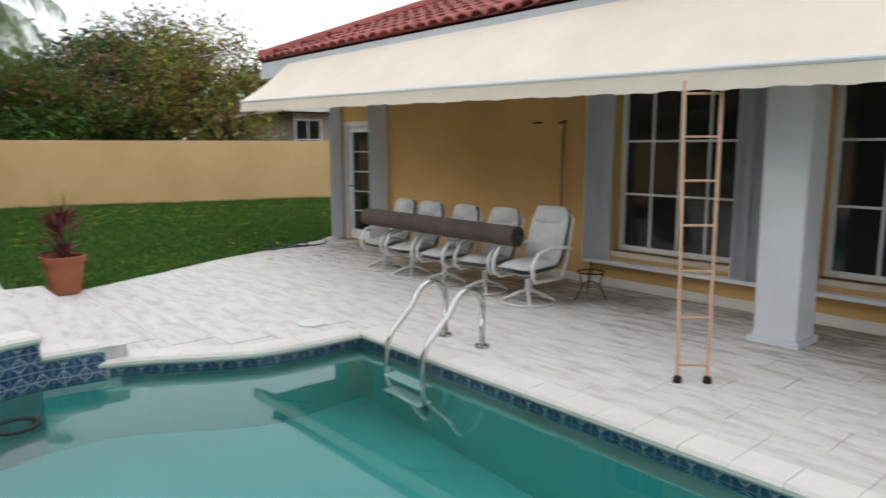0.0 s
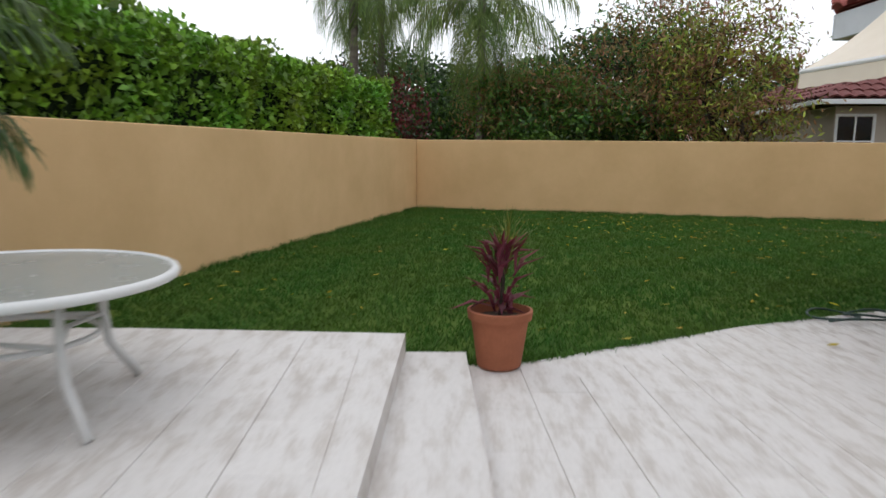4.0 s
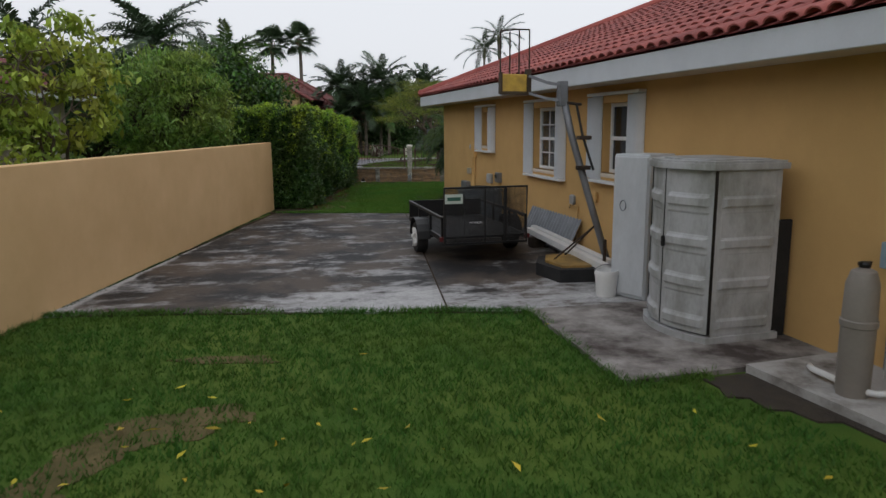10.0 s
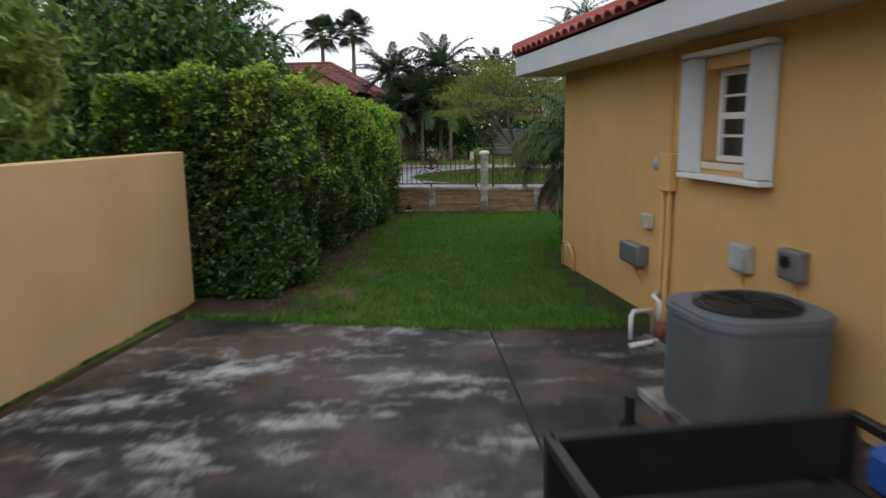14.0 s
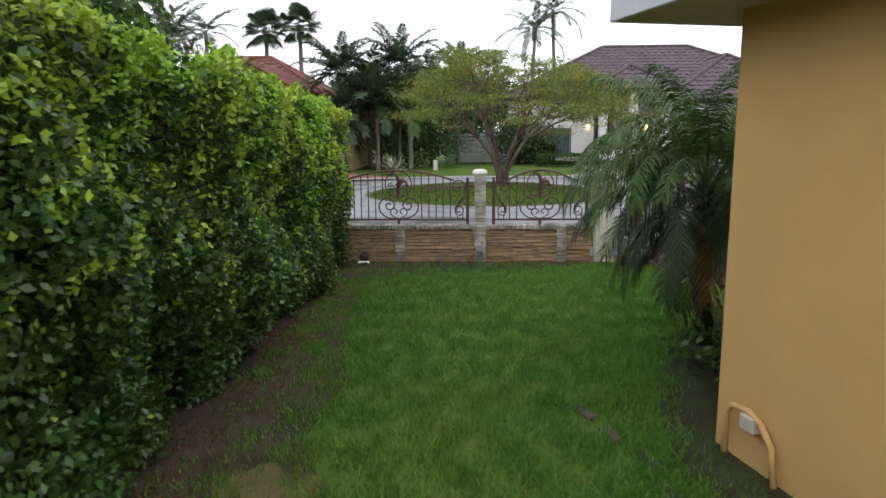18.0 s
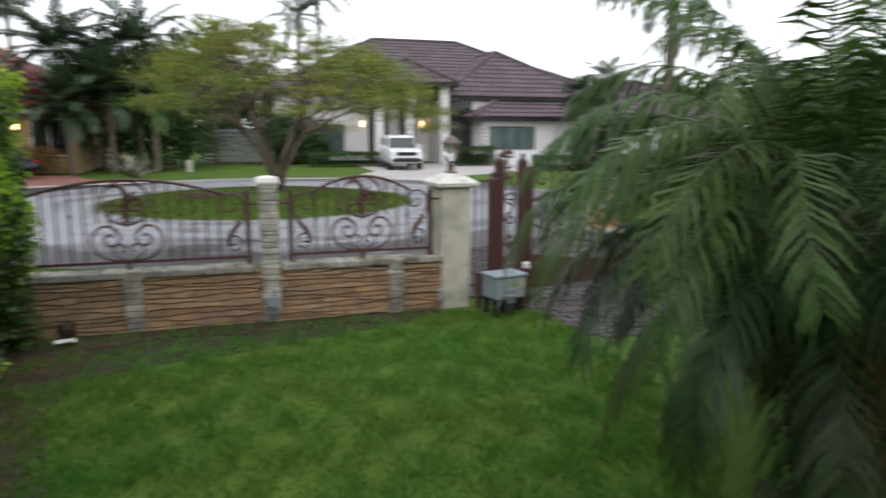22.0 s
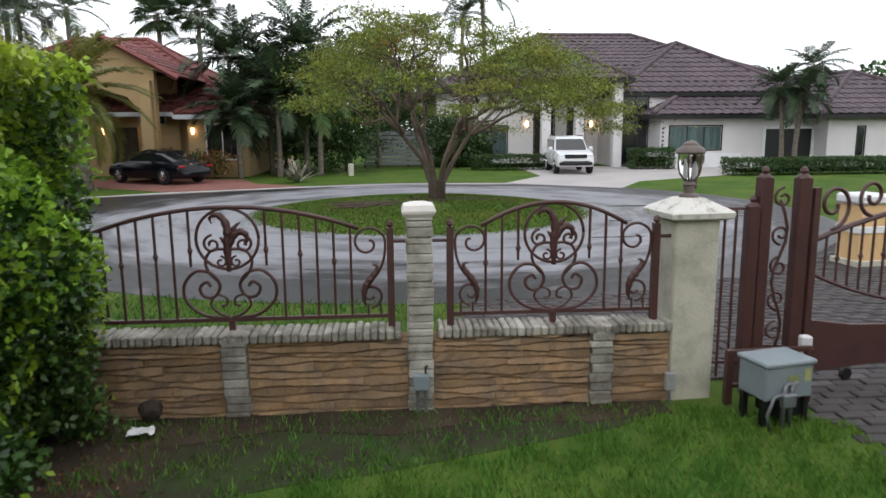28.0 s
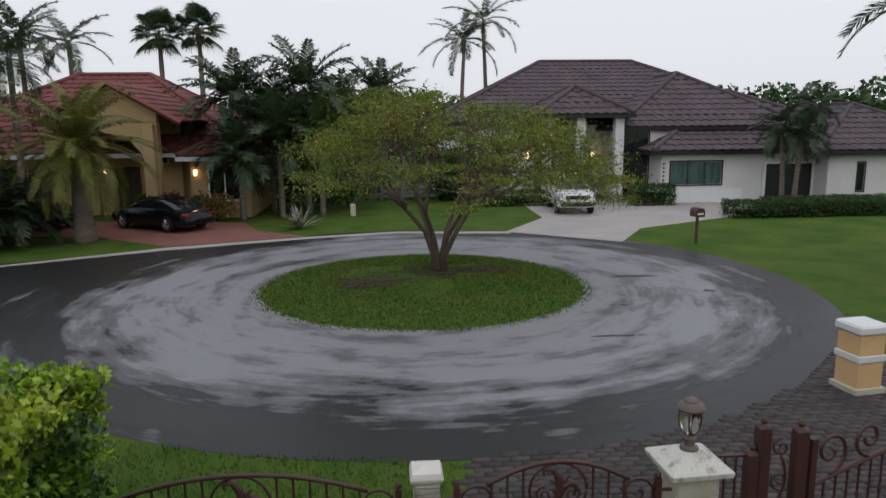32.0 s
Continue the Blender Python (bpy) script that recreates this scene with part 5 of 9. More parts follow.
gab.prism([(-12.3, 0), (-11.9, 0), (-11.9, 2.7), (-11.2, 3.6), (-9.9, 4.05), (-8.6, 3.6), (-7.9, 2.7), (-7.9, 0), (-7.4, 0), (-7.4, 4.9), (-9.3, 5.98), (-12.3, 4.4)], 0, 0.4)
part("gable", gab, M["house_yellow"], yh, "arched entrance gable", m=pose(0, 61.9, 0, 90, 0, 0))
gr = Shape()
gr.add([(-12.4, 60.9, 4.4), (-9.3, 60.9, 6.15), (-6.2, 60.9, 4.4), (-12.4, 67.5, 4.4), (-9.3, 67.5, 6.15), (-6.2, 67.5, 4.4)], [(0, 1, 4, 3), (1, 2, 5, 4)])
rf = part("roof", gr, M["tile_far"], yh)
tile_slope([(-6.2, 60.9, 4.4), (-6.2, 67.5, 4.4), (-9.3, 67.5, 6.15), (-9.3, 60.9, 6.15)], None, M["tile_far"], rf, 0.45, 0.5)
tile_slope([(-12.4, 60.9, 4.4), (-12.4, 67.5, 4.4), (-9.3, 67.5, 6.15), (-9.3, 60.9, 6.15)], None, M["tile_far"], rf, 0.45, 0.5)
part("fascia", Shape().tube([(-12.4, 60.9, 4.35), (-9.3, 60.9, 6.1), (-6.2, 60.9, 4.35)], 0.12, 4), M["tile_far"], yh)
part("column", bx(-8.0, -7.5, 61.2, 61.7, -0.1, 4.3, bev=0.02), M["house_yellow"], yh, "square entrance column")
part("wall", bx(-12.4, -7.3, 64.35, 64.59, -0.1, 4.7), M["house_yellow"], yh)
window(yh, -9.2, -7.9, 2.4, 3.8, 64.35, 2, 1, "white")
part("door", bx(-10.5, -9.3, 64.2, 64.34, -0.05, 2.3), M["bark_dark"], yh, "dark wooden entrance door")
for lx, ly in ((-10.9, 64.25), (-6.15, 62.42), (-8.8, 64.25)):
    part("wall_lamp", Shape().lathe([(0.03, -0.14), (0.07, -0.1), (0.08, 0.1), (0.03, 0.15)], 8, Matrix.Translation((lx, ly, 2.1))), M["glow"], yh, "lit wall lantern")

# the house next door, seen over the side wall
nh = thing("greige_house", "greige rendered house with red barrel-tile roof and white gutter", "house", pose(-4.5, 24.4, 0, 0, 0, 5.5))
part("wall", bx(-12.8, -0.6, -12.8, -0.6, -0.1, 3.0), M["house_grey"], nh)
rs_ = Shape()
v, faces = hip(rs_, -12.9, -0.6, -12.8, -0.6, 3.2, 0.52, 0.6)
r = part("roof", rs_, M["tile_far"], nh)
tile_slope([v[k] for k in faces[1]], None, M["tile_far"], r, 0.33, 0.42)
tile_slope([v[k] for k in faces[2]], None, M["tile_far"], r, 0.33, 0.42)
tile_slope([v[k] for k in faces[0]], None, M["tile_far"], r, 0.33, 0.42)
part("gutter", bx(-0.02, 0.08, -13.4, 0, 3.02, 3.16, bev=0.01), M["white"], nh, "white rain gutter")
part("gutter", bx(-13.5, 0.08, -13.48, -13.4, 3.02, 3.16, bev=0.01), M["white"], nh, "white rain gutter")
for y_ in (-12.78, -6.95, -2.9):
    window(nh, y_, y_ + (1.1 if y_ < -12 else 1.6), 1.2, 2.78, 0, 2, 2, "white", m=pose(-0.6, 0, 0, 0, 0, 90))

# drives and lawns opposite
outline("pavement_white_drive", [(7.3, 56.3), (11.0, 53.4), (12.8, 56.5), (18.4, 59.6), (22.2, 65.1), (17.2, 65.1), (16.0, 67.6), (9.8, 67.6), (9.6, 60.2)], -0.2, -0.008, M["drive"], "pale paved driveway")
outline("pavement_red_drive", [(-5.0, 54.4), (-0.4, 56.2), (-2.6, 58.0), (-3.6, 60.5), (-7.6, 61.8), (-13, 61.8), (-14, 58.2), (-8.5, 57.0)], -0.2, -0.009, M["reddrive"], "red brick paved driveway")
outline("pavement_kerb_band", [(-0.4, 56.0), (-4.9, 54.25), (-9.4, 51.4), (-9.6, 51.0), (-5.0, 53.6), (-0.3, 55.5), (3.0, 56.4), (7.4, 55.8), (7.5, 56.3), (3.0, 56.9)], -0.2, -0.004, M["drive"], "pale concrete edge of the street")


def low_hedge(x0, x1, y0, y1, h, seed, label="low clipped dark green box hedge"):
    return hedge("low_hedge", label, x0, x1, y0, y1, h, h, seed, "leaf_dark", 420, 0.10, wave=0.04)


low_hedge(7.0, 11.4, 64.8, 65.8, 0.75, 71)
low_hedge(17.6, 30.0, 58.6, 59.8, 0.7, 72)
low_hedge(15.1, 17.3, 63.9, 64.9, 1.05, 73)
low_hedge(20.6, 30.0, 61.2, 62.0, 0.6, 74)
low_hedge(5.4, 8.6, 68.5, 70.0, 1.3, 75)
fence2 = thing("slat_fence", "weathered grey horizontal slat fence between the houses", "fence")
for i in range(8):
    part("slat", bx(1.35, 6.3, 69.20, 69.24, 0.12 + 0.24 * i, 0.31 + 0.24 * i), M["galv"], fence2)
for x_ in (1.35, 3.8, 6.2):
    part("post", bx(x_, x_ + 0.1, 69.24, 69.34, -0.1, 2.05), M["black"], fence2)
# planting opposite
for i, (x_, y_, h_, L_, s_) in enumerate(((-4.6, 63.6, 4.2, 3.0, "frond_dark"), (-3.0, 64.6, 3.6, 3.2, "frond_dark"), (-1.2, 64.0, 4.6, 3.0, "frond_dark"), (0.6, 66.0, 3.6, 2.8, "frond_dark"),
                                         (-2.2, 62.0, 2.6, 2.6, "frond_dark"), (-0.4, 62.6, 2.4, 2.4, "frond"), (2.2, 69.0, 4.4, 2.6, "frond_dark"), (-3.9, 61.6, 1.6, 2.2, "frond_dark"))):
    palm("palm_tree", "dark feather palm in a dense clump between the houses", (x_, y_, 0), h_ + 1.3, 0.11, L_, 26, 80 + i, s_, steep=(80, -25), bend=(0.7, 1.4), n=32, leaflet=0.75, width=0.11)
for i, (x_, y_, c_, r_) in enumerate(((-0.6, 65.5, (0, 0, 2.2), (2.6, 1.6, 2.0)), (2.2, 71.0, (0, 0, 3.4), (3.2, 2.6, 2.7)), (-3.0, 69.0, (0, 0, 3.6), (2.6, 2.4, 2.5)), (5.2, 74.0, (0, 0, 3.6), (2.8, 2.2, 2.6)),
                                     (6.4, 68.6, (0, 0, 1.6), (1.6, 1.2, 1.4)))):
    broad_tree("dark_tree", "dark dense evergreen between the houses", (x_, y_, 0), c_, r_, "leaf_dark", "bark_dark", 90 + i, 60, 90, 0.22, 0.5, 0.1, 0.8)
for i, (x_, y_, h_) in enumerate(((-20.8, 105, 13.2), (-16.8, 105, 13.6))):
    palm("fan_palm", "tall fan palm with a skirt of dead leaves", (x_, y_, 0), h_ + 0.6, 0.26, 3.0, 40, 100 + i, "frond_dark", True, steep=(85, -50), skirt=120)
for i, (x_, y_, h_, l_) in enumerate(((7.8, 80, 9.9, (0.3, 0)), (9.9, 81, 11.4, (-0.3, 0)))):
    palm("royal_palm", "tall slender palm with arching fronds behind the roofs", (x_, y_, 0), h_ - 0.6, 0.15, 3.3, 15, 104 + i, "frond_dark", lean=l_, steep=(70, -20), bend=(0.8, 1.5), shaft=True)
palm("royal_palm", "slender palm with arching fronds beside the yellow house", (-15.4, 72, 0), 8.3, 0.15, 2.8, 11, 108, "frond_dark", steep=(60, -20), bend=(0.8, 1.4), shaft=True)
palm("royal_palm", "slender palm with arching fronds beside the yellow house", (-18.6, 73, 0), 9.0, 0.15, 2.8, 14, 109, "frond_dark", steep=(60, -20), bend=(0.8, 1.4), shaft=True)
palm("royal_palm", "slender palm with arching fronds beside the yellow house", (-20.5, 70, 0), 8.0, 0.15, 2.8, 14, 110, "frond_dark", steep=(60, -20), bend=(0.8, 1.4))
palm("date_palm", "stout date palm with golden-green arching fronds", (-8.45, 55.9, 0), 3.5, 0.30, 3.0, 72, 111, "frond_gold", steep=(80, -40), bend=(0.9, 1.3), n=70, leaflet=0.45, width=0.04, bulge=1.3)
palm("date_palm", "stout date palm with golden-green arching fronds", (-12.0, 54.2, 0), 4.6, 0.26, 3.0, 66, 112, "frond_gold", steep=(80, -40), bend=(0.9, 1.3), n=70, leaflet=0.45, width=0.04, bulge=1.3)
for i, (x_, y_, h_, l_) in enumerate(((21.7, 61.9, 4.0, (-0.3, 0)), (22.1, 61.5, 3.6, (0.1, 0)), (22.3, 61.9, 4.9, (0.7, 0)))):
    palm("christmas_palm", "short palm with pale trunk in a clump of three", (x_, y_, 0), h_, 0.1, 1.6, 20, 114 + i, "frond_dark", lean=l_, steep=(65, -45), bend=(0.8, 1.5), n=36, leaflet=0.5, width=0.055, group="clump of three palms")
for i, (x_, y_, h_) in enumerate(((-16.2, 60.5, 6.6), (-13.6, 62.0, 7.2))):
    palm("queen_palm", "bushy dark feather palm beside the yellow house", (x_, y_, 0), h_, 0.14, 2.7, 26, 140 + i, "frond_dark", steep=(75, -40), bend=(0.9, 1.6), n=36, leaflet=0.6, width=0.07)
palm("royal_palm", "tall palm whose fronds reach into view", (17.0, 47.5, 0), 7.2, 0.18, 3.0, 14, 118, "frond_dark", steep=(60, -40), bend=(0.8, 1.4))
for i, (x_, y_) in enumerate(((-11.5, 57.4), (-12.6, 56.6), (-10.6, 55.4), (-13.4, 55.6), (-14.2, 57.8), (-11.6, 54.2))):
    palm("palm_tree", "low bushy dark palm beside the drive", (x_, y_, 0), 1.1, 0.09, 2.2, 26, 120 + i, "frond_dark", steep=(80, -10), bend=(0.8, 1.4), n=30, leaflet=0.55, width=0.08)
for i, (x_, y_, r_, m_) in enumerate(((-7.0, 61.4, 0.7, "leaf_red"), (-5.8, 61.6, 0.6, "leaf_dark"), (-5.0, 61.2, 0.6, "leaf_mango"), (-8.6, 62.8, 0.6, "leaf_dark"), (-13.4, 60.0, 0.9, "leaf_dark"))):
    broad_tree("shrub", "bushy garden shrub in front of the yellow house", (x_, y_, 0), (0, 0, r_), (r_, r_, r_), m_, "bark_dark", 125 + i, 20, 50, 0.16, 0.22, 0.03, 0.2)
rg = np.random.default_rng(131)
ag = thing("agave", "pale variegated agave rosette on the lawn", "agave", pose(-0.9, 58.4, -0.07) @ Matrix.Diagonal((1.5, 1.5, 1.35, 1.0)))
for i in range(34):
    e, w = rg.uniform(10, 80), rg.uniform(0, 360)
    L_ = rg.uniform(0.6, 0.85)
    part("leaf", Shape().add([(0, -0.03, 0), (0, 0.03, 0), (L_ * 0.5, 0.045, 0.02), (L_ * 0.5, -0.045, 0.02), (L_, 0, 0)], [(0, 1, 2, 3), (3, 2, 4)], pose(0, 0, 0.05, 0, -e, 0)), M["stone_grey"], ag, m=pose(0, 0, 0, 0, 0, w))
# distant belt of trees
def far_belt(pos, n, rad, h, seed, label="far dark tree line on the horizon"):
    rng = np.random.default_rng(seed)
    t = thing("tree_line", label, "tree line", pose(*pos), kind="structure")
    P = []
    for i in range(n):
        c = (rng.uniform(-rad[0], rad[0]), rng.uniform(-rad[1], rad[1]), h * rng.uniform(0.45, 0.8))
        P.append(blob_points(rng, 420, c, (rng.uniform(2.5, 4.5), 2.5, h * rng.uniform(0.35, 0.5)), 0.4))
    P = np.concatenate(P)
    P = P[P[:, 2] > 0]
    v, f = leaves(P, 0.7, rng, 0.2, 0.7)
    part("foliage", raw_mesh("foliage", v, f, M["leaf_dark"]), None, t, kind="stuff")


far_belt((-30, 100, 0), 26, (34, 5), 7.0, 141)
far_belt((22, 104, 0), 24, (34, 5), 7.5, 142)
far_belt((48, 74, 0), 14, (10, 16), 6.0, 143)
far_belt((-32, 64, 0), 14, (8, 18), 6.0, 144)
far_belt((-30, 20, 0), 22, (5, 26), 6.5, 145)
far_belt((-18, -16, 0), 22, (20, 5), 5.5, 146)
# power cables far off, between poles that the trees hide
pw = thing("power_line", "thin black overhead power cables on far wooden poles", "power line")
for x_, y_ in ((62.0, 92.0), (120.0, 60.0)):
    part("pole", Shape().tube([(x_, y_, -0.1), (x_, y_, 13.5)], [0.16, 0.11], 8), M["bark_dark"], pw)
for z_ in (13.2, 12.2):
    part("cable", Shape().tube([(62.0 + 58.0 * i / 16, 92.0 - 32.0 * i / 16, z_ - 1.1 * math.sin(math.pi * i / 16)) for i in range(17)], 0.014, 5), M["rubber"], pw)

# ---- cars and street furniture ----
M.update({
    "car_white": mat("car_paint_white", (0.72, 0.73, 0.75), 0.25, 0.03, 1, 10, 0, spec=0.6),
    "car_black": mat("car_paint_black", (0.006, 0.007, 0.011), 0.08, 0.05, 1, 10, 0, spec=0.35),
    "chrome": mat("chrome", (0.6, 0.6, 0.62), 0.15, 0.03, 2, 20, 0, metal=1.0),
    "headlight": mat("headlamp_glass", (0.75, 0.78, 0.80), 0.1, 0.05, 5, 20, 0, spec=0.8),
    "taillight": mat("tail_lamp", (0.30, 0.012, 0.012), 0.2, 0.1, 5, 20, 0, spec=0.6),
})


def loft(sections):
    """Skin over cross-sections, each a ring of points."""
    s = Shape()
    n = len(sections[0])
    v = [p for sec in sections for p in sec]
    f = [(a * n + b, a * n + (b + 1) % n, (a + 1) * n + (b + 1) % n, (a + 1) * n + b) for a in range(len(sections) - 1) for b in range(n)]
    f += [tuple(range(n))[::-1], tuple(range((len(sections) - 1) * n, len(sections) * n))]
    return s.add(v, f)


def ring(y, w, z0, z1, tuck=0.08, top=0.06):
    """A rounded cross-section of a car's body at y: half width, floor and belt heights."""
    return [(-w + tuck, y, z0), (-w, y, z0 + 0.2 * (z1 - z0)), (-w, y, z0 + 0.75 * (z1 - z0)), (-w + top, y, z1), (w - top, y, z1), (w, y, z0 + 0.75 * (z1 - z0)), (w, y, z0 + 0.2 * (z1 - z0)), (w - tuck, y, z0)]


def wheel(parent, x, y, r, w, rim):
    t = part("wheel", Shape().lathe([(r * 0.62, -w / 2), (r * 0.95, -w / 2), (r, -w * 0.3), (r, w * 0.3), (r * 0.95, w / 2), (r * 0.62, w / 2)], 22, pose(0, 0, 0, 0, 90, 0)), M["rubber"], parent, m=pose(x, y, r), smooth=40)
    side = 1 if x > 0 else -1
    rm = Shape().lathe([(r * 0.62, 0), (r * 0.6, 0.02), (r * 0.15, 0.03), (0.02, 0.035)], 18, pose(side * w * 0.42, 0, 0, 0, 90 * side, 0))
    for i in range(5):
        a = 2 * math.pi * i / 5
        rm.tube([(side * (w * 0.42 + 0.035), 0.1 * r * math.cos(a), 0.1 * r * math.sin(a)), (side * (w * 0.42 + 0.03), 0.6 * r * math.cos(a), 0.6 * r * math.sin(a))], 0.03, 5)
    part("rim", rm, rim, t, "spoked alloy rim", smooth=40)


# white off-road car facing the street
suv = thing("suv", "white boxy off-road car parked on the pale drive", "car", pose(11.5, 62.9, 0, 0, 0, -5) @ Matrix.Scale(0.92, 4))
W_ = 0.95
part("body", loft([ring(-2.38, 0.80, 0.45, 0.80), ring(-2.30, 0.90, 0.38, 0.98), ring(-1.9, W_, 0.36, 1.10), ring(-0.9, W_, 0.36, 1.16), ring(1.6, W_, 0.36, 1.18), ring(2.3, W_, 0.36, 1.16), ring(2.42, 0.88, 0.42, 1.0)]),
     M["car_white"], suv, smooth=40)
part("cabin", loft([ring(-0.85, 0.86, 1.10, 1.14, 0, 0.02), ring(-0.25, 0.80, 1.10, 1.80, 0, 0.10), ring(1.2, 0.80, 1.10, 1.88, 0, 0.08), ring(2.25, 0.80, 1.10, 1.86, 0, 0.08), ring(2.38, 0.82, 1.10, 1.3, 0, 0.05)]),
     M["car_white"], suv, smooth=40)
part("windscreen", Shape().add([(-0.80, -0.86, 1.16), (0.80, -0.86, 1.16), (0.70, -0.33, 1.72), (-0.70, -0.33, 1.72)], [(0, 1, 2, 3)]), M["dark_glass"], suv, "dark windscreen")
for s_ in (-1, 1):
    part("side_window", bx(min(s_ * 0.815, s_ * 0.835), max(s_ * 0.815, s_ * 0.835), -0.3, 2.1, 1.2, 1.68), M["dark_glass"], suv)
    part("headlight", bx(s_ * 0.70 - 0.15, s_ * 0.70 + 0.15, -2.36, -2.28, 0.80, 0.98, bev=0.02), M["headlight"], suv)
    part("mirror", bx(s_ * 1.04 - 0.1, s_ * 1.04 + 0.1, -0.75, -0.6, 1.14, 1.32, bev=0.03), M["car_white"], suv)
    for y_ in (-1.5, 1.45):
        wheel(suv, s_ * 0.84, y_, 0.37, 0.25, M["chrome"])
part("grille", bx(-0.54, 0.54, -2.40, -2.30, 0.79, 0.98), M["black"], suv)
part("intake", bx(-0.66, 0.66, -2.42, -2.32, 0.44, 0.66, bev=0.02), M["black"], suv, "black lower air intake")
part("roof_rail", bx(-0.72, -0.68, -0.1, 2.1, 1.86, 1.91, bev=0.01), M["black"], suv)
part("roof_rail", bx(0.68, 0.72, -0.1, 2.1, 1.86, 1.91, bev=0.01), M["black"], suv)
part("bumper", bx(-0.82, 0.82, -2.47, -2.36, 0.45, 0.62, bev=0.04), M["black"], suv, "black lower bumper")
part("number_plate", bx(-0.2, 0.2, -2.485, -2.47, 0.66, 0.76), M["plastic_white"], suv)

# black coupe on the brick drive, side on
cpe = thing("coupe", "glossy black coupe parked on the red brick drive", "car", pose(-6.75, 59.3, 0, 0, 0, 56))
part("body", loft([ring(-2.28, 0.70, 0.36, 0.62), ring(-2.15, 0.84, 0.26, 0.80), ring(-1.4, 0.89, 0.22, 0.90), ring(-0.6, 0.90, 0.22, 0.92), ring(0.7, 0.90, 0.22, 0.90), ring(1.5, 0.89, 0.22, 0.82), ring(2.15, 0.82, 0.26, 0.66), ring(2.28, 0.66, 0.34, 0.55)]),
     M["car_black"], cpe, smooth=40)
part("cabin", loft([ring(-1.7, 0.66, 0.86, 0.90, 0, 0.02), ring(-0.95, 0.62, 0.86, 1.28, 0, 0.12), ring(-0.1, 0.62, 0.86, 1.36, 0, 0.14), ring(0.4, 0.63, 0.86, 1.28, 0, 0.12), ring(1.15, 0.68, 0.84, 0.90, 0, 0.02)]), M["dark_glass"], cpe, "dark glazed cabin", smooth=40)
part("roof", loft([ring(-0.95, 0.52, 1.29, 1.30, 0, 0), ring(-0.1, 0.50, 1.365, 1.385, 0, 0), ring(0.4, 0.52, 1.29, 1.30, 0, 0)]), M["car_black"], cpe)
for s_ in (-1, 1):
    part("tail_light", bx(s_ * 0.66 - 0.16, s_ * 0.66 + 0.16, -2.27, -2.2, 0.66, 0.76, bev=0.02), M["taillight"], cpe, "red tail light")
    for y_ in (-1.35, 1.42):
        wheel(cpe, s_ * 0.80, y_, 0.33, 0.22, M["chrome"])
pick = copy_thing(cpe, pose(-12.6, 60.2, 0, 0, 0, 70))
pick["label"] = "dark car half hidden behind the palms"

mb = thing("mailbox", "brown mailbox on a post at the lawn's edge", "mailbox", pose(13.43, 52.83, 0))
part("post", Shape().tube([(0, 0, -0.1), (0, 0, 0.95)], 0.055, 8), M["iron"], mb)
part("box", Shape().prism([(-0.16, 0), (0.16, 0), (0.16, 0.2), (0.1, 0.3), (-0.1, 0.3), (-0.16, 0.2)], -0.25, 0.25, pose(0, 0, 0.92, 90, 0, 0)), M["iron"], mb)
part("number_bar", bx(-0.1, 0.1, -0.262, -0.252, 1.0, 1.06), M["plastic_white"], mb)
yp = thing("gate_pier", "yellow stucco mailbox pier with white bands", "pier", pose(10.08, 39.55, 0, 0, 0, 8) @ Matrix.Diagonal((0.8, 0.8, 0.85, 1.0)))
part("shaft", bx(-0.28, 0.28, -0.28, 0.28, -0.1, 1.08, bev=0.01), M["wall_paint"], yp)
part("base", bx(-0.34, 0.34, -0.34, 0.34, -0.1, 0.10, bev=0.01), M["pillar"], yp)
part("band", bx(-0.31, 0.31, -0.31, 0.31, 0.58, 0.70, bev=0.01), M["white"], yp, "white stone band")
part("cap", bx(-0.34, 0.34, -0.34, 0.34, 1.08, 1.26, bev=0.04), M["white"], yp, "white stone cap")
ub = thing("utility_post", "short green utility marker on the lawn", "post", pose(1.03, 62.2, 0))
part("body", bx(-0.12, 0.12, -0.1, 0.1, -0.05, 0.55, bev=0.03), M["pillar"], ub)

# ---- patio things, in the house's axes ----
def hpose(x, y, z=0, rz=0, rx=0, ry=0):
    return HM @ pose(x, y, z, rx, ry, rz)


# awning on the rear eave
aw = thing("awning", "long cream canvas awning with a drooping valance over the patio", "awning", HM)
YE = LY - 1.0
rows = []
for k in range(7):
    s = k / 6
    row = []
    for i in range(41):
        x = 0.5 - 0.05 * s + 12.7 * i / 40
        zt, zb = 3.12, 2.47 - 0.018 * max(0, x)
        row.append((x, YE - 0.05 - 0.85 * s, zt + (zb - zt) * s - 0.05 * math.sin(math.pi * s)))
    rows.append(row)
part("canopy", Shape().sheet(rows), M["canvas"], aw, smooth=True)
val = []
for k in range(3):
    val.append([(0.45 + 12.75 * i / 160, YE - 0.905 - 0.01 * k, 2.475 - 0.018 * max(0, 13.3 * i / 160) - 0.095 * k - (0.006 * math.sin(i * 1.7) + 0.005 * math.sin(i * 0.61) if k == 2 else 0)) for i in range(161)])
part("valance", Shape().sheet(val), M["canvas"], aw, "frayed valance")
part("side_flap", Shape().sheet([[(0.47, YE - 0.06 - 0.84 * q, 3.10 - 0.63 * q - 0.05 * math.sin(math.pi * q)) for q in [i / 12 for i in range(13)]],
                                 [(0.47, YE - 0.06 - 0.84 * q, 3.00 - 0.63 * q - 0.10 * math.sin(math.pi * q) - 0.09 * q) for q in [i / 12 for i in range(13)]]]), M["canvas"], aw, "hanging side flap")
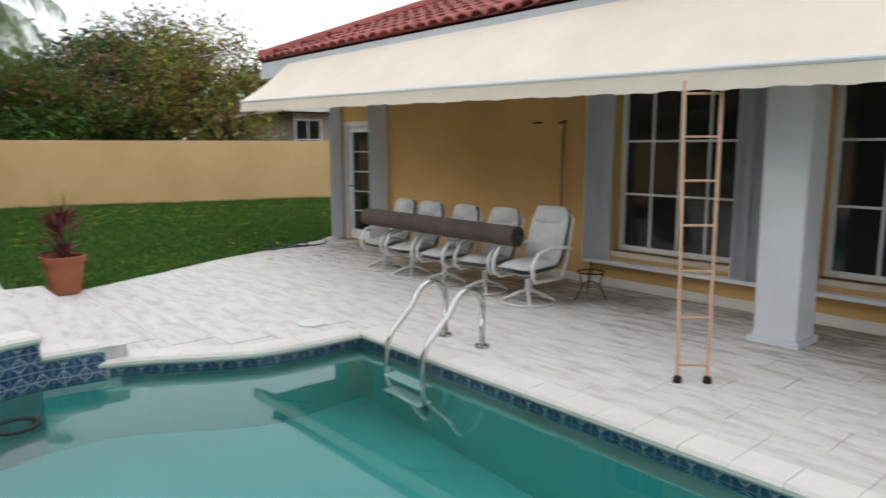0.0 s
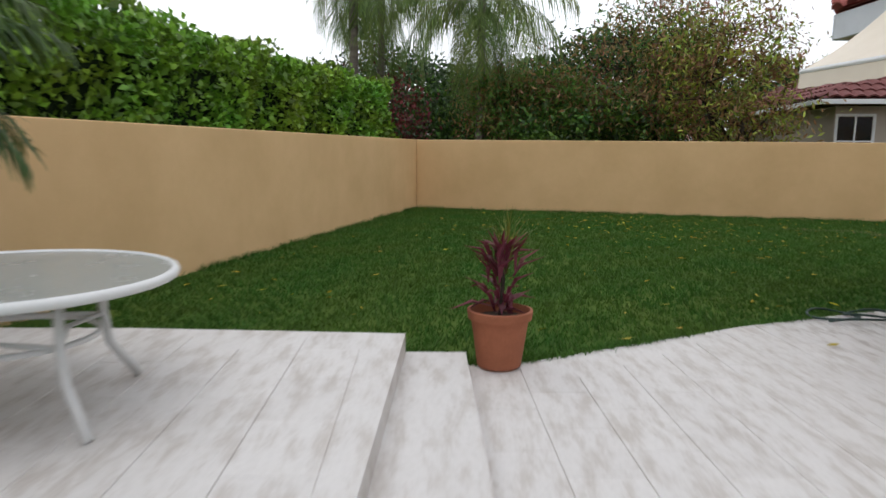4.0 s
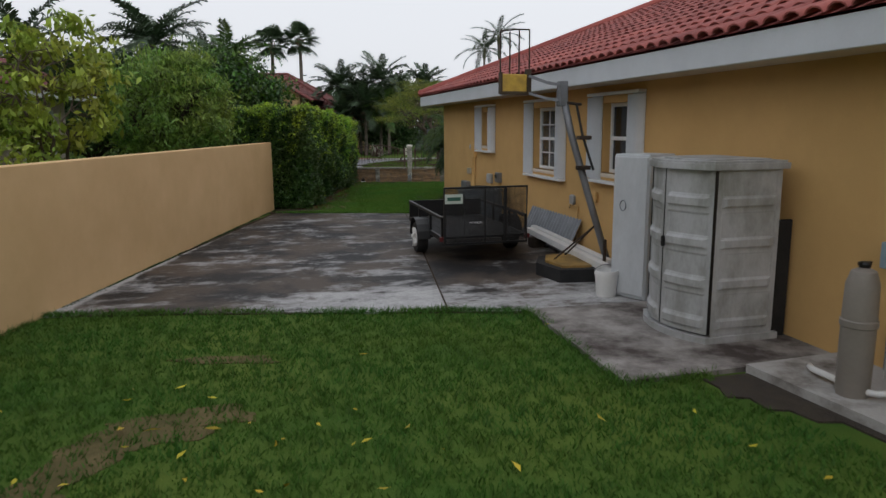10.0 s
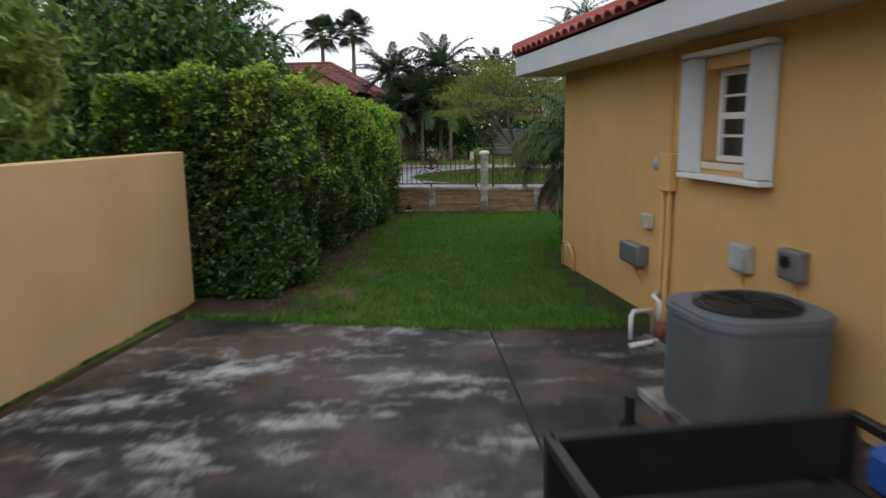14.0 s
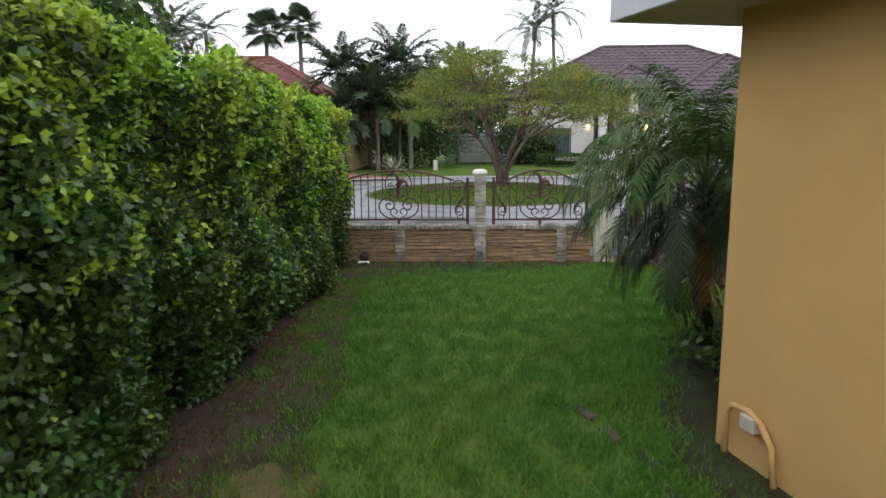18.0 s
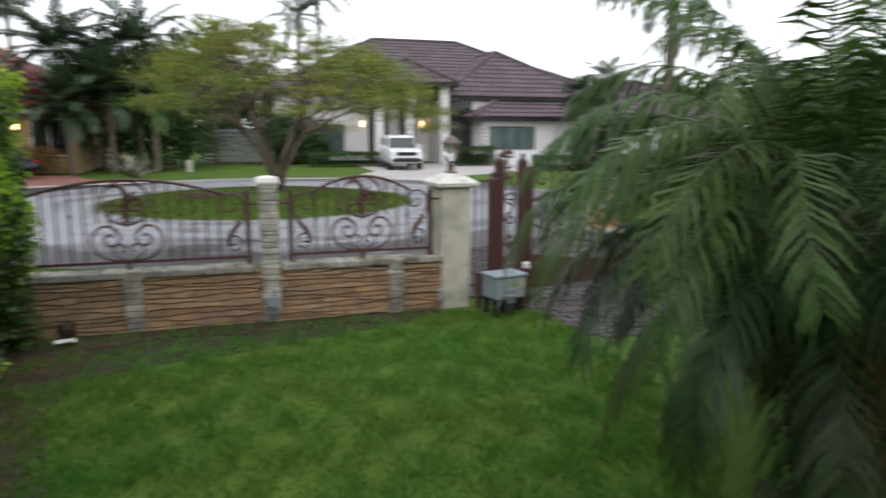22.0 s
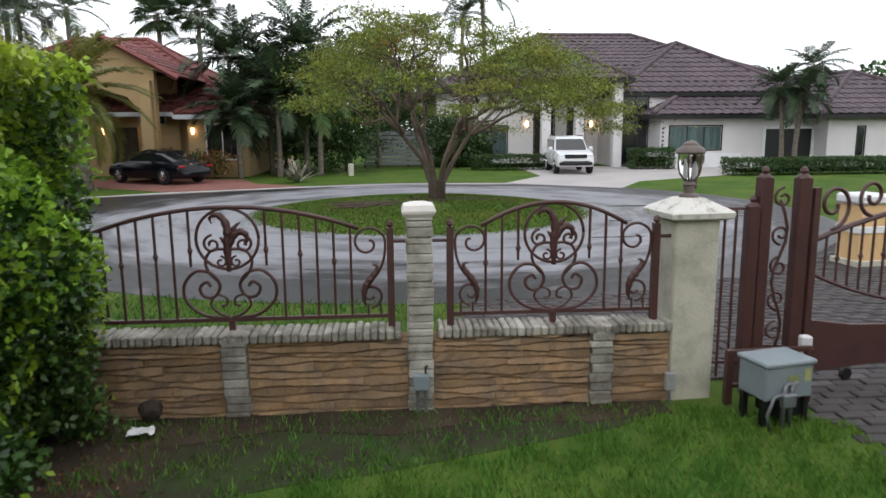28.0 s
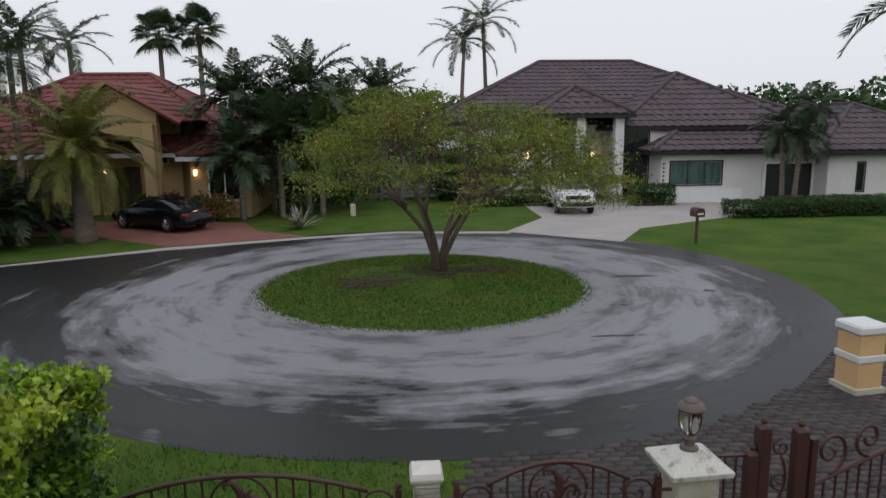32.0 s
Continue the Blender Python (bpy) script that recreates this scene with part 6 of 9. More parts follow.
part("front_bar", Shape().tube([(0.45, YE - 0.9, 2.45), (13.2, YE - 0.9, 2.21)], 0.025, 8), M["white"], aw)
for x_ in (0.7, 4.3, 8.6, 12.8):
    part("arm", Shape().tube([(x_, YE + 0.1, 2.75), (x_, YE - 0.88, 2.43 - 0.018 * x_)], 0.018, 6), M["bark_dark"], aw)
# post under the eave
whole("patio_post", Shape().box(8.74, 9.11, LY - 1.05, LY - 0.68, 0.0, 2.985, bev=0.01).box(8.71, 9.14, LY - 1.08, LY - 0.65, 0.0, 0.06), M["shutter"], "square white patio post", "post", HM)


M["clear_pane"] = glass_mat("clear_pane", (0.75, 0.8, 0.8))


def garden_window(parent, x0, x1, z0, z1, cols, rows, m, side=0.34, deep=0.16, split=True, blind=False):
    """A white window set back in the wall, with folded shutters at both sides and a shutter track above and below."""
    w = thing("window", "white muntin window with folded storm shutters in the ochre wall", "window", m, kind="structure")
    t = 0.06
    fr = Shape()
    for a in ((x0, x1, z0, z0 + t), (x0, x1, z1 - t, z1), (x0, x0 + t, z0 + t, z1 - t), (x1 - t, x1, z0 + t, z1 - t)):
        fr.box(a[0], a[1], 0.13, 0.19, a[2], a[3], bev=0.006)
    if split:
        fr.box(x0 + t, x1 - t, 0.12, 0.18, (z0 + z1) / 2 - 0.03, (z0 + z1) / 2 + 0.03, bev=0.006)
    part("window_frame", fr, M["white"], w)
    part("pane", bx(x0 + t, x1 - t, 0.165, 0.172, z0 + t, z1 - t), M["dark_glass"], w) if not blind else part("pane", bx(x0 + t, x1 - t, 0.165, 0.172, z0 + t, z1 - t), M["clear_pane"], w)
    if blind:
        sl_ = part("blind", bx(x0 + 0.02, x1 - 0.02, 0.205, 0.235, z1 - 0.06, z1 + 0.02), M["white"], w, "half-open grey slat blind")
        for i in range(30):
            z = z0 + 0.03 + (z1 - z0 - 0.1) * i / 30
            part("slat", Shape().prism([(0.205, z), (0.235, z + 0.028), (0.237, z + 0.026), (0.207, z - 0.002)], x0 + 0.02, x1 - 0.02, Matrix(((0, 0, 1, 0), (1, 0, 0, 0), (0, 1, 0, 0), (0, 0, 0, 1)))), M["galv"], sl_)
    for i in range(1, cols):
        x = x0 + t + (x1 - x0 - 2 * t) * i / cols
        part("muntin", bx(x - 0.012, x + 0.012, 0.148, 0.164, z0 + t, z1 - t), M["white"], w)
    for i in range(1, rows):
        z = z0 + t + (z1 - z0 - 2 * t) * i / rows
        part("muntin", bx(x0 + t, x1 - t, 0.146, 0.163, z - 0.012, z + 0.012), M["white"], w)
    part("window_sill", bx(x0 - 0.05, x1 + 0.05, -0.02, 0.1, z0 - 0.07, z0, bev=0.01), M["soffit"], w)
    for sx, sgn in ((x0 - 0.02, -1), (x1 + 0.02, 1)):
        a, b = (sx - side, sx) if sgn < 0 else (sx, sx + side)
        sh = part("shutter", bx(a, b, -0.04, -0.006, z0 - 0.12, z1 + 0.12, bev=0.005), M["shutter"], w, "folded white accordion shutter")
        n = 5
        for k in range(n):
            p = a + (b - a) * (k + 0.5) / n
            part("blade", Shape().prism([(p - 0.028, -0.04), (p + 0.028, -0.04), (p, -0.04 - deep * (0.8 if k % 2 else 1))], z0 - 0.1, z1 + 0.1), M["shutter"], sh)
    for z in (z1 + 0.12, z0 - 0.16):
        part("shutter_track", bx(x0 - side - 0.02, x1 + side + 0.02, -0.14, -0.002, z, z + 0.045, bev=0.006), M["white"], w)
    return w


for (x0, x1, z0, z1), cols, rows_ in zip(REAR_WINS[1:], (4, 4), (3, 3)):
    garden_window(house, x0, x1, z0, z1, cols, rows_, HM @ REAR, 0.32, 0.14, False)
for (x0, x1, z0, z1), cols, rows_, sd in zip(SIDE_WINS, (2, 3, 1), (4, 4, 2), (0.24, 0.26, 0.34)):
    garden_window(house, x0, x1, z0, z1, cols, rows_, HM @ SIDE, sd, 0.10, blind=cols == 3)
# french door at the rear corner
fd = thing("door_1", "white french door with glass panes between folded shutters", "door", HM @ REAR, kind="structure")
part("door_frame", Shape().box(0.55, 0.62, 0.02, 0.16, 0, 2.15).box(1.48, 1.55, 0.02, 0.16, 0, 2.15).box(0.62, 1.48, 0.02, 0.16, 2.08, 2.15), M["white"], fd)
part("door_leaf", Shape().box(0.62, 0.74, 0.08, 0.12, 0.02, 2.08).box(1.36, 1.48, 0.08, 0.12, 0.02, 2.08).box(0.74, 1.36, 0.08, 0.12, 0.02, 0.2).box(0.74, 1.36, 0.08, 0.12, 1.98, 2.08), M["white"], fd)
for k in range(5):
    part("pane", bx(0.74, 1.36, 0.095, 0.103, 0.2 + 0.356 * k, 0.54 + 0.356 * k), M["dark_glass"], fd)
    part("muntin", bx(0.74, 1.36, 0.085, 0.115, 0.54 + 0.356 * k, 0.556 + 0.356 * k), M["white"], fd)
part("door_handle", Shape().tube([(0.68, 0.06, 1.0), (0.68, 0.03, 1.0), (0.80, 0.03, 1.0)], 0.012, 6), M["black"], fd, "dark lever handle")
for a, b in ((0.39, 0.53), (1.62, 1.94)):
    sh = part("shutter", bx(a, b, -0.04, -0.006, 0.02, 2.75, bev=0.005), M["shutter"], fd, "folded white accordion shutter")
    for k in range(5):
        p = a + (b - a) * (k + 0.5) / 5
        part("blade", Shape().prism([(p - 0.03, -0.04), (p + 0.03, -0.04), (p, -0.2)], 0.03, 2.74), M["shutter"], sh)
part("baseboard", bx(1.96, 5.95, -0.02, -0.002, 0.0, 0.11), M["coping"], house, m=REAR)
part("baseboard", bx(5.95, 14.9, -0.02, -0.002, 0.0, 0.11), M["coping"], house, m=REAR)

# ---- swivel chairs ----
M["cushion"] = mat("grey_white_cushion", (0.52, 0.53, 0.51), 0.85, 0.12, 5, 60, 0.25, col2=(0.42, 0.43, 0.41))


def cushion(w, d, t, m, bulge=0.03, tuft=True):
    """A padded sheet, closed and puffed, with shallow tufts."""
    s = Shape()
    n, k = 9, 9
    for up in (1, -1):
        rows = []
        for i in range(n + 1):
            row = []
            for j in range(k + 1):
                a, b = i / n * 2 - 1, j / k * 2 - 1
                edge = (1 - abs(a) ** 4) * (1 - abs(b) ** 4)
                z = up * (t * 0.25 + (t * 0.25 + bulge) * edge)
                if tuft and up > 0:
                    z -= 0.018 * max(0, math.cos(a * 4.7) * math.cos(b * 3.2)) * edge
                row.append((a * w / 2 * (1 - 0.13 * abs(b) ** 5), b * d / 2 * (1 - 0.10 * abs(a) ** 5), z))
            rows.append(row)
        s.sheet(rows)
    s.v = [tuple(m @ Vector(p)) for p in s.v]
    return s


ch = thing("swivel_chair", "white metal swivel patio chair with padded grey-white cushion", "chair", hpose(6.42, -21.02, 0.006) @ Matrix.Scale(0.93, 4), "patio chairs along the wall")
# the chair faces -y
part("seat", cushion(0.54, 0.55, 0.1, pose(0, -0.02, 0.43, 4, 0, 0)), M["cushion"], ch, smooth=True)
part("backrest", cushion(0.56, 0.70, 0.12, pose(0, 0.33, 0.74, 72, 0, 0), 0.05), M["cushion"], ch, smooth=True)
part("headrest", cushion(0.48, 0.26, 0.14, pose(0, 0.40, 0.99, 74, 0, 0), 0.06, False), M["cushion"], ch, "padded head roll", smooth=True)
for s_ in (-1, 1):
    x = 0.31 * s_
    part("arm", Shape().tube([(x, 0.40, 0.62), (x, 0.30, 0.66), (x, 0.05, 0.67), (x, -0.18, 0.63), (x, -0.28, 0.50), (x, -0.27, 0.36), (x * 0.9, -0.2, 0.30), (x * 0.9, 0.25, 0.30)], 0.023, 8), M["plastic_white"], ch, smooth=True)
    part("back_frame", Shape().tube([(x * 0.9, 0.25, 0.30), (x * 0.95, 0.33, 0.50), (x * 0.95, 0.44, 0.98), (x * 0.6, 0.46, 1.05)], 0.016, 7), M["plastic_white"], ch, smooth=True)
part("swivel", Shape().lathe([(0.05, 0.12), (0.04, 0.16), (0.04, 0.28), (0.12, 0.31)], 12), M["plastic_white"], ch)
for i in range(4):
    part("leg", Shape().tube([(0, 0, 0.16), (0.16, 0, 0.10), (0.30, 0, 0.025)], [0.022, 0.02, 0.016], 7), M["plastic_white"], ch, m=pose(0, 0, 0, 0, 0, 45 + 90 * i))
part("base_ring", Shape().tube([(0.30 * math.cos(2 * math.pi * i / 24), 0.30 * math.sin(2 * math.pi * i / 24), 0.014) for i in range(25)], 0.013, 6), M["plastic_white"], ch, smooth=True)
for x_, y_, r_ in ((5.68, -20.96, 3), (5.00, -21.00, -4), (4.32, -20.98, 2), (3.64, -20.92, -5)):
    copy_thing(ch, hpose(x_, y_, 0.006, r_) @ Matrix.Scale(0.93, 4))
rl = thing("rolled_rug", "dark brown rolled outdoor rug lying across the chair arms", "rug", HM)
sp = Shape().tube([(3.55, -21.16, 0.75), (4.6, -21.15, 0.745), (5.6, -21.15, 0.74), (6.36, -21.14, 0.735)], 0.115, 16)
part("roll", sp, mat("rug_brown", (0.085, 0.065, 0.055), 0.95, 0.2, 3, 90, 0.4), rl, smooth=40)
for r_ in (0.09, 0.065, 0.04):
    part("spiral_edge", Shape().tube([(6.363, -21.14 + r_ * math.cos(a / 10 * 2 * math.pi), 0.735 + r_ * math.sin(a / 10 * 2 * math.pi)) for a in range(10)], 0.006, 5), M["rubber"], rl)
# hand rails at the pool
for i, x_ in enumerate((6.84, 7.32)):
    hr = thing("pool_rail", "bent stainless steel pool handrail", "handrail", hpose(x_, -22.60, 0.006), "pair of pool handrails")
    pts = [(0, 0, 0.0), (0, 0, 0.36)]
    for k in range(9):
        a = math.pi * k / 9
        pts.append((0, -0.17 + 0.17 * math.cos(a), 0.36 + 0.16 * math.sin(a)))
    pts += [(0, -0.38, 0.34), (0, -0.60, 0.14), (0, -0.65, 0.05), (0, -0.66, -0.1), (0, -0.66, -0.5), (0, -0.62, -0.95)]
    part("rail", Shape().tube(pts, 0.024, 10), M["steel"], hr, smooth=True)
    part("flange", Shape().lathe([(0.065, 0), (0.06, 0.02), (0.03, 0.03)], 16), M["steel"], hr)
for k, z_ in enumerate((-0.4, -0.75)):
    whole("pool_step", bx(6.86, 7.34, -23.32, -23.18, z_, z_ + 0.03, bev=0.008), M["plastic_white"], "white plastic ladder tread under water", "step", HM)
whole("skimmer_lid", Shape().lathe([(0.14, 0), (0.14, 0.012), (0.12, 0.016)], 24), M["plastic_white"], "round white skimmer lid in the patio", "lid", hpose(5.66, -23.30, 0.006))
# ladder leaning up to the awning
ld = thing("ladder", "narrow tan wooden ladder leaning up to the awning bar", "ladder", hpose(8.97, -22.08, 0.006))
M["tan"] = mat("tan_wood", (0.58, 0.37, 0.25), 0.6, 0.12, 3, 60, 0.1)
foot_at = lambda s, z: (s * (0.075 + 0.012 * z) - 0.35 * z / 2.2, s * (0.075 + 0.012 * z) + 0.58 * z / 2.2, z)
for s_ in (-1, 1):
    st = part("stile", Shape().tube([foot_at(s_, 0.03), foot_at(s_, 2.20)], 0.014, 6), M["tan"], ld)
    part("foot", Shape().lathe([(0.032, 0), (0.03, 0.04), (0.018, 0.05)], 10, Matrix.Translation((s_ * 0.075, s_ * 0.075, 0))), M["rubber"], st, "dark rubber foot")
for i in range(7):
    part("rung", Shape().tube([foot_at(-1, 0.12 + 0.33 * i), foot_at(1, 0.12 + 0.33 * i)], 0.010, 6), M["tan"], ld)
# potted cordyline
pt = thing("plant_pot", "terracotta pot with a dark red spiky plant beside the step", "potted plant", pose(13.66, 4.56, 0.006) @ Matrix.Scale(0.93, 4))
part("pot", Shape().lathe([(0.17, 0), (0.18, 0.01), (0.235, 0.40), (0.26, 0.40), (0.268, 0.47), (0.245, 0.475), (0.225, 0.40), (0.2, 0.38)], 28), M["terracotta"], pt, smooth=35)
part("soil", Shape().lathe([(0.225, 0.40), (0.01, 0.42)], 20), M["soil"], pt)
rq = np.random.default_rng(7)
for i in range(54):
    h = rq.uniform(0.42, 0.92)
    L_ = rq.uniform(0.22, 0.38)
    e, yaw = rq.uniform(15, 78) if h > 0.6 else rq.uniform(-5, 55), rq.uniform(0, 360)
    w = rq.uniform(0.025, 0.04)
    s = Shape().add([(0, -w * 0.4, 0), (0, w * 0.4, 0), (L_ * 0.45, w, 0.05), (L_ * 0.45, 0, 0.03), (L_ * 0.45, -w, 0.05), (L_, 0, -0.02)], [(0, 1, 2, 3), (0, 3, 4), (3, 2, 5), (4, 3, 5)], pose(0.02, 0, 0, 0, -e, 0))
    part("leaf", s, M["leaf_red"], pt, m=pose(rq.normal() * 0.05, rq.normal() * 0.05, h, 0, 0, yaw))
for i in range(60):
    e, yaw, L_ = rq.uniform(5, 88), rq.uniform(0, 360), rq.uniform(0.3, 0.5)
    part("blade", Shape().add([(0, -0.006, 0), (0, 0.006, 0), (L_ * 0.6, 0.004, 0.03), (L_ * 0.6, -0.004, 0.03), (L_, 0, -0.02)], [(0, 1, 2, 3), (3, 2, 4)], pose(0, 0, 0, 0, -e, 0)), M["frond_gold"], pt, "thin pale blade",
         m=pose(-0.06, 0.04, rq.uniform(0.75, 0.98), 0, 0, yaw))
for i in range(3):
    part("stem", Shape().tube([(0.03 * i, 0, 0.38), (0.03 * i - 0.03, 0.02, 0.7), (0.02, -0.02 * i, 0.9)], 0.012, 5), M["bark_dark"], pt)
# oval glass table on the raised deck
tb = thing("patio_table", "round white metal patio table with frosted glass top", "table", hpose(4.12, -27.40, 0.285, 10))
NT = 36
part("rim", Shape().tube([(0.80 * math.cos(2 * math.pi * i / NT), 0.80 * math.sin(2 * math.pi * i / NT), 0.70) for i in range(NT + 1)], 0.026, 8), M["plastic_white"], tb, smooth=True)
part("glass_top", Shape().lathe([(0.79, 0.705), (0.79, 0.715), (0.03, 0.715)], 36), mat("frosted_glass", (0.33, 0.34, 0.32), 0.25, 0.08, 3, 60, 0.1), tb, "frosted glass top")
for i in range(4):
    part("leg", Shape().tube([(0.52, 0, 0.70), (0.50, 0, 0.45), (0.53, 0, 0.25), (0.70, 0, 0.02)], 0.026, 8), M["plastic_white"], tb, m=pose(0, 0, 0, 0, 0, 45 + 90 * i), smooth=True)
    part("brace", Shape().tube([(0.50, 0, 0.42), (0.2, 0.2, 0.44), (0, 0.50, 0.42)], 0.013, 6), M["plastic_white"], tb, m=pose(0, 0, 0, 0, 0, 45 + 90 * i), smooth=True)
part("inner_ring", Shape().tube([(0.42 * math.cos(2 * math.pi * i / NT), 0.42 * math.sin(2 * math.pi * i / NT), 0.40) for i in range(NT + 1)], 0.016, 7), M["plastic_white"], tb, smooth=True)
# garden hose at the patio's edge
hs = []
for k in range(90):
    s = k / 89
    a = s * 4.6 * math.pi
    hs.append((0.95 + (0.20 + 0.05 * math.sin(a * 0.37)) * math.cos(a) - 0.1 * s, -20.95 + 0.55 * (0.6 * math.sin(a)) + 0.9 * (s - 0.5), 0.03 + 0.015 * math.sin(a * 2.3)))
whole("garden_hose", Shape().tube(hs, 0.012, 6), mat("hose_green", (0.02, 0.05, 0.04), 0.5, 0.1, 3, 20, 0), "dark green garden hose lying in loops", "hose", HM, smooth=True)
# iron stand and a pole hung on the wall
sd = thing("iron_stand", "small rusty iron plant stand on the patio", "stand", hpose(6.75, -20.35, 0.006, 15))
part("top_ring", Shape().tube([(0.15 * math.cos(2 * math.pi * i / 16), 0.15 * math.sin(2 * math.pi * i / 16), 0.30) for i in range(17)], 0.008, 5), M["bark_dark"], sd)
for i in range(3):
    part("leg", Shape().tube([(0.15, 0, 0.30), (0.11, 0, 0.15), (0.2, 0, 0.0)], 0.008, 5), M["bark_dark"], sd, m=pose(0, 0, 0, 0, 0, 120 * i))
part("rod", Shape().tube([(0, 0, 0.18), (0, 0, 0.42)], 0.008, 5), M["bark_dark"], sd)
for i in range(3):
    part("spoke", Shape().tube([(0, 0, 0.2), (0.115, 0, 0.17)], 0.007, 5), M["bark_dark"], sd, m=pose(0, 0, 0, 0, 0, 120 * i))
wp_ = thing("wall_pole", "brown pole hanging from a hook on the ochre wall", "pole", hpose(5.75, LY - 0.05, 0))
part("pole", Shape().tube([(0, 0, 0.25), (0, -0.02, 1.2), (0, 0, 2.0)], 0.014, 6), M["bark"], wp_)
part("hook", Shape().tube([(0, 0.06, 2.02), (0, -0.03, 2.02), (0.05, -0.05, 2.0), (-0.05, -0.05, 2.0)], 0.012, 6), M["bark_dark"], wp_)
wk = thing("wall_hook", "brown iron hook on the ochre wall", "hook", hpose(5.33, LY - 0.05, 0))
part("bar", Shape().tube([(0, 0.06, 2.01), (0, -0.05, 2.01)], 0.012, 6), M["bark_dark"], wk)
part("cross", Shape().tube([(-0.06, -0.05, 2.01), (0.06, -0.05, 2.01)], 0.012, 6), M["bark_dark"], wk)
# dive ring at the pool's floor and drowned leaves
whole("pool_ring", Shape().tube([(0.13 * math.cos(2 * math.pi * i / 20), 0.13 * math.sin(2 * math.pi * i / 20), 0.0) for i in range(21)], 0.02, 7), M["rubber"], "dark ring floating in the pool water", "ring", hpose(6.35, -25.9, -0.105))

# ---- side yard things, in the house's axes ----
sh = thing("storage_shed", "grey resin storage shed with bowed double doors, dirty white", "shed", hpose(-0.685, -14.80, 0.03) @ Matrix.Diagonal((1.32, 0.98, 0.985, 1.0)))
# own axes: the doors bow out to -x
prof = [(-0.27, -0.62), (-0.36, -0.40), (-0.40, -0.2), (-0.42, 0.0), (-0.40, 0.2), (-0.36, 0.40), (-0.27, 0.62), (0.36, 0.62), (0.36, -0.62)]
part("floor", Shape().prism([(x * 1.06, y * 1.03) for x, y in prof], 0, 0.07), M["shed"], sh)
part("body", Shape().prism([(-0.23, -0.60), (-0.23, 0.60), (0.34, 0.60), (0.34, -0.60)], 0.07, 1.85), M["shed"], sh)
part("lid", Shape().prism([(x * 1.07, y * 1.03) for x, y in prof], 1.85, 1.915).prism([(x * 1.03, y * 0.99) for x, y in prof], 1.915, 1.94).prism([(x * 0.8, y * 0.8) for x, y in prof], 1.94, 1.955), M["shed"], sh)


def pressed(u, w):
    """Depth of a pressed resin panel at u across and w up: four fields, each hollow above a proud band."""
    q = (w * 4) % 1.0
    if not 0.10 < u < 0.88:
        return 0.0
    return 0.02 * min(1, (q - 0.10) / 0.05) if 0.10 < q < 0.36 else (-0.010 if q > 0.40 else 0.0)


for s_ in (-1, 1):
    rows = []
    for k in range(73):
        w = k / 72
        rows.append([(-0.255 - 0.155 * math.cos(math.pi / 2 * u) - pressed(u, w), s_ * (0.012 + 0.585 * u), 0.09 + 1.75 * w) for u in [q / 16 for q in range(17)]])
    d_ = part("door", Shape().sheet(rows), M["shed"], sh, "bowed door with pressed panels")
    part("gap", bx(-0.262, -0.235, s_ * 0.602 - 0.003, s_ * 0.602 + 0.003, 0.09, 1.84), M["black"], sh, "dark gap beside the door")
    if s_ < 0:
        part("handle", bx(-0.445, -0.415, -0.055, -0.02, 0.98, 1.10, bev=0.008), M["black"], d_, "black door handle")
    rows = []
    for k in range(73):
        w = k / 72
        rows.append([(-0.235 + 0.575 * u, s_ * (0.603 + pressed(u, w)), 0.09 + 1.75 * w) for u in [q / 14 for q in range(15)]])
    part("side_panel", Shape().sheet(rows), M["shed"], sh, "side wall with pressed panels")
part("gap", bx(-0.412, -0.40, -0.005, 0.005, 0.09, 1.84), M["black"], sh, "dark gap between the doors")
cb = thing("utility_cabinet", "tall flat pale grey locker beside the shed", "locker", hpose(-0.66, -13.22, 0.0, 24))
LOCKER = mat("pale_locker", (0.50, 0.525, 0.55), 0.5, 0.1, 2, 30, 0.05, col2=(0.40, 0.42, 0.44), mix=0.6, stretch=(1, 1, 0.4))
part("body", bx(-0.14, 0.42, -0.28, 0.28, 0.0, 1.93, bev=0.015), LOCKER, cb)
part("door", bx(-0.165, -0.141, -0.265, 0.265, 0.05, 1.90, bev=0.008), LOCKER, cb)
part("emblem", Shape().tube([(-0.17, 0.1 + 0.05 * math.cos(a / 12 * 2 * math.pi), 1.25 + 0.07 * math.sin(a / 12 * 2 * math.pi)) for a in range(13)], 0.006, 4), M["galv"], cb)
bk = thing("bucket", "dirty white plastic bucket with a wire handle", "bucket", hpose(-1.0, -13.08, -0.004))
part("body", Shape().lathe([(0.13, 0), (0.135, 0.02), (0.155, 0.30), (0.165, 0.30), (0.165, 0.34), (0.158, 0.36), (0.15, 0.36), (0.128, 0.03)], 20), M["plastic_white"], bk, smooth=35)
part("handle", Shape().tube([(0.165 * math.cos(a * math.pi / 10), 0.03, 0.33 + 0.10 * math.sin(a * math.pi / 10)) for a in range(11)], 0.005, 5), M["galv"], bk)
bb = thing("black_panel", "black plastic sheets leaning between shed and wall", "panel", hpose(-0.02, -15.36, 0.03))
for k in range(3):
    part("sheet", bx(-0.20, -0.015 - 0.02 * k, 0.05 * k, 0.05 * k + 0.035, 0.0, 1.28 - 0.05 * k, bev=0.01), M["rubber"], bb)
# pool filter and pump
fl = thing("pool_filter", "taupe cylindrical pool filter with a domed top", "filter", hpose(-0.77, -17.02, 0.08) @ Matrix.Diagonal((0.72, 0.72, 0.95, 1.0)))
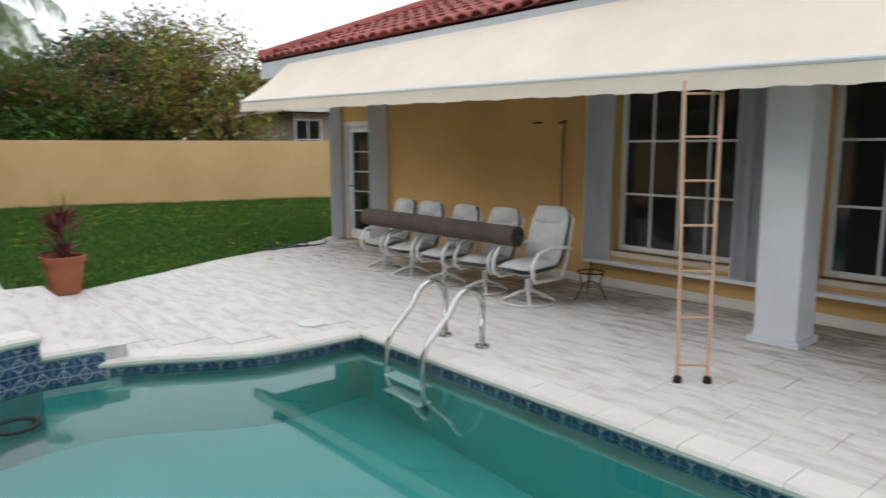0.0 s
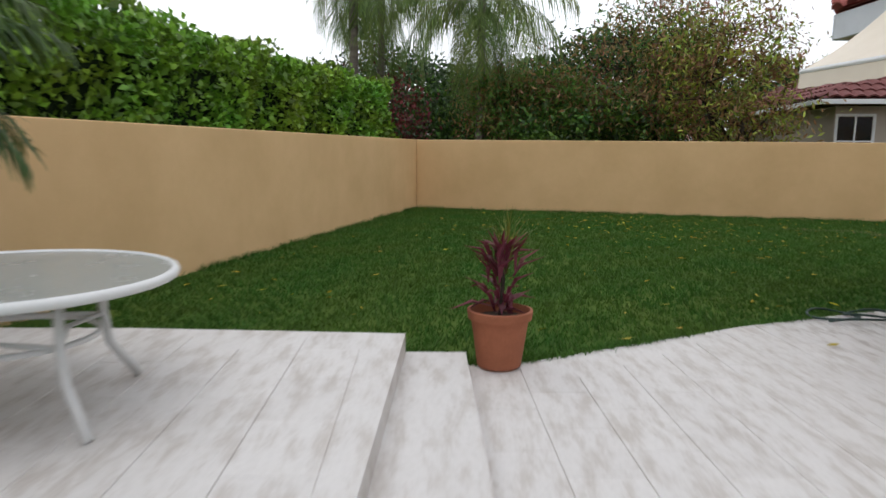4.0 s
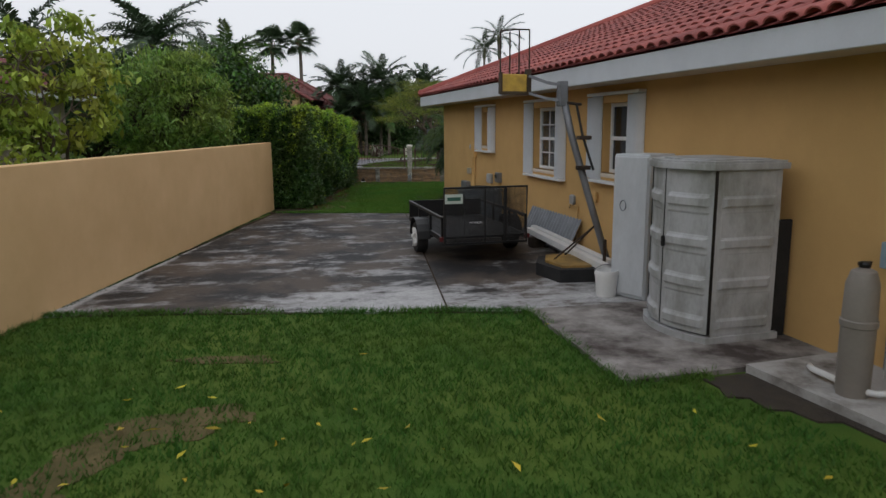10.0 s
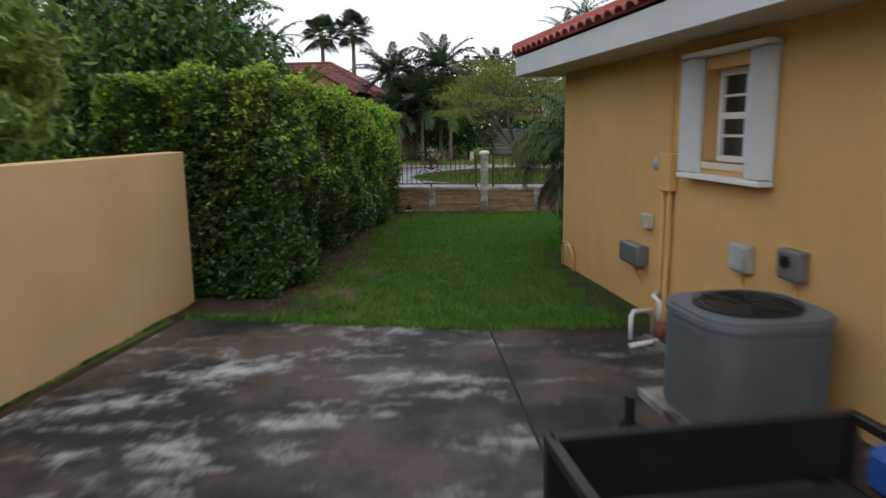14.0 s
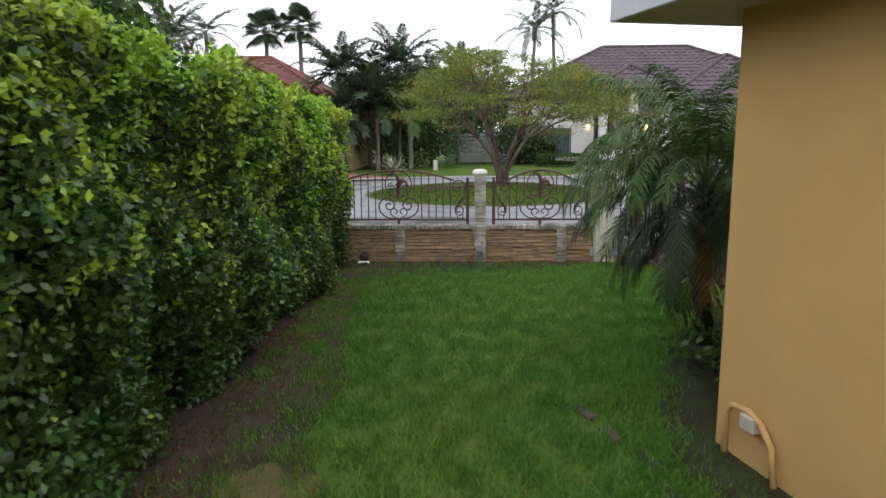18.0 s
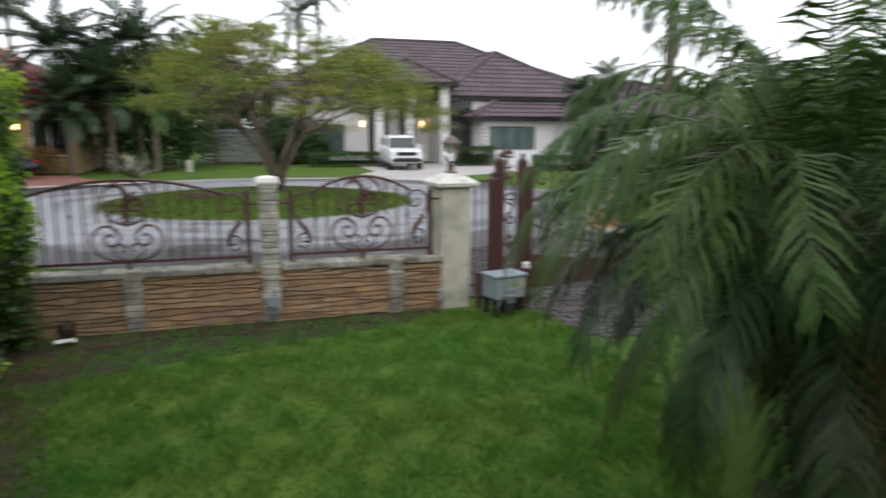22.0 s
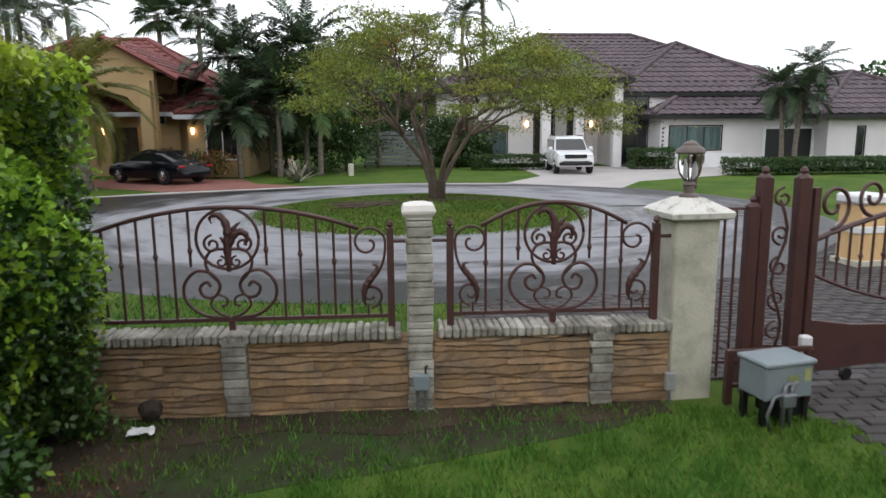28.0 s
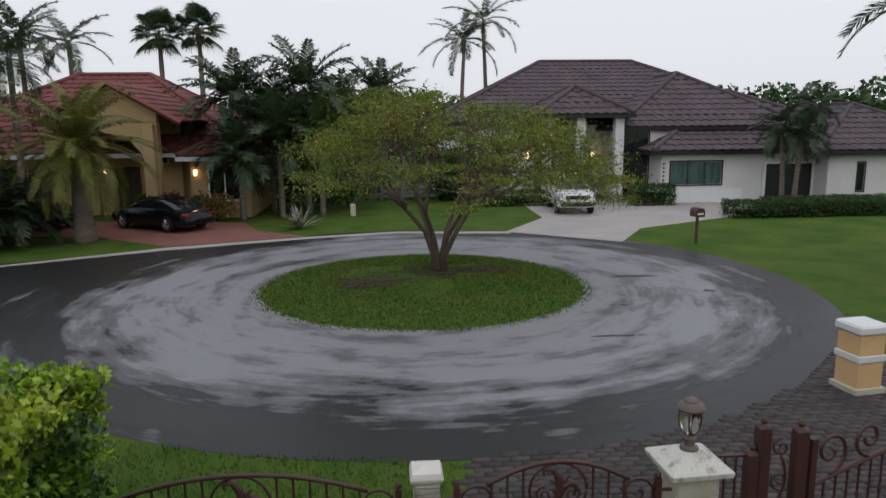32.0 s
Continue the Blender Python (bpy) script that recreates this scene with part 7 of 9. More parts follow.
part("tank", Shape().lathe([(0.17, 0), (0.18, 0.05), (0.185, 0.62), (0.20, 0.63), (0.20, 0.68), (0.185, 0.69), (0.175, 1.0), (0.13, 1.11), (0.05, 1.14)], 26), mat("taupe_plastic", (0.23, 0.205, 0.18), 0.5, 0.08, 3, 30, 0.05), fl, smooth=30)
part("valve", Shape().lathe([(0.06, 0), (0.07, 0.03), (0.05, 0.05)], 12, pose(0, 0, 1.14)).box(-0.08, 0.08, -0.02, 0.02, 1.16, 1.19), M["black"], fl, "black top valve")
pm = thing("pool_pump", "black pool pump with white plastic pipes on its pad", "pump", hpose(-0.42, -17.42, 0.08))
part("motor", Shape().lathe([(0.07, 0), (0.09, 0.02), (0.09, 0.30), (0.06, 0.33)], 16, pose(0.02, -0.20, 0.20, 90, 0, 0)), M["black"], pm, smooth=30)
part("strainer", Shape().lathe([(0.09, 0), (0.09, 0.22), (0.11, 0.23), (0.10, 0.28), (0.03, 0.29)], 16, pose(0.02, 0.02, 0.05)), mat("pump_amber", (0.25, 0.17, 0.06), 0.4, 0.1, 3, 20, 0), pm, smooth=30)
part("foot", bx(-0.1, 0.14, -0.5, 0.12, 0.0, 0.1, bev=0.01), M["black"], pm)
for pts in ([(0.02, 0.02, 0.30), (0.02, 0.02, 0.52), (0.02, 0.10, 0.56), (0.02, 0.36, 0.56), (0.02, 0.42, 0.52), (0.02, 0.42, 0.1)],
            [(-0.28, 0.95, 0.05), (-0.34, 0.85, 0.06), (-0.34, 0.30, 0.06), (-0.28, 0.22, 0.06), (0.1, 0.16, 0.06), (0.14, 0.0, 0.06), (0.14, -0.3, 0.06)],
            [(0.02, -0.02, 0.2), (-0.15, -0.06, 0.2), (-0.2, -0.06, 0.16), (-0.2, -0.06, 0.0)]):
    part("pipe", Shape().tube(pts, 0.028, 9), M["plastic_white"], pm, "white plastic pipe", smooth=True)
bxm = thing("timer_box", "blue-grey pool timer box on the wall", "electric box", HM)
part("case", bx(-0.10, -0.002, -16.75, -16.52, 1.02, 1.26, bev=0.01), mat("blue_grey_box", (0.22, 0.30, 0.36), 0.5, 0.08, 3, 30, 0), bxm)
part("knob", bx(-0.12, -0.10, -16.66, -16.61, 1.1, 1.16, bev=0.005), M["black"], bxm)
part("conduit", Shape().tube([(-0.03, -16.63, 1.02), (-0.03, -16.63, 0.05)], 0.012, 6), M["galv"], bxm)
# open trailer with a mesh tailgate
tl = thing("trailer", "black open utility trailer with a raised mesh tailgate", "trailer", hpose(-1.88, -9.0, 0))
X0, X1, Y0, Y1 = -0.75, 0.75, -1.33, 1.45
for s_ in (X0, X1):
    part("side_rail", bx(s_ - 0.025, s_ + 0.025, Y0, Y1, 0.75, 0.80, bev=0.004), M["black"], tl)
    part("lower_rail", bx(s_ - 0.025, s_ + 0.025, Y0, Y1, 0.38, 0.46, bev=0.004), M["black"], tl)
    for y_ in (Y0, -0.45, 0.5, Y1 - 0.05):
        part("stake", bx(s_ - 0.02, s_ + 0.02, y_, y_ + 0.05, 0.46, 0.75), M["black"], tl)
part("front_rail", bx(X0, X1, Y1 - 0.05, Y1, 0.75, 0.80), M["black"], tl)
part("front_panel", bx(X0, X1, Y1 - 0.03, Y1 - 0.01, 0.46, 0.75), M["black"], tl)
for i in range(8):
    part("deck_board", bx(X0 + 0.03 + 0.18 * i, X0 + 0.205 + 0.18 * i, Y0 + 0.02, Y1 - 0.06, 0.42, 0.455), M["rubber"], tl)
gt = part("tailgate", Shape().tube([(X0 + 0.02, -1.40, 0.34), (X0 + 0.02, -1.40, 1.29), (X1 - 0.02, -1.40, 1.29), (X1 - 0.02, -1.40, 0.34), (X0 + 0.02, -1.40, 0.34)], 0.028, 4, square=True), M["black"], tl, "hinged mesh tailgate")
for i in range(1, 4):
    part("gate_bar", bx(X0 + 0.375 * i - 0.015, X0 + 0.35 * i + 0.015, -1.415, -1.385, 0.36, 1.27), M["black"], gt)
mesh_s = Shape()
for i in range(58):
    z = 0.37 + 0.0155 * i
    mesh_s.box(X0 + 0.04, X1 - 0.04, -1.402, -1.398, z, z + 0.0062)
for i in range(63):
    x = X0 + 0.05 + 0.0222 * i
    mesh_s.box(x, x + 0.006, -1.403, -1.397, 0.36, 1.27)
part("gate_mesh", mesh_s, M["black"], gt, "expanded steel mesh", kind="stuff")
M["plate"] = mat("plate_white", (0.50, 0.56, 0.50), 0.5, 0.05, 4, 40, 0)
pl = part("number_plate", bx(X0 + 0.02, X0 + 0.33, -1.432, -1.424, 1.03, 1.19), M["plate"], tl, "pale number plate")
part("plate_bar", bx(X0 + 0.06, X0 + 0.29, -1.437, -1.433, 1.08, 1.14), mat("plate_green", (0.03, 0.10, 0.07), 0.6, 0.1, 3, 20, 0), pl)
for s_ in (-1, 1):
    wheel(tl, s_ * 0.88, -0.12, 0.29, 0.19, M["plastic_white"])
    fe = []
    for k in range(9):
        a = math.pi * k / 8
        fe.append([(s_ * 0.88 + q, -0.12 + 0.37 * math.cos(a), 0.30 + 0.36 * math.sin(a)) for q in (-0.12, 0.12)])
    part("mudguard", Shape().sheet(fe), M["black"], tl)
    part("tail_light", bx(s_ * 0.76 - 0.05, s_ * 0.76 + 0.05, -1.36, -1.31, 0.38, 0.46, bev=0.01), mat("old_red_lens", (0.10, 0.012, 0.012), 0.4, 0.1, 3, 20, 0), tl, "red tail light")
part("axle", Shape().tube([(-0.85, -0.12, 0.29), (0.85, -0.12, 0.29)], 0.025, 8), M["black"], tl)
part("drawbar", Shape().tube([(X0, Y1, 0.40), (0, Y1 + 0.9, 0.40), (X1, Y1, 0.40)], 0.03, 4, square=True), M["black"], tl)
part("jack", Shape().tube([(0, Y1 + 0.8, 0.0), (0, Y1 + 0.8, 0.6)], 0.03, 8), M["black"], tl)
part("reflector", Shape().lathe([(0.13, 0), (0.13, 0.01), (0.02, 0.012)], 18, pose(0.3, 0.2, 0.458)), M["plastic_white"], tl, "white plate lying in the bed")
# basketball hoop
hp_ = thing("basketball_hoop", "portable basketball hoop with yellow backboard and bent grey pole", "basketball hoop", HM)
part("base", Shape().prism([(-1.30, -12.20), (-0.70, -12.30), (-0.28, -11.95), (-0.30, -11.25), (-0.72, -10.98), (-1.18, -11.06), (-1.42, -11.55)], -0.004, 0.19), M["rubber"], hp_, "black base tank")
part("base_lid", Shape().prism([(-1.20, -12.08), (-0.76, -12.14), (-0.52, -11.70), (-0.74, -11.12), (-1.10, -11.16), (-1.28, -11.58)], 0.19, 0.225), mat("ochre_plastic", (0.30, 0.18, 0.045), 0.6, 0.2, 3, 30, 0.1, col2=(0.10, 0.07, 0.03), mix=0.56), hp_, "ochre lid of the base")
part("pole", Shape().tube([(-0.28, -11.75, 0.12), (-0.56, -11.60, 1.15), (-0.84, -11.45, 2.2), (-0.99, -11.38, 2.92)], 0.055, 10), M["galv"], hp_, "leaning grey steel pole", smooth=True)
for q in ((-0.80, -11.25), (-1.12, -11.55)):
    part("strut", Shape().tube([(-0.45, -11.66, 0.78), (q[0], q[1], 0.22)], 0.014, 6), M["bark_dark"], hp_)
part("stake", bx(-0.62, -0.58, -12.25, -12.21, 0.0, 0.62), M["bark_dark"], hp_, "rusty upright bar")
for z_, e_ in ((2.92, 3.06), (2.68, 2.80)):
    part("arm", Shape().tube([(-0.97, -11.39, z_), (-1.20, -11.33, z_ + 0.04), (-1.47, -11.26, e_)], 0.03, 4, square=True), M["galv"], hp_)
part("bracket", bx(-1.03, -0.90, -11.46, -11.30, 2.60, 2.98, bev=0.01), M["galv"], hp_, "grey pivot bracket")
part("lift_rod", Shape().tube([(-0.80, -11.55, 2.62), (-0.72, -11.62, 2.15), (-0.55, -11.68, 1.62)], 0.02, 7), M["black"], hp_)
part("lift_link", Shape().tube([(-0.94, -11.42, 2.66), (-0.72, -11.56, 2.62)], 0.025, 6), M["bark_dark"], hp_)
for z_ in (2.12, 1.66):
    part("rod_clamp", bx(-0.80, -0.60, -11.70, -11.56, z_ - 0.03, z_ + 0.03, bev=0.01), M["bark_dark"], hp_)
bdm = pose(-1.68, -11.22, 2.95, 0, 0, -76)
bd = part("backboard", bx(-0.02, 0.02, -0.26, 0.24, -0.13, 0.14, bev=0.01), mat("board_yellow", (0.55, 0.36, 0.06), 0.5, 0.1, 6, 30, 0.05, col2=(0.36, 0.23, 0.05)), hp_, "broken yellow remnant of the backboard", m=bdm)
BB_ = mat("board_brown", (0.055, 0.038, 0.022), 0.5, 0.1, 3, 20, 0)
for a in ((-0.26, 0.26, -0.17, -0.12), (0.20, 0.28, -0.16, 0.22), (-0.28, -0.25, -0.16, 0.16)):
    part("border", bx(-0.035, 0.035, a[0], a[1], a[2], a[3]), BB_, bd)
part("rim_bracket", Shape().tube([(-0.03, -0.10, 0.0), (-0.14, -0.12, 0.03), (-0.16, -0.20, 0.02)], 0.02, 6), mat("rusty_red", (0.20, 0.06, 0.035), 0.7, 0.2, 6, 30, 0.1), bd, "rusty rim bracket")
for y_ in (-0.27, -0.10, 0.07, 0.26):
    part("top_rod", Shape().tube([(0.0, y_, 0.1), (0.0, y_, 0.76 + 0.05 * (y_ > 0))], 0.013, 5), M["bark_dark"], bd)
part("top_rod", Shape().tube([(0.0, -0.27, 0.76), (0.0, 0.0, 0.80), (0.0, 0.26, 0.81)], 0.013, 5), M["bark_dark"], bd)
# boards on the ground along the wall
for k, (dx, z_) in enumerate(((-0.24, 0.268), (-0.44, 0.266))):
    whole("gutter_length", Shape().prism([(-0.07, 0), (0.07, 0), (0.08, 0.06), (0.05, 0.1), (-0.07, 0.1)], 0, 3.8, hpose(dx, -8.45 - 0.25 * k, z_ - 0.06, -4, 90, 0)), M["plastic_white"], "long white metal gutter length lying by the wall", "gutter", group="gutter lengths by the wall")
for a_, b_ in ((-9.3, -9.1), (-11.0, -10.85)):
    whole("timber_block", bx(-0.62, -0.14, a_, b_, -0.004, 0.195, bev=0.01), M["bark_dark"], "dark timber block under the gutter lengths", "block", HM, group="blocks under the gutters")
cg = Shape()
cg.sheet([[(-0.34 + 0.28 * k, -7.9 - 0.028 * i, 0.02 + 0.62 * k + 0.018 * math.sin(i * 1.3)) for i in range(86)] for k in (0, 1)])
whole("corrugated_sheet", cg, M["galv"], "grey corrugated sheet leaning on the wall", "sheet", HM)
whole("blue_bag", Shape().box(-0.50, -0.28, -7.2, -6.95, -0.004, 0.30, bev=0.06), mat("blue_plastic", (0.02, 0.09, 0.35), 0.5, 0.1, 3, 20, 0.1), "blue plastic bag by the wall", "bag", HM)
# air conditioner
ac = thing("air_conditioner", "dark grey air conditioner condenser with a round fan grille", "air conditioner", hpose(-0.62, -5.9, -0.004) @ Matrix.Diagonal((1.2, 1.2, 1.0, 1.0)))
AC_M = mat("ac_grey", (0.125, 0.150, 0.170), 0.5, 0.1, 3, 30, 0.05)


def round_square(r, c, n=7):
    """A square of half width r with corners of radius c."""
    out = []
    for k, (sx, sy) in enumerate(((1, 1), (-1, 1), (-1, -1), (1, -1))):
        for i in range(n + 1):
            a = radians(90 * k + 90 * i / n)
            out.append((sx * (r - c) + c * math.cos(a), sy * (r - c) + c * math.sin(a)))
    return out


part("pad", bx(-0.46, 0.46, -0.46, 0.46, 0, 0.06), M["concrete_light"], ac)
part("body", Shape().prism(round_square(0.385, 0.22), 0.06, 0.80), AC_M, ac, smooth=40)
edge_ = round_square(0.39, 0.225, 12)
for i, ((a, b), (c, d)) in enumerate(zip(edge_, edge_[1:] + edge_[:1])):
    L_ = math.hypot(c - a, d - b)
    for k in range(max(1, int(L_ / 0.035))):
        s_ = (k + 0.5) / max(1, int(L_ / 0.035))
        part("fin", bx(-0.007, 0.007, -0.008, 0.008, 0.10, 0.74), AC_M, ac, m=pose(a + (c - a) * s_, b + (d - b) * s_, 0, 0, 0, math.degrees(math.atan2(d - b, c - a))))
part("top", Shape().prism(round_square(0.41, 0.24), 0.80, 0.84).prism(round_square(0.39, 0.23), 0.84, 0.865), AC_M, ac, smooth=40)
part("fan_well", Shape().lathe([(0.31, 0.868), (0.29, 0.872), (0.02, 0.874)], 24), M["black"], ac)
for r_ in (0.07, 0.12, 0.17, 0.22, 0.27, 0.31):
    part("grille_ring", Shape().tube([(r_ * math.cos(2 * math.pi * i / 24), r_ * math.sin(2 * math.pi * i / 24), 0.885) for i in range(25)], 0.005, 4), M["black"], ac)
for i in range(6):
    part("grille_spoke", Shape().tube([(0.03, 0, 0.888), (0.31, 0, 0.885)], 0.005, 4), M["black"], ac, m=pose(0, 0, 0, 0, 0, 60 * i))
# boxes and conduits on the wall
def wall_box(name, y0, y1, z0, z1, d, material, label):
    t = thing(name, label, "electric box", HM)
    part("case", bx(-d, -0.002, y0, y1, z0, z1, bev=0.012), M[material], t)
    part("cover", bx(-d - 0.012, -d, y0 + 0.02, y1 - 0.02, z0 + 0.03, z1 - 0.02), M[material], t)
    part("conduit", Shape().tube([(-0.03, (y0 + y1) / 2, z0), (-0.03, (y0 + y1) / 2, z0 - 0.12), (-0.03, (y0 + y1) / 2 - 0.15, z0 - 0.2)], 0.011, 6), M["stucco"], t)
    return t


wall_box("meter_box", -5.03, -4.77, 0.88, 1.12, 0.09, "shed", "grey electric box beside the conduit")
mb2 = wall_box("meter_box", -5.72, -5.46, 0.95, 1.19, 0.10, "galv", "grey disconnect box with a black dial")
part("dial", Shape().lathe([(0.05, 0), (0.05, 0.02)], 14, pose(-0.115, -5.59, 1.10, 0, -90, 0)), M["black"], mb2)
wall_box("junction_box", -3.02, -2.5, 0.54, 0.78, 0.13, "galv", "blue-grey junction box low on the wall")
ct = thing("conduit_run", "ochre-painted conduits and box on the wall", "conduit", HM)
part("box", bx(-0.10, -0.002, -3.62, -3.36, 1.46, 1.86, bev=0.01), M["stucco"], ct)
part("meter", Shape().lathe([(0.07, 0), (0.07, 0.06), (0.03, 0.08)], 14, pose(-0.02, -3.26, 1.74, 0, -90, 0)), M["shed"], ct, "round grey meter")
for y_ in (-3.42, -3.55):
    part("pipe", Shape().tube([(-0.05, y_, 1.46), (-0.05, y_, 0.0)], 0.03, 7), M["stucco"], ct)
part("pipe", Shape().tube([(-0.04, -3.5, 1.86), (-0.04, -3.5, 2.99)], 0.012, 6), M["stucco"], ct)
part("small_box", bx(-0.09, -0.002, -3.12, -2.95, 1.0, 1.16, bev=0.01), M["pillar"], ct)
for z_, y_, n_ in ((0.95, -9.82, "outlet_box"), (1.09, -10.72, "dryer_vent")):
    whole(n_, bx(-0.07, -0.002, y_ - 0.08, y_ + 0.08, z_ - 0.08, z_ + 0.10, bev=0.02), M["shed" if n_[0] == "o" else "stucco"], "small weatherproof box on the ochre wall", "electric box", HM)
tp = thing("hose_tap", "wall tap on a painted pipe", "tap", HM)
part("pipe", Shape().tube([(-0.03, -9.75, 0.85), (-0.03, -10.05, 0.85), (-0.03, -10.05, 0.25)], 0.014, 6), M["stucco"], tp)
part("valve", Shape().tube([(-0.03, -9.75, 0.85), (-0.03, -9.70, 0.80)], 0.018, 6), M["chrome"], tp)
# water pump and white pipes beside the conduits
wpm = thing("well_pump", "rusty water pump with white plastic pipes", "pump", hpose(-0.35, -4.05, -0.02))
part("body", Shape().lathe([(0.07, 0), (0.09, 0.05), (0.09, 0.22), (0.05, 0.25)], 14, pose(0, 0, 0.14, 90, 0, 0)), mat("rust", (0.16, 0.05, 0.03), 0.8, 0.2, 6, 30, 0.2), wpm, smooth=30)
part("motor", Shape().lathe([(0.08, 0), (0.09, 0.03), (0.09, 0.28), (0.05, 0.3)], 14, pose(0, -0.25, 0.14, 90, 0, 0)), M["black"], wpm, smooth=30)
part("base", bx(-0.12, 0.12, -0.6, 0.1, 0, 0.06), M["concrete_light"], wpm)
for pts in ([(0, 0.02, 0.2), (0, 0.02, 0.42), (-0.02, 0.12, 0.45), (0.12, 0.3, 0.45), (0.14, 0.3, 0.05)], [(-0.26, 0.1, 0.0), (-0.26, 0.1, 0.26), (-0.22, 0.13, 0.3), (0.0, 0.18, 0.3), (0.02, 0.18, 0.05)],
            [(-0.4, -0.2, 0.05), (-0.1, -0.1, 0.05), (0.2, -0.05, 0.05)]):
    part("pipe", Shape().tube(pts, 0.026, 8), M["plastic_white"], wpm, "white plastic pipe", smooth=True)
# bent pipes at the front corner
bp2 = thing("condensate_pipe", "ochre-painted bent pipe at the house corner", "pipe", HM)
part("pipe", Shape().tube([(-0.06, -0.18, 0.02), (-0.06, -0.18, 0.30), (-0.06, -0.24, 0.38), (-0.06, -0.40, 0.40), (-0.06, -0.52, 0.36), (-0.05, -0.62, 0.24), (-0.05, -0.66, 0.0)], 0.022, 8), M["stucco"], bp2, smooth=True)
part("box", bx(-0.10, -0.03, -0.50, -0.36, 0.28, 0.38, bev=0.01), M["pillar"], bp2)
M["moss"] = mat("mossy_soil", (0.042, 0.060, 0.022), 0.95, 0.35, 2.5, 40, 0.5, col2=(0.040, 0.032, 0.024), spec=0.1, depth=0.02)
# soil strip and broken edging along the wall
outline("soil_strip", [(-0.60, -3.55), (0.0, -3.55), (0.0, 0.05), (1.6, 0.1), (1.6, 2.2), (0.75, 1.75), (0.25, 1.35), (0.0, 0.75), (-0.25, 0.25), (-0.55, -0.3)], -0.2, -0.004, M["moss"], "damp mossy soil along the house wall", HM)
rk = np.random.default_rng(5)
for i in range(9):
    y_ = 0.7 - 0.42 * i
    whole("edging_stone", bx(-0.05, 0.05, -0.13, 0.13, -0.02, 0.02, bev=0.015), M["concrete_strip"], "broken concrete edging stone in the grass", "stone", hpose(-0.64 + rk.normal() * 0.05, y_, -0.01, rk.uniform(-15, 15)), group="edging stones")
M["mud"] = mat("wet_mud", (0.028, 0.021, 0.017), 0.7, 0.35, 6, 60, 0.8, col2=(0.055, 0.045, 0.032), spec=0.3, depth=0.03)
whole("soil_patch", Shape().prism([(-1.62, -16.19), (-1.10, -16.19), (-1.02, -16.9), (-0.95, -17.6), (-1.08, -17.7), (-1.12, -17.3), (-1.30, -17.25), (-1.36, -17.0), (-1.52, -16.95), (-1.50, -16.7), (-1.68, -16.62), (-1.60, -16.42)], -0.2, 0.0), M["mud"], "bare muddy patch beside the pump pad", "soil", HM, kind="structure")

# ---- street fence: stone-faced wall with brown wrought iron, big pillar, gate ----
FY = 34.72
sf = thing("garden_fence", "stone-faced low wall carrying brown wrought-iron panels", "fence")
part("wall_core", bx(-1.2, 5.15, FY - 0.07, FY + 0.09, -0.1, 0.54), M["stone"], sf)
rf_ = np.random.default_rng(9)


def stone_row(x0, x1):
    """Long thin layers of split stone between two posts, their beds wavy and their faces uneven."""
    ph = rf_.uniform(0, 6)
    bed = lambda k, x: 0.009 * math.sin(x * 5.1 + ph + k * 1.7) + 0.006 * math.sin(x * 13 + k * 2.9)
    z, k = -0.03, 0
    while z < 0.53:
        h = min(rf_.uniform(0.032, 0.07), 0.545 - z)
        x = x0
        while x < x1 - 0.02:
            w = rf_.uniform(0.25, 0.95)
            w = x1 - x if x1 - x - w < 0.12 else w
            d = rf_.uniform(0.0, 0.03)
            n = max(3, int(w / 0.055))
            rows = [[], [], [], []]
            for i in range(n + 1):
                q = x + w * i / n
                lo, hi = z + (bed(k, q) if k else 0), min(z + h + bed(k + 1, q), 0.545)
                e = 0.012 if i in (0, n) else 0.0
                t = d + rf_.uniform(0, 0.018) - e
                rows[0].append((q, FY - 0.071, lo))
                rows[1].append((q, FY - 0.084 - t, lo + 0.009))
                rows[2].append((q, FY - 0.082 - d * 0.7 - rf_.uniform(0, 0.014) + e, hi - rf_.uniform(0.004, 0.012)))
                rows[3].append((q, FY - 0.071, hi))
            part("stone", Shape().sheet(rows), M["stone"], sf)
            x += w
        z += h
        k += 1


for a, b in ((0.35, 1.77), (1.95, 3.11), (3.31, 4.49), (4.66, 5.10)):
    stone_row(a, b)


def stone_post(x, w, h, cap=False):
    """A post of rough grey courses."""
    p = part("post", bx(x - w / 2 + 0.01, x + w / 2 - 0.01, FY - 0.10, FY + 0.10, -0.1, h - 0.02), M["stone_grey"], sf, "rough grey stone post")
    z = -0.05
    while z < h - 0.01:
        t = min(rf_.uniform(0.045, 0.075), h - z)
        o = rf_.uniform(-0.008, 0.008)
        part("course", bx(x - w / 2 - 0.004 + o, x + w / 2 + 0.004 + o, FY - 0.125 - abs(o), FY + 0.125, z + 0.004, z + t, bev=0.007), M["stone_grey"], p, m=pose(rf_.uniform(-0.006, 0.006), rf_.uniform(-0.006, 0.006), 0))
        z += t
    if cap:
        part("cap", Shape().lathe([(w * 0.75, h), (w * 0.95, h + 0.03), (w * 0.98, h + 0.05), (w * 0.85, h + 0.09), (w * 0.3, h + 0.11)], 4, Matrix.Translation((x, FY, 0)) @ pose(0, 0, 0, 0, 0, 45) @ Matrix.Translation((0, 0, 0))), M["coping"], p, "pale moulded cap")
    return p


stone_post(1.86, 0.17, 0.62)
stone_post(4.575, 0.16, 0.62)
stone_post(3.21, 0.18, 1.44, True)
# row of coping bricks on edge
x = 0.3
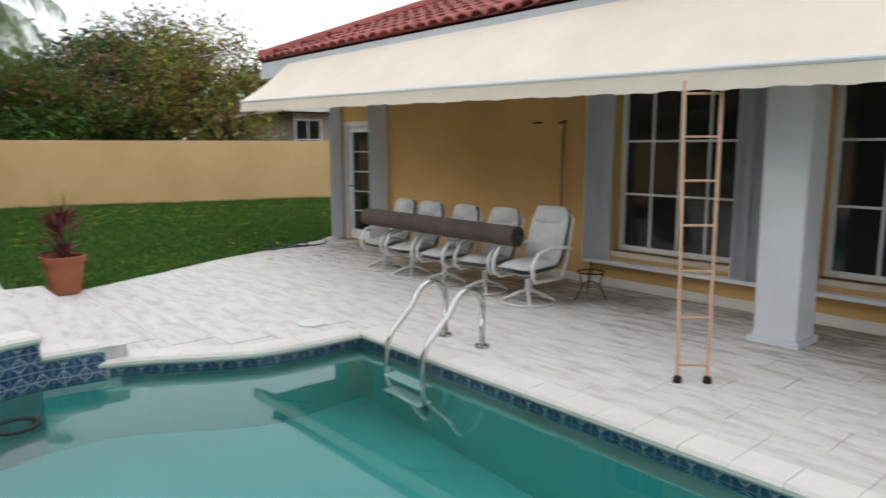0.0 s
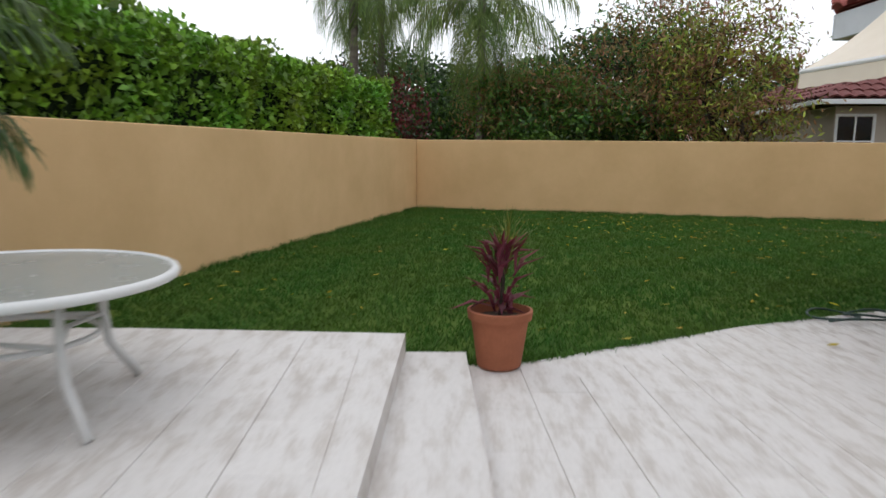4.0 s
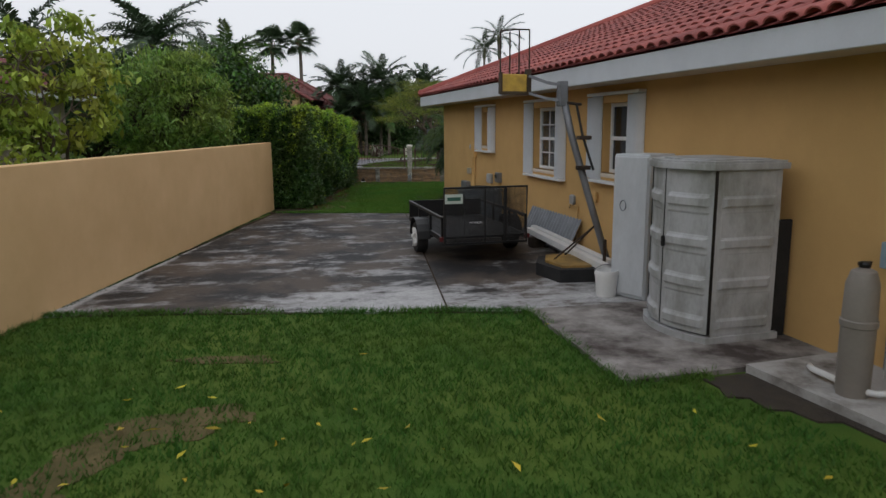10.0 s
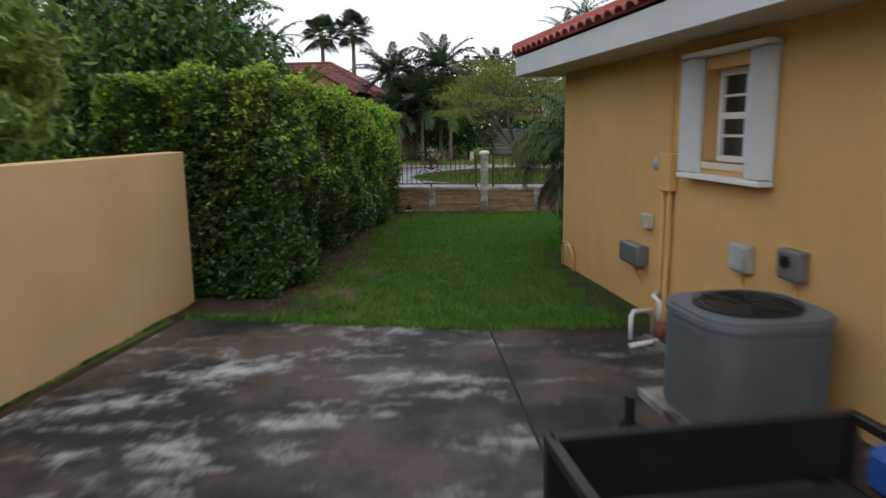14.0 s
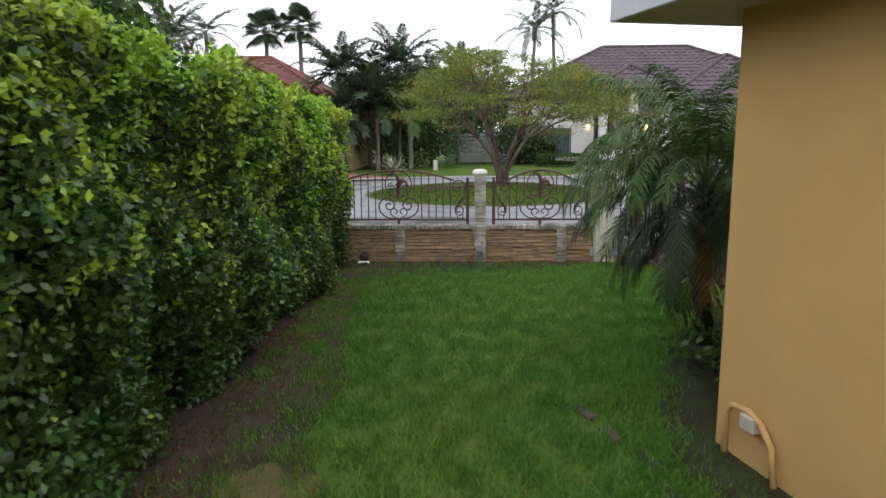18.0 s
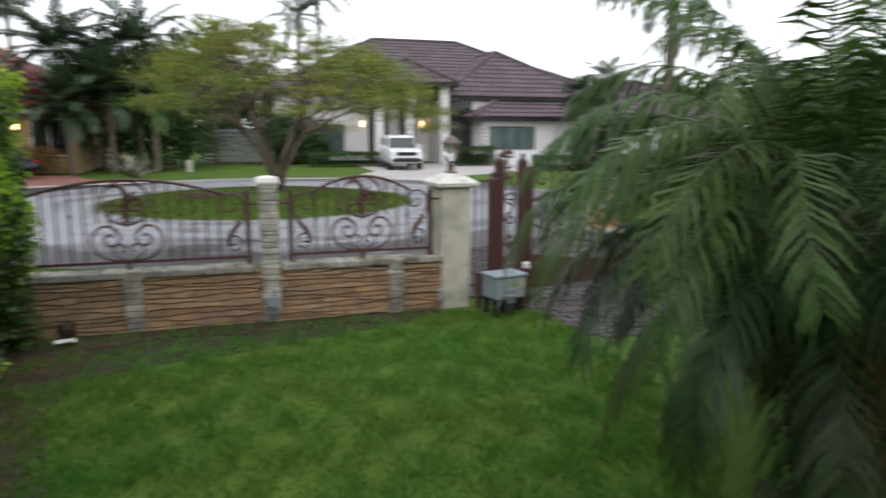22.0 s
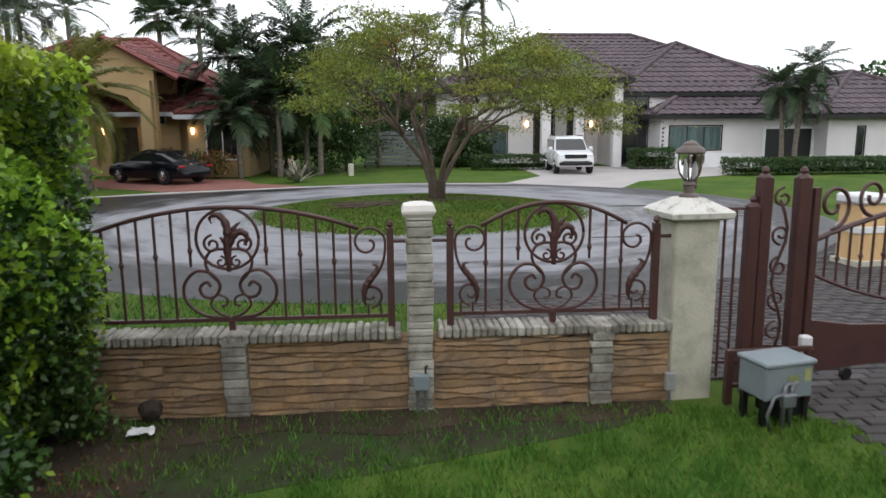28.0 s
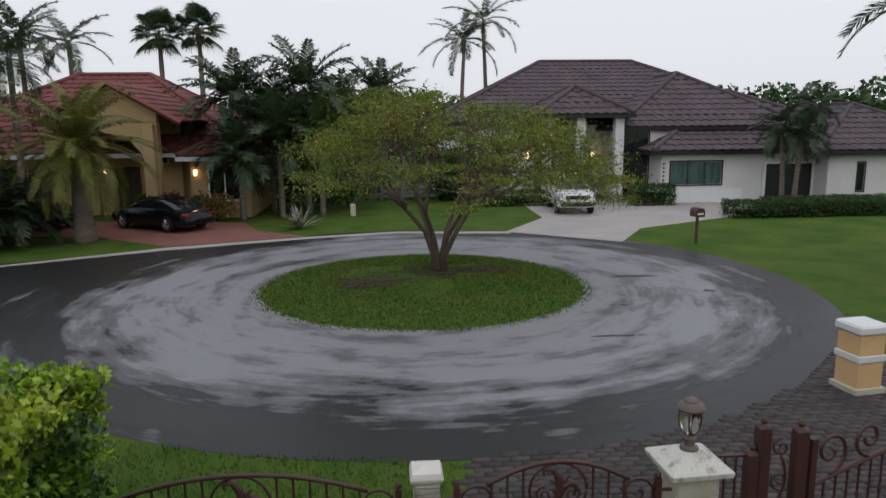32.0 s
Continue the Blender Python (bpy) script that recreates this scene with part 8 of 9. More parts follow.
while x < 5.08:
    w = rf_.uniform(0.045, 0.07)
    if not 3.08 < x + w / 2 < 3.33:
        part("coping_brick", bx(x, x + w - 0.006, FY - 0.13 - rf_.uniform(0, 0.01), FY + 0.13, 0.545, 0.62 + rf_.uniform(-0.008, 0.008), bev=0.012), M["stone_grey"], sf)
    x += w


def spiral(cx, cz, r0, r1, a0, a1, n=26, y=0.0):
    """Points of a scroll in the fence's plane, angles in degrees."""
    out = []
    for i in range(n + 1):
        s = i / n
        a = radians(a0 + (a1 - a0) * s)
        r = r0 + (r1 - r0) * s ** 0.8
        out.append((cx + r * math.cos(a), y, cz + r * math.sin(a)))
    return out


def bow(pts, n=6):
    """A smooth line through points (x, z) of the fence's plane."""
    q = [pts[0]] + list(pts) + [pts[-1]]
    out = []
    for a, b, c, d in zip(q, q[1:], q[2:], q[3:]):
        for i in range(n):
            t = i / n
            out.append(tuple(0.5 * (2 * b[k] + (c[k] - a[k]) * t + (2 * a[k] - 5 * b[k] + 4 * c[k] - d[k]) * t * t + (3 * b[k] - a[k] - 3 * c[k] + d[k]) * t ** 3) for k in (0, 1)))
    out.append(pts[-1])
    return [(x, 0.0, z) for x, z in out]


def scroll(parent, pts, r=0.011):
    return part("scroll", Shape().tube(pts, r, 6), M["iron"], parent, smooth=True)


def plume(parent, pts, r):
    """A forged leaf: a thick ridged blade that tapers and curls along a line."""
    line = bow(pts, 4)
    m_ = len(line) - 1
    s = Shape().tube(line, [max(0.005, r * math.sin(math.pi * min(1, 0.18 + 0.8 * k / m_)) * (1 + 0.16 * math.sin(k * 2.1))) for k in range(m_ + 1)], 6)
    return part("leaf", s, M["iron"], parent, "forged acanthus leaf", smooth=True)


def iron_panel(x0, x1, cx, left_end, right_end):
    """An arched panel of bars with a heart of scrolls under its crest."""
    p = thing("wrought_iron_fence", "brown wrought-iron fence panel with scrolls and forged leaves", "fence", pose(0, FY, 0), "wrought-iron panels")
    reach = min(cx - x0, x1 - cx) - 0.23

    def top(x):
        return 1.53 - 0.17 * min(1.4, abs(x - cx) / reach) ** 2

    part("bottom_rail", Shape().tube([(x0, 0, 0.70), (x1, 0, 0.70)], 0.02, 4, square=True), M["iron"], p)
    a, b = (x0 + 0.23 if left_end else x0), (x1 - 0.23 if right_end else x1)
    part("top_rail", Shape().tube([(a + (b - a) * i / 20, 0, top(a + (b - a) * i / 20)) for i in range(21)], 0.017, 6), M["iron"], p, smooth=True)
    for ex, on in ((x0, left_end), (x1, right_end)):
        if on:
            s_ = 1 if ex == x0 else -1
            part("post", Shape().tube([(ex, 0, 0.615), (ex, 0, 1.36)], 0.036, 4, square=True).lathe([(0.01, 0), (0.028, 0.02), (0.02, 0.045), (0.004, 0.06)], 8, pose(ex, 0, 1.36)), M["iron"], p)
            curl = [(ex + s_ * 0.165 - s_ * r * math.cos(a), 1.25 + r * math.sin(a)) for r, a in [(0.02 + 0.108 * (i / 14) ** 0.8, radians(60 - 410 * i / 14)) for i in range(15)]]
            scroll(p, bow(curl + [(ex + s_ * 0.045, 1.15), (ex + s_ * 0.075, 1.06), (ex + s_ * 0.105, 1.01)], 3))
            plume(p, [(ex + s_ * q, z) for q, z in ((0.095, 1.06), (0.125, 1.01), (0.165, 0.96), (0.195, 0.90), (0.20, 0.82), (0.185, 0.77))], 0.03)
            plume(p, [(ex + s_ * q, z) for q, z in ((0.13, 1.0), (0.10, 1.04), (0.105, 1.08), (0.135, 1.085))], 0.016)
            scroll(p, spiral(ex + s_ * 0.15, 0.86, 0.10, 0.025, -90, -90 - s_ * 420))
            part("link", Shape().tube([(ex, 0, 1.26), (ex - s_ * 0.13, 0, 1.26)], 0.014, 6), M["iron"], p)
            for q in (0.08, 0.17):
                part("baluster", Shape().tube([(ex + s_ * q, 0, 0.71), (ex + s_ * q, 0, 0.79)], 0.009, 5), M["iron"], p)
    x = cx
    k = 0
    for sgn in (-1, 1):
        x = cx + sgn * 0.27
        k = 0
        while (x < b - 0.02) if sgn > 0 else (x > a + 0.02):
            low = 0.71 if abs(x - cx) > 0.36 else (1.10 if abs(x - cx) < 0.30 else 0.71)
            bar = part("baluster", Shape().tube([(x, 0, low), (x, 0, top(x))], 0.0105, 6), M["iron"], p)
            if k % 2 == 0:
                zc = top(x) - 0.30
                part("collar", Shape().lathe([(0.012, -0.025), (0.02, 0), (0.012, 0.025)], 8, pose(x, 0, zc)), M["iron"], bar, "forged collar")
            k += 1
            x += sgn * 0.122
    # crest: a ring over a lyre of curled bars with a small heart at its foot
    scroll(p, spiral(cx, 1.30, 0.222, 0.222, 0, 360, 32), 0.012)
    for s_ in (-1, 1):
        scroll(p, spiral(cx + s_ * 0.11, 1.26, 0.07, 0.018, 90, 90 - s_ * 480))
        scroll(p, bow([(cx, 0.712), (cx + s_ * 0.19, 0.735), (cx + s_ * 0.315, 0.84), (cx + s_ * 0.325, 0.97), (cx + s_ * 0.235, 1.065), (cx + s_ * 0.125, 1.045), (cx + s_ * 0.072, 0.955), (cx + s_ * 0.115, 0.875),
                       (cx + s_ * 0.19, 0.88), (cx + s_ * 0.215, 0.945), (cx + s_ * 0.165, 0.985), (cx + s_ * 0.135, 0.95)]), 0.013)
        scroll(p, bow([(cx + s_ * 0.085, 0.99), (cx + s_ * 0.145, 1.06), (cx + s_ * 0.165, 1.14), (cx + s_ * 0.12, 1.215), (cx + s_ * 0.03, 1.225), (cx, 1.20)]), 0.012)
        scroll(p, bow([(cx, 0.715), (cx + s_ * 0.09, 0.75), (cx + s_ * 0.145, 0.82), (cx + s_ * 0.10, 0.885), (cx + s_ * 0.035, 0.865), (cx + s_ * 0.03, 0.815), (cx + s_ * 0.07, 0.805)]), 0.010)
        scroll(p, spiral(cx + s_ * 0.055, 1.13, 0.045, 0.014, 90, 90 + s_ * 400), 0.009)
    plume(p, [(cx, 1.06), (cx, 1.14), (cx - 0.005, 1.24), (cx + 0.005, 1.33), (cx - 0.01, 1.42), (cx - 0.06, 1.475), (cx - 0.115, 1.455), (cx - 0.105, 1.41)], 0.032)
    plume(p, [(cx, 1.20), (cx + 0.025, 1.28), (cx + 0.07, 1.345), (cx + 0.125, 1.34), (cx + 0.14, 1.285), (cx + 0.11, 1.255)], 0.028)
    plume(p, [(cx, 1.24), (cx + 0.03, 1.33), (cx + 0.06, 1.39), (cx + 0.10, 1.42)], 0.02)
    plume(p, [(cx, 1.22), (cx - 0.03, 1.29), (cx - 0.055, 1.31)], 0.016)
    part("foot", Shape().tube([(cx, 0, 0.61), (cx, 0, 0.70)], 0.03, 4, square=True), M["iron"], p)
    return p


iron_panel(0.35, 3.00, 1.83, False, True)
iron_panel(3.44, 5.00, 4.22, True, True)
# large stucco pillar with a lantern
bp = thing("gate_pillar", "square cream stucco gate pillar with a flaking white cap", "pillar", pose(5.28, 34.82, 0, 0, 0, 4))
part("shaft", bx(-0.175, 0.175, -0.175, 0.175, -0.1, 1.38, bev=0.012), M["pillar"], bp)
part("cap", Shape().lathe([(0.26, 1.38), (0.345, 1.40), (0.355, 1.44), (0.32, 1.46), (0.17, 1.52), (0.12, 1.54)], 4, pose(0, 0, 0, 0, 0, 45)), mat("flaking_white", (0.62, 0.60, 0.55), 0.8, 0.15, 7, 60, 0.3, col2=(0.33, 0.30, 0.25), mix=0.58, sharp=0.06), bp, "flaking white pyramid cap")
M["lantern"] = mat("weathered_brown", (0.16, 0.125, 0.11), 0.6, 0.2, 6, 60, 0.15)
ln = thing("pillar_lantern", "brown lantern with clear glass globe on the gate pillar", "lantern", pose(5.28, 34.82, 1.535))
part("base", Shape().lathe([(0.075, 0), (0.07, 0.025), (0.04, 0.04), (0.04, 0.09), (0.055, 0.10), (0.03, 0.13)], 14), M["lantern"], ln, smooth=40)
part("globe", Shape().lathe([(0.035, 0.13), (0.075, 0.18), (0.092, 0.26), (0.088, 0.33)], 16, cap=False), glass_mat("lantern_glass", (0.85, 0.85, 0.83), 0.08), ln, "clear glass globe", smooth=True)
for i in range(6):
    a = i * math.pi / 3
    part("rib", Shape().tube([(r * math.cos(a), r * math.sin(a), z) for r, z in ((0.037, 0.13), (0.078, 0.18), (0.095, 0.26), (0.091, 0.33))], 0.006, 5), M["iron"], ln)
part("cap", Shape().lathe([(0.10, 0.33), (0.108, 0.345), (0.095, 0.375), (0.06, 0.395), (0.055, 0.41), (0.03, 0.425), (0.005, 0.435)], 14), M["lantern"], ln, "domed cap with finial", smooth=40)
for dx in (-0.025, 0.025):
    part("bulb", Shape().lathe([(0.01, 0.15), (0.016, 0.19), (0.012, 0.25), (0.003, 0.28)], 8, pose(dx, 0, 0)), M["plastic_white"], ln)
# fixed bars, gate posts and the gate leaf
gp = thing("garden_gate", "brown steel gate posts with a scrolled inset", "gate", pose(5.50, 34.86, 0))
for x_ in (0.10, 0.19):
    part("baluster", Shape().tube([(x_, 0, 0.08), (x_, 0, 1.44)], 0.011, 6), M["iron"], gp)
part("rail", Shape().tube([(0.0, 0, 1.44), (0.30, 0, 1.44)], 0.014, 4, square=True), M["iron"], gp)
part("rail", Shape().tube([(0.0, 0, 0.2), (0.30, 0, 0.2)], 0.014, 4, square=True), M["iron"], gp)
for x_, h_ in ((0.32, 1.46), (0.40, 1.68), (0.66, 1.68)):
    y_ = -0.08 if x_ > 0.6 else 0.0
    part("post", bx(x_ - 0.05, x_ + 0.05, y_ - 0.05, y_ + 0.05, 0.0, h_, bev=0.006), M["iron"], gp)
    part("finial", Shape().lathe([(0.055, h_), (0.04, h_ + 0.02), (0.02, h_ + 0.03), (0.03, h_ + 0.05), (0.02, h_ + 0.075), (0.004, h_ + 0.085)], 10, pose(x_, y_, 0)), M["iron"], gp)
for k, (cz, s_) in enumerate(((1.52, 1), (1.24, -1), (0.98, 1), (0.72, -1), (0.46, 1))):
    part("scroll", Shape().tube(spiral(0.53, cz, 0.085, 0.02, 90 * s_, 90 * s_ + s_ * 430, 26, -0.05), 0.011, 6), M["iron"], gp, smooth=True)
part("vine", Shape().tube([(0.53 + 0.05 * math.sin(k * 0.9), -0.05, 0.3 + 0.11 * k) for k in range(12)], 0.012, 6), M["iron"], gp, smooth=True)
part("rail", Shape().tube([(0.40, -0.02, 0.33), (0.66, -0.06, 0.33)], 0.02, 4, square=True), M["iron"], gp)
ST = thing("gate_track_guard", "low brown steel guard rail beside the gate motor", "rail", pose(5.52, 34.50, 0))
part("upright", bx(-0.025, 0.025, -0.025, 0.025, 0.0, 0.42), M["iron"], ST)
part("rail", Shape().tube([(0, 0, 0.40), (0.62, -0.02, 0.42)], 0.025, 4, square=True), M["iron"], ST)
part("rail", Shape().tube([(0, 0, 0.14), (0.3, 0, 0.14)], 0.02, 4, square=True), M["iron"], ST)
part("upright", bx(0.58, 0.63, -0.045, 0.005, 0.0, 0.42), M["iron"], ST)
gl = thing("gate_leaf", "brown wrought-iron driveway gate leaf with solid lower panel", "gate", pose(6.24, 34.78, 0.05, 0, 0, 14))
GLn = 3.3


def gtop(x):
    return 1.12 + 0.62 * (x / GLn) ** 0.8


part("stile", bx(0.0, 0.06, -0.03, 0.03, 0.05, 1.55), M["iron"], gl)
part("top_rail", Shape().tube([(GLn * i / 16, 0, gtop(GLn * i / 16)) for i in range(17)], 0.022, 6), M["iron"], gl)
part("lower_panel", Shape().prism([(0.06, 0.06), (GLn, 0.06), (GLn, 0.42), (1.2, 0.36), (0.5, 0.42), (0.06, 0.50)], -0.015, 0.015, pose(0, 0, 0, 90, 0, 0)), M["iron"], gl, "solid sheet-steel lower panel")
part("curved_rail", Shape().tube([(0.06 + 3.2 * i / 16, 0, 0.52 + 0.35 * (abs(i - 8) / 8) ** 2) for i in range(17)], 0.016, 6), M["iron"], gl)
for i in range(26):
    x_ = 0.18 + 0.122 * i
    zl = 0.52 + 0.35 * (abs((x_ - 0.06) / 3.2 * 16 - 8) / 8) ** 2
    br = part("baluster", Shape().tube([(x_, 0, zl), (x_, 0, gtop(x_))], 0.011, 6), M["iron"], gl)
    if i % 2:
        part("collar", Shape().lathe([(0.012, -0.02), (0.02, 0), (0.012, 0.02)], 8, pose(x_, 0, 0.98)), M["iron"], br, "forged collar")
for cx_, r_, d_ in ((0.22, 0.20, 1), (0.62, 0.16, -1), (1.0, 0.18, 1), (1.45, 0.16, -1)):
    part("scroll", Shape().tube(spiral(cx_, gtop(cx_) + r_ + 0.02, r_, 0.04, -90, -90 + d_ * 460, 30), 0.016, 6), M["iron"], gl, smooth=True)
for cx_, s_ in ((1.35, 1), (1.35, -1)):
    part("scroll", Shape().tube(spiral(cx_ + s_ * 0.15, 0.80, 0.17, 0.03, 90, 90 - s_ * 480, 30, -0.02), 0.013, 6), M["iron"], gl, smooth=True)
part("wheel", Shape().lathe([(0.05, -0.02), (0.05, 0.02)], 12, pose(0.5, 0, 0.0, 90, 0, 0)), M["black"], gl)
# gate motor box
mo = thing("gate_motor", "blue-grey steel gate motor box on a stand", "gate motor", pose(5.72, 34.22, -0.01, 0, 0, 12))
GM = mat("motor_grey", (0.24, 0.28, 0.30), 0.5, 0.08, 3, 30, 0.05)
part("case", bx(-0.20, 0.20, -0.14, 0.14, 0.20, 0.44, bev=0.012), GM, mo)
part("lid", bx(-0.215, 0.215, -0.155, 0.155, 0.44, 0.475, bev=0.01), GM, mo)
for x_, y_ in ((-0.17, -0.1), (0.17, -0.1), (-0.17, 0.1), (0.17, 0.1)):
    part("leg", bx(x_ - 0.02, x_ + 0.02, y_ - 0.02, y_ + 0.02, 0.0, 0.2), M["black"], mo)
part("gear_housing", bx(-0.05, 0.18, -0.10, 0.12, 0.05, 0.2), M["black"], mo)
part("sticker", bx(-0.02, 0.08, -0.1445, -0.1405, 0.32, 0.37), mat("sticker_olive", (0.25, 0.26, 0.12), 0.5, 0.1, 3, 20, 0), mo)
part("sticker", bx(0.12, 0.17, -0.1445, -0.1405, 0.32, 0.41), mat("sticker_yellow", (0.45, 0.45, 0.20), 0.5, 0.1, 3, 20, 0), mo)
for x_ in (-0.06, 0.0):
    part("conduit", Shape().tube([(x_, -0.16, 0.0), (x_, -0.16, 0.26), (x_ + 0.02, -0.15, 0.31), (x_ + 0.06, -0.15, 0.32)], 0.016, 7), M["galv"], mo, smooth=True)
part("switch_box", bx(-0.09, 0.02, -0.20, -0.145, 0.16, 0.26, bev=0.01), M["galv"], mo)
part("cable", Shape().tube([(-0.16, -0.16, 0.0), (-0.2, -0.17, 0.12), (-0.15, -0.17, 0.24), (-0.06, -0.17, 0.26)], 0.012, 6), M["galv"], mo, smooth=True)
part("sensor", bx(0.57, 0.65, 0.006, 0.08, 0.30, 0.50, bev=0.01), M["plastic_white"], ST, "white gate sensor box")
jb = thing("junction_box", "small green-grey electric box on the stone post", "electric box", pose(3.21, FY - 0.13, 0))
part("case", bx(-0.06, 0.06, -0.07, -0.002, 0.17, 0.29, bev=0.008), GM, jb)
for x_ in (-0.03, 0.03):
    part("conduit", Shape().tube([(x_, -0.03, 0.17), (x_, -0.03, -0.02)], 0.014, 6), M["galv"], jb)
part("hook", Shape().tube([(0.03, -0.03, 0.29), (0.03, -0.03, 0.34), (0.05, -0.03, 0.35)], 0.008, 5), M["black"], jb)
jb2 = thing("junction_box", "small grey electric box beside the gate pillar", "electric box", pose(5.09, FY - 0.14, 0))
part("case", bx(-0.04, 0.04, -0.05, -0.002, 0.10, 0.24, bev=0.008), M["shed"], jb2)
part("conduit", Shape().tube([(0, -0.03, 0.1), (0, -0.03, -0.02)], 0.012, 6), M["galv"], jb2)
rt_ = np.random.default_rng(77)
whole("plastic_litter", Shape().sheet([[(1.19 + 0.035 * i + rt_.normal() * 0.008, 34.23 + 0.03 * k + rt_.normal() * 0.008, 0.03 + 0.03 * rt_.uniform(0, 1)) for i in range(6)] for k in range(5)]), M["plastic_white"], "crumpled clear plastic wrapper in the grass", "litter")
whole("broken_pot", Shape().lathe([(0.03, 0.0), (0.06, 0.01), (0.085, 0.10), (0.072, 0.10), (0.05, 0.02)], 14, pose(1.27, 34.50, 0.05, 70, 0, 200)), M["bark_dark"], "small brown pot lying on its side by the fence", "pot")
outline("soil_fence", [(0.6, 34.64), (0.6, 34.3), (1.5, 34.12), (2.2, 34.33), (3.0, 34.18), (3.6, 34.36), (4.4, 34.28), (5.05, 34.38), (5.05, 34.64)], -0.2, -0.006, M["soil"], "thin dark soil along the foot of the fence")

# ---- pieces of floors and roofs ----
def poly_inside(pts, x, y):
    ins = False
    for (a, b), (c, d) in zip(pts, pts[1:] + pts[:1]):
        if (b > y) != (d > y) and x < (c - a) * (y - b) / (d - b) + a:
            ins = not ins
    return ins


def tile_floor(name, poly, x0, x1, y0, y1, tx, ty, z, material, m, gap=0.004, bond=0.5, thick=0.02):
    """Rectangular paving slabs wherever all four corners lie within the outline."""
    me = bx(gap / 2, tx - gap / 2, gap / 2, ty - gap / 2, 0, thick, bev=0.003).mesh(name, material)
    holder = thing(name + "_field", "pale stone paving slabs laid in running bond", "paving", m, kind="structure")
    j, y = 0, y0
    while y < y1:
        x = x0 - (tx * bond if j % 2 else 0)
        while x < x1:
            if all(poly_inside(poly, a, b) for a, b in ((x + 0.01, y + 0.01), (x + tx - 0.01, y + 0.01), (x + tx - 0.01, y + ty - 0.01), (x + 0.01, y + ty - 0.01), (x + tx / 2, y + ty / 2))):
                part(name, me, None, holder, m=Matrix.Translation((x, y, z - thick)))
            x += tx
        y += ty
        j += 1


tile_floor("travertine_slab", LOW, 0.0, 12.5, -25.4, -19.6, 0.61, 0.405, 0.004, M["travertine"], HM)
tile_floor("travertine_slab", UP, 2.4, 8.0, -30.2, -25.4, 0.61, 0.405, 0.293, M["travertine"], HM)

# rounded coping stones along the pool
EDGE_LOW = SHORE_LOW + [(6.35, -23.1), (14.5, -23.15)]
EDGE_UP = SHORE_UP


def along(pts, step):
    """Even steps along a line of points: place and heading."""
    seg = [math.hypot(c - a, d - b) for (a, b), (c, d) in zip(pts, pts[1:])]
    total = sum(seg)
    n = max(1, round(total / step))

    def at(q):
        for (a, b), (c, d), L in zip(pts, pts[1:], seg):
            if q <= L:
                return a + (c - a) * q / L, b + (d - b) * q / L
            q -= L
        return pts[-1]

    out = []
    for i in range(n):
        (a, b), (c, d) = at(total * i / n), at(total * (i + 1) / n)
        out.append(((a + c) / 2, (b + d) / 2, math.degrees(math.atan2(d - b, c - a)), math.hypot(c - a, d - b)))
    return out


cop = thing("pool_coping", "rounded pale coping stones along the pool edge", "coping", HM, kind="structure")
prof = [(-0.20, -0.03), (0.03, -0.045), (0.055, -0.02), (0.055, 0.005), (0.035, 0.028), (-0.20, 0.028)]


def coping_run(pts, z, step):
    """Coping stones fanned along a bent edge, joints open by a few millimetres. The water lies to the right of the line."""
    st = along(pts, step)
    ends = [(x - L / 2 * math.cos(radians(a)), y - L / 2 * math.sin(radians(a))) for x, y, a, L in st]
    x, y, a, L = st[-1]
    ends.append((x + L / 2 * math.cos(radians(a)), y + L / 2 * math.sin(radians(a))))
    heads = [st[0][2]] + [(p[2] + q[2]) / 2 for p, q in zip(st, st[1:])] + [st[-1][2]]
    for k in range(len(st)):
        c = Vector((st[k][0], st[k][1], z))
        rows = []
        for e in (k, k + 1):
            nrm = Vector((math.sin(radians(heads[e])), -math.cos(radians(heads[e])), 0))
            tan = Vector((math.cos(radians(heads[e])), math.sin(radians(heads[e])), 0)) * (0.002 if e == k else -0.002)
            base = Vector((ends[e][0], ends[e][1], z)) - c + tan
            rows.append([base + nrm * p + Vector((0, 0, q)) for p, q in prof])
        m_ = len(prof)
        f = [tuple(range(m_)), tuple(range(2 * m_ - 1, m_ - 1, -1))] + [(i, m_ + i, m_ + (i + 1) % m_, (i + 1) % m_) for i in range(m_)]
        part("coping_stone", Shape().add([tuple(v_) for v_ in rows[0] + rows[1]], f), M["coping"], cop, m=Matrix.Translation(c), smooth=30)


coping_run(SHORE_LOW[:-1] + [(6.25, -23.16)], 0.0, 0.2)
coping_run([(6.25, -23.1), (14.5, -23.15)], 0.0, 0.3)
coping_run(SHORE_UP, 0.285, 0.22)
coping_run([(5.6, -25.6), (5.63, -25.2)], 0.135, 0.2)

# blue pool tiles with a white star lattice
pm_ = bpy.data.materials.new("blue_star_tile")
pm_.use_nodes = True
nt = pm_.node_tree
N, Lk = nt.nodes, nt.links
bs = N["Principled BSDF"]
bs.inputs["Roughness"].default_value = 0.18
uvn = N.new("ShaderNodeUVMap")
sep = N.new("ShaderNodeSeparateXYZ")
Lk.new(uvn.outputs["UV"], sep.inputs["Vector"])


def node_math(op, a, b=None, c=None):
    q = N.new("ShaderNodeMath")
    q.operation = op
    for i, v_ in enumerate((a, b, c)):
        if v_ is None:
            continue
        if isinstance(v_, (int, float)):
            q.inputs[i].default_value = v_
        else:
            Lk.new(v_, q.inputs[i])
    return q.outputs[0]


ux = node_math("ABSOLUTE", node_math("SUBTRACT", sep.outputs["X"], 0.5))
uy = node_math("ABSOLUTE", node_math("SUBTRACT", sep.outputs["Y"], 0.5))
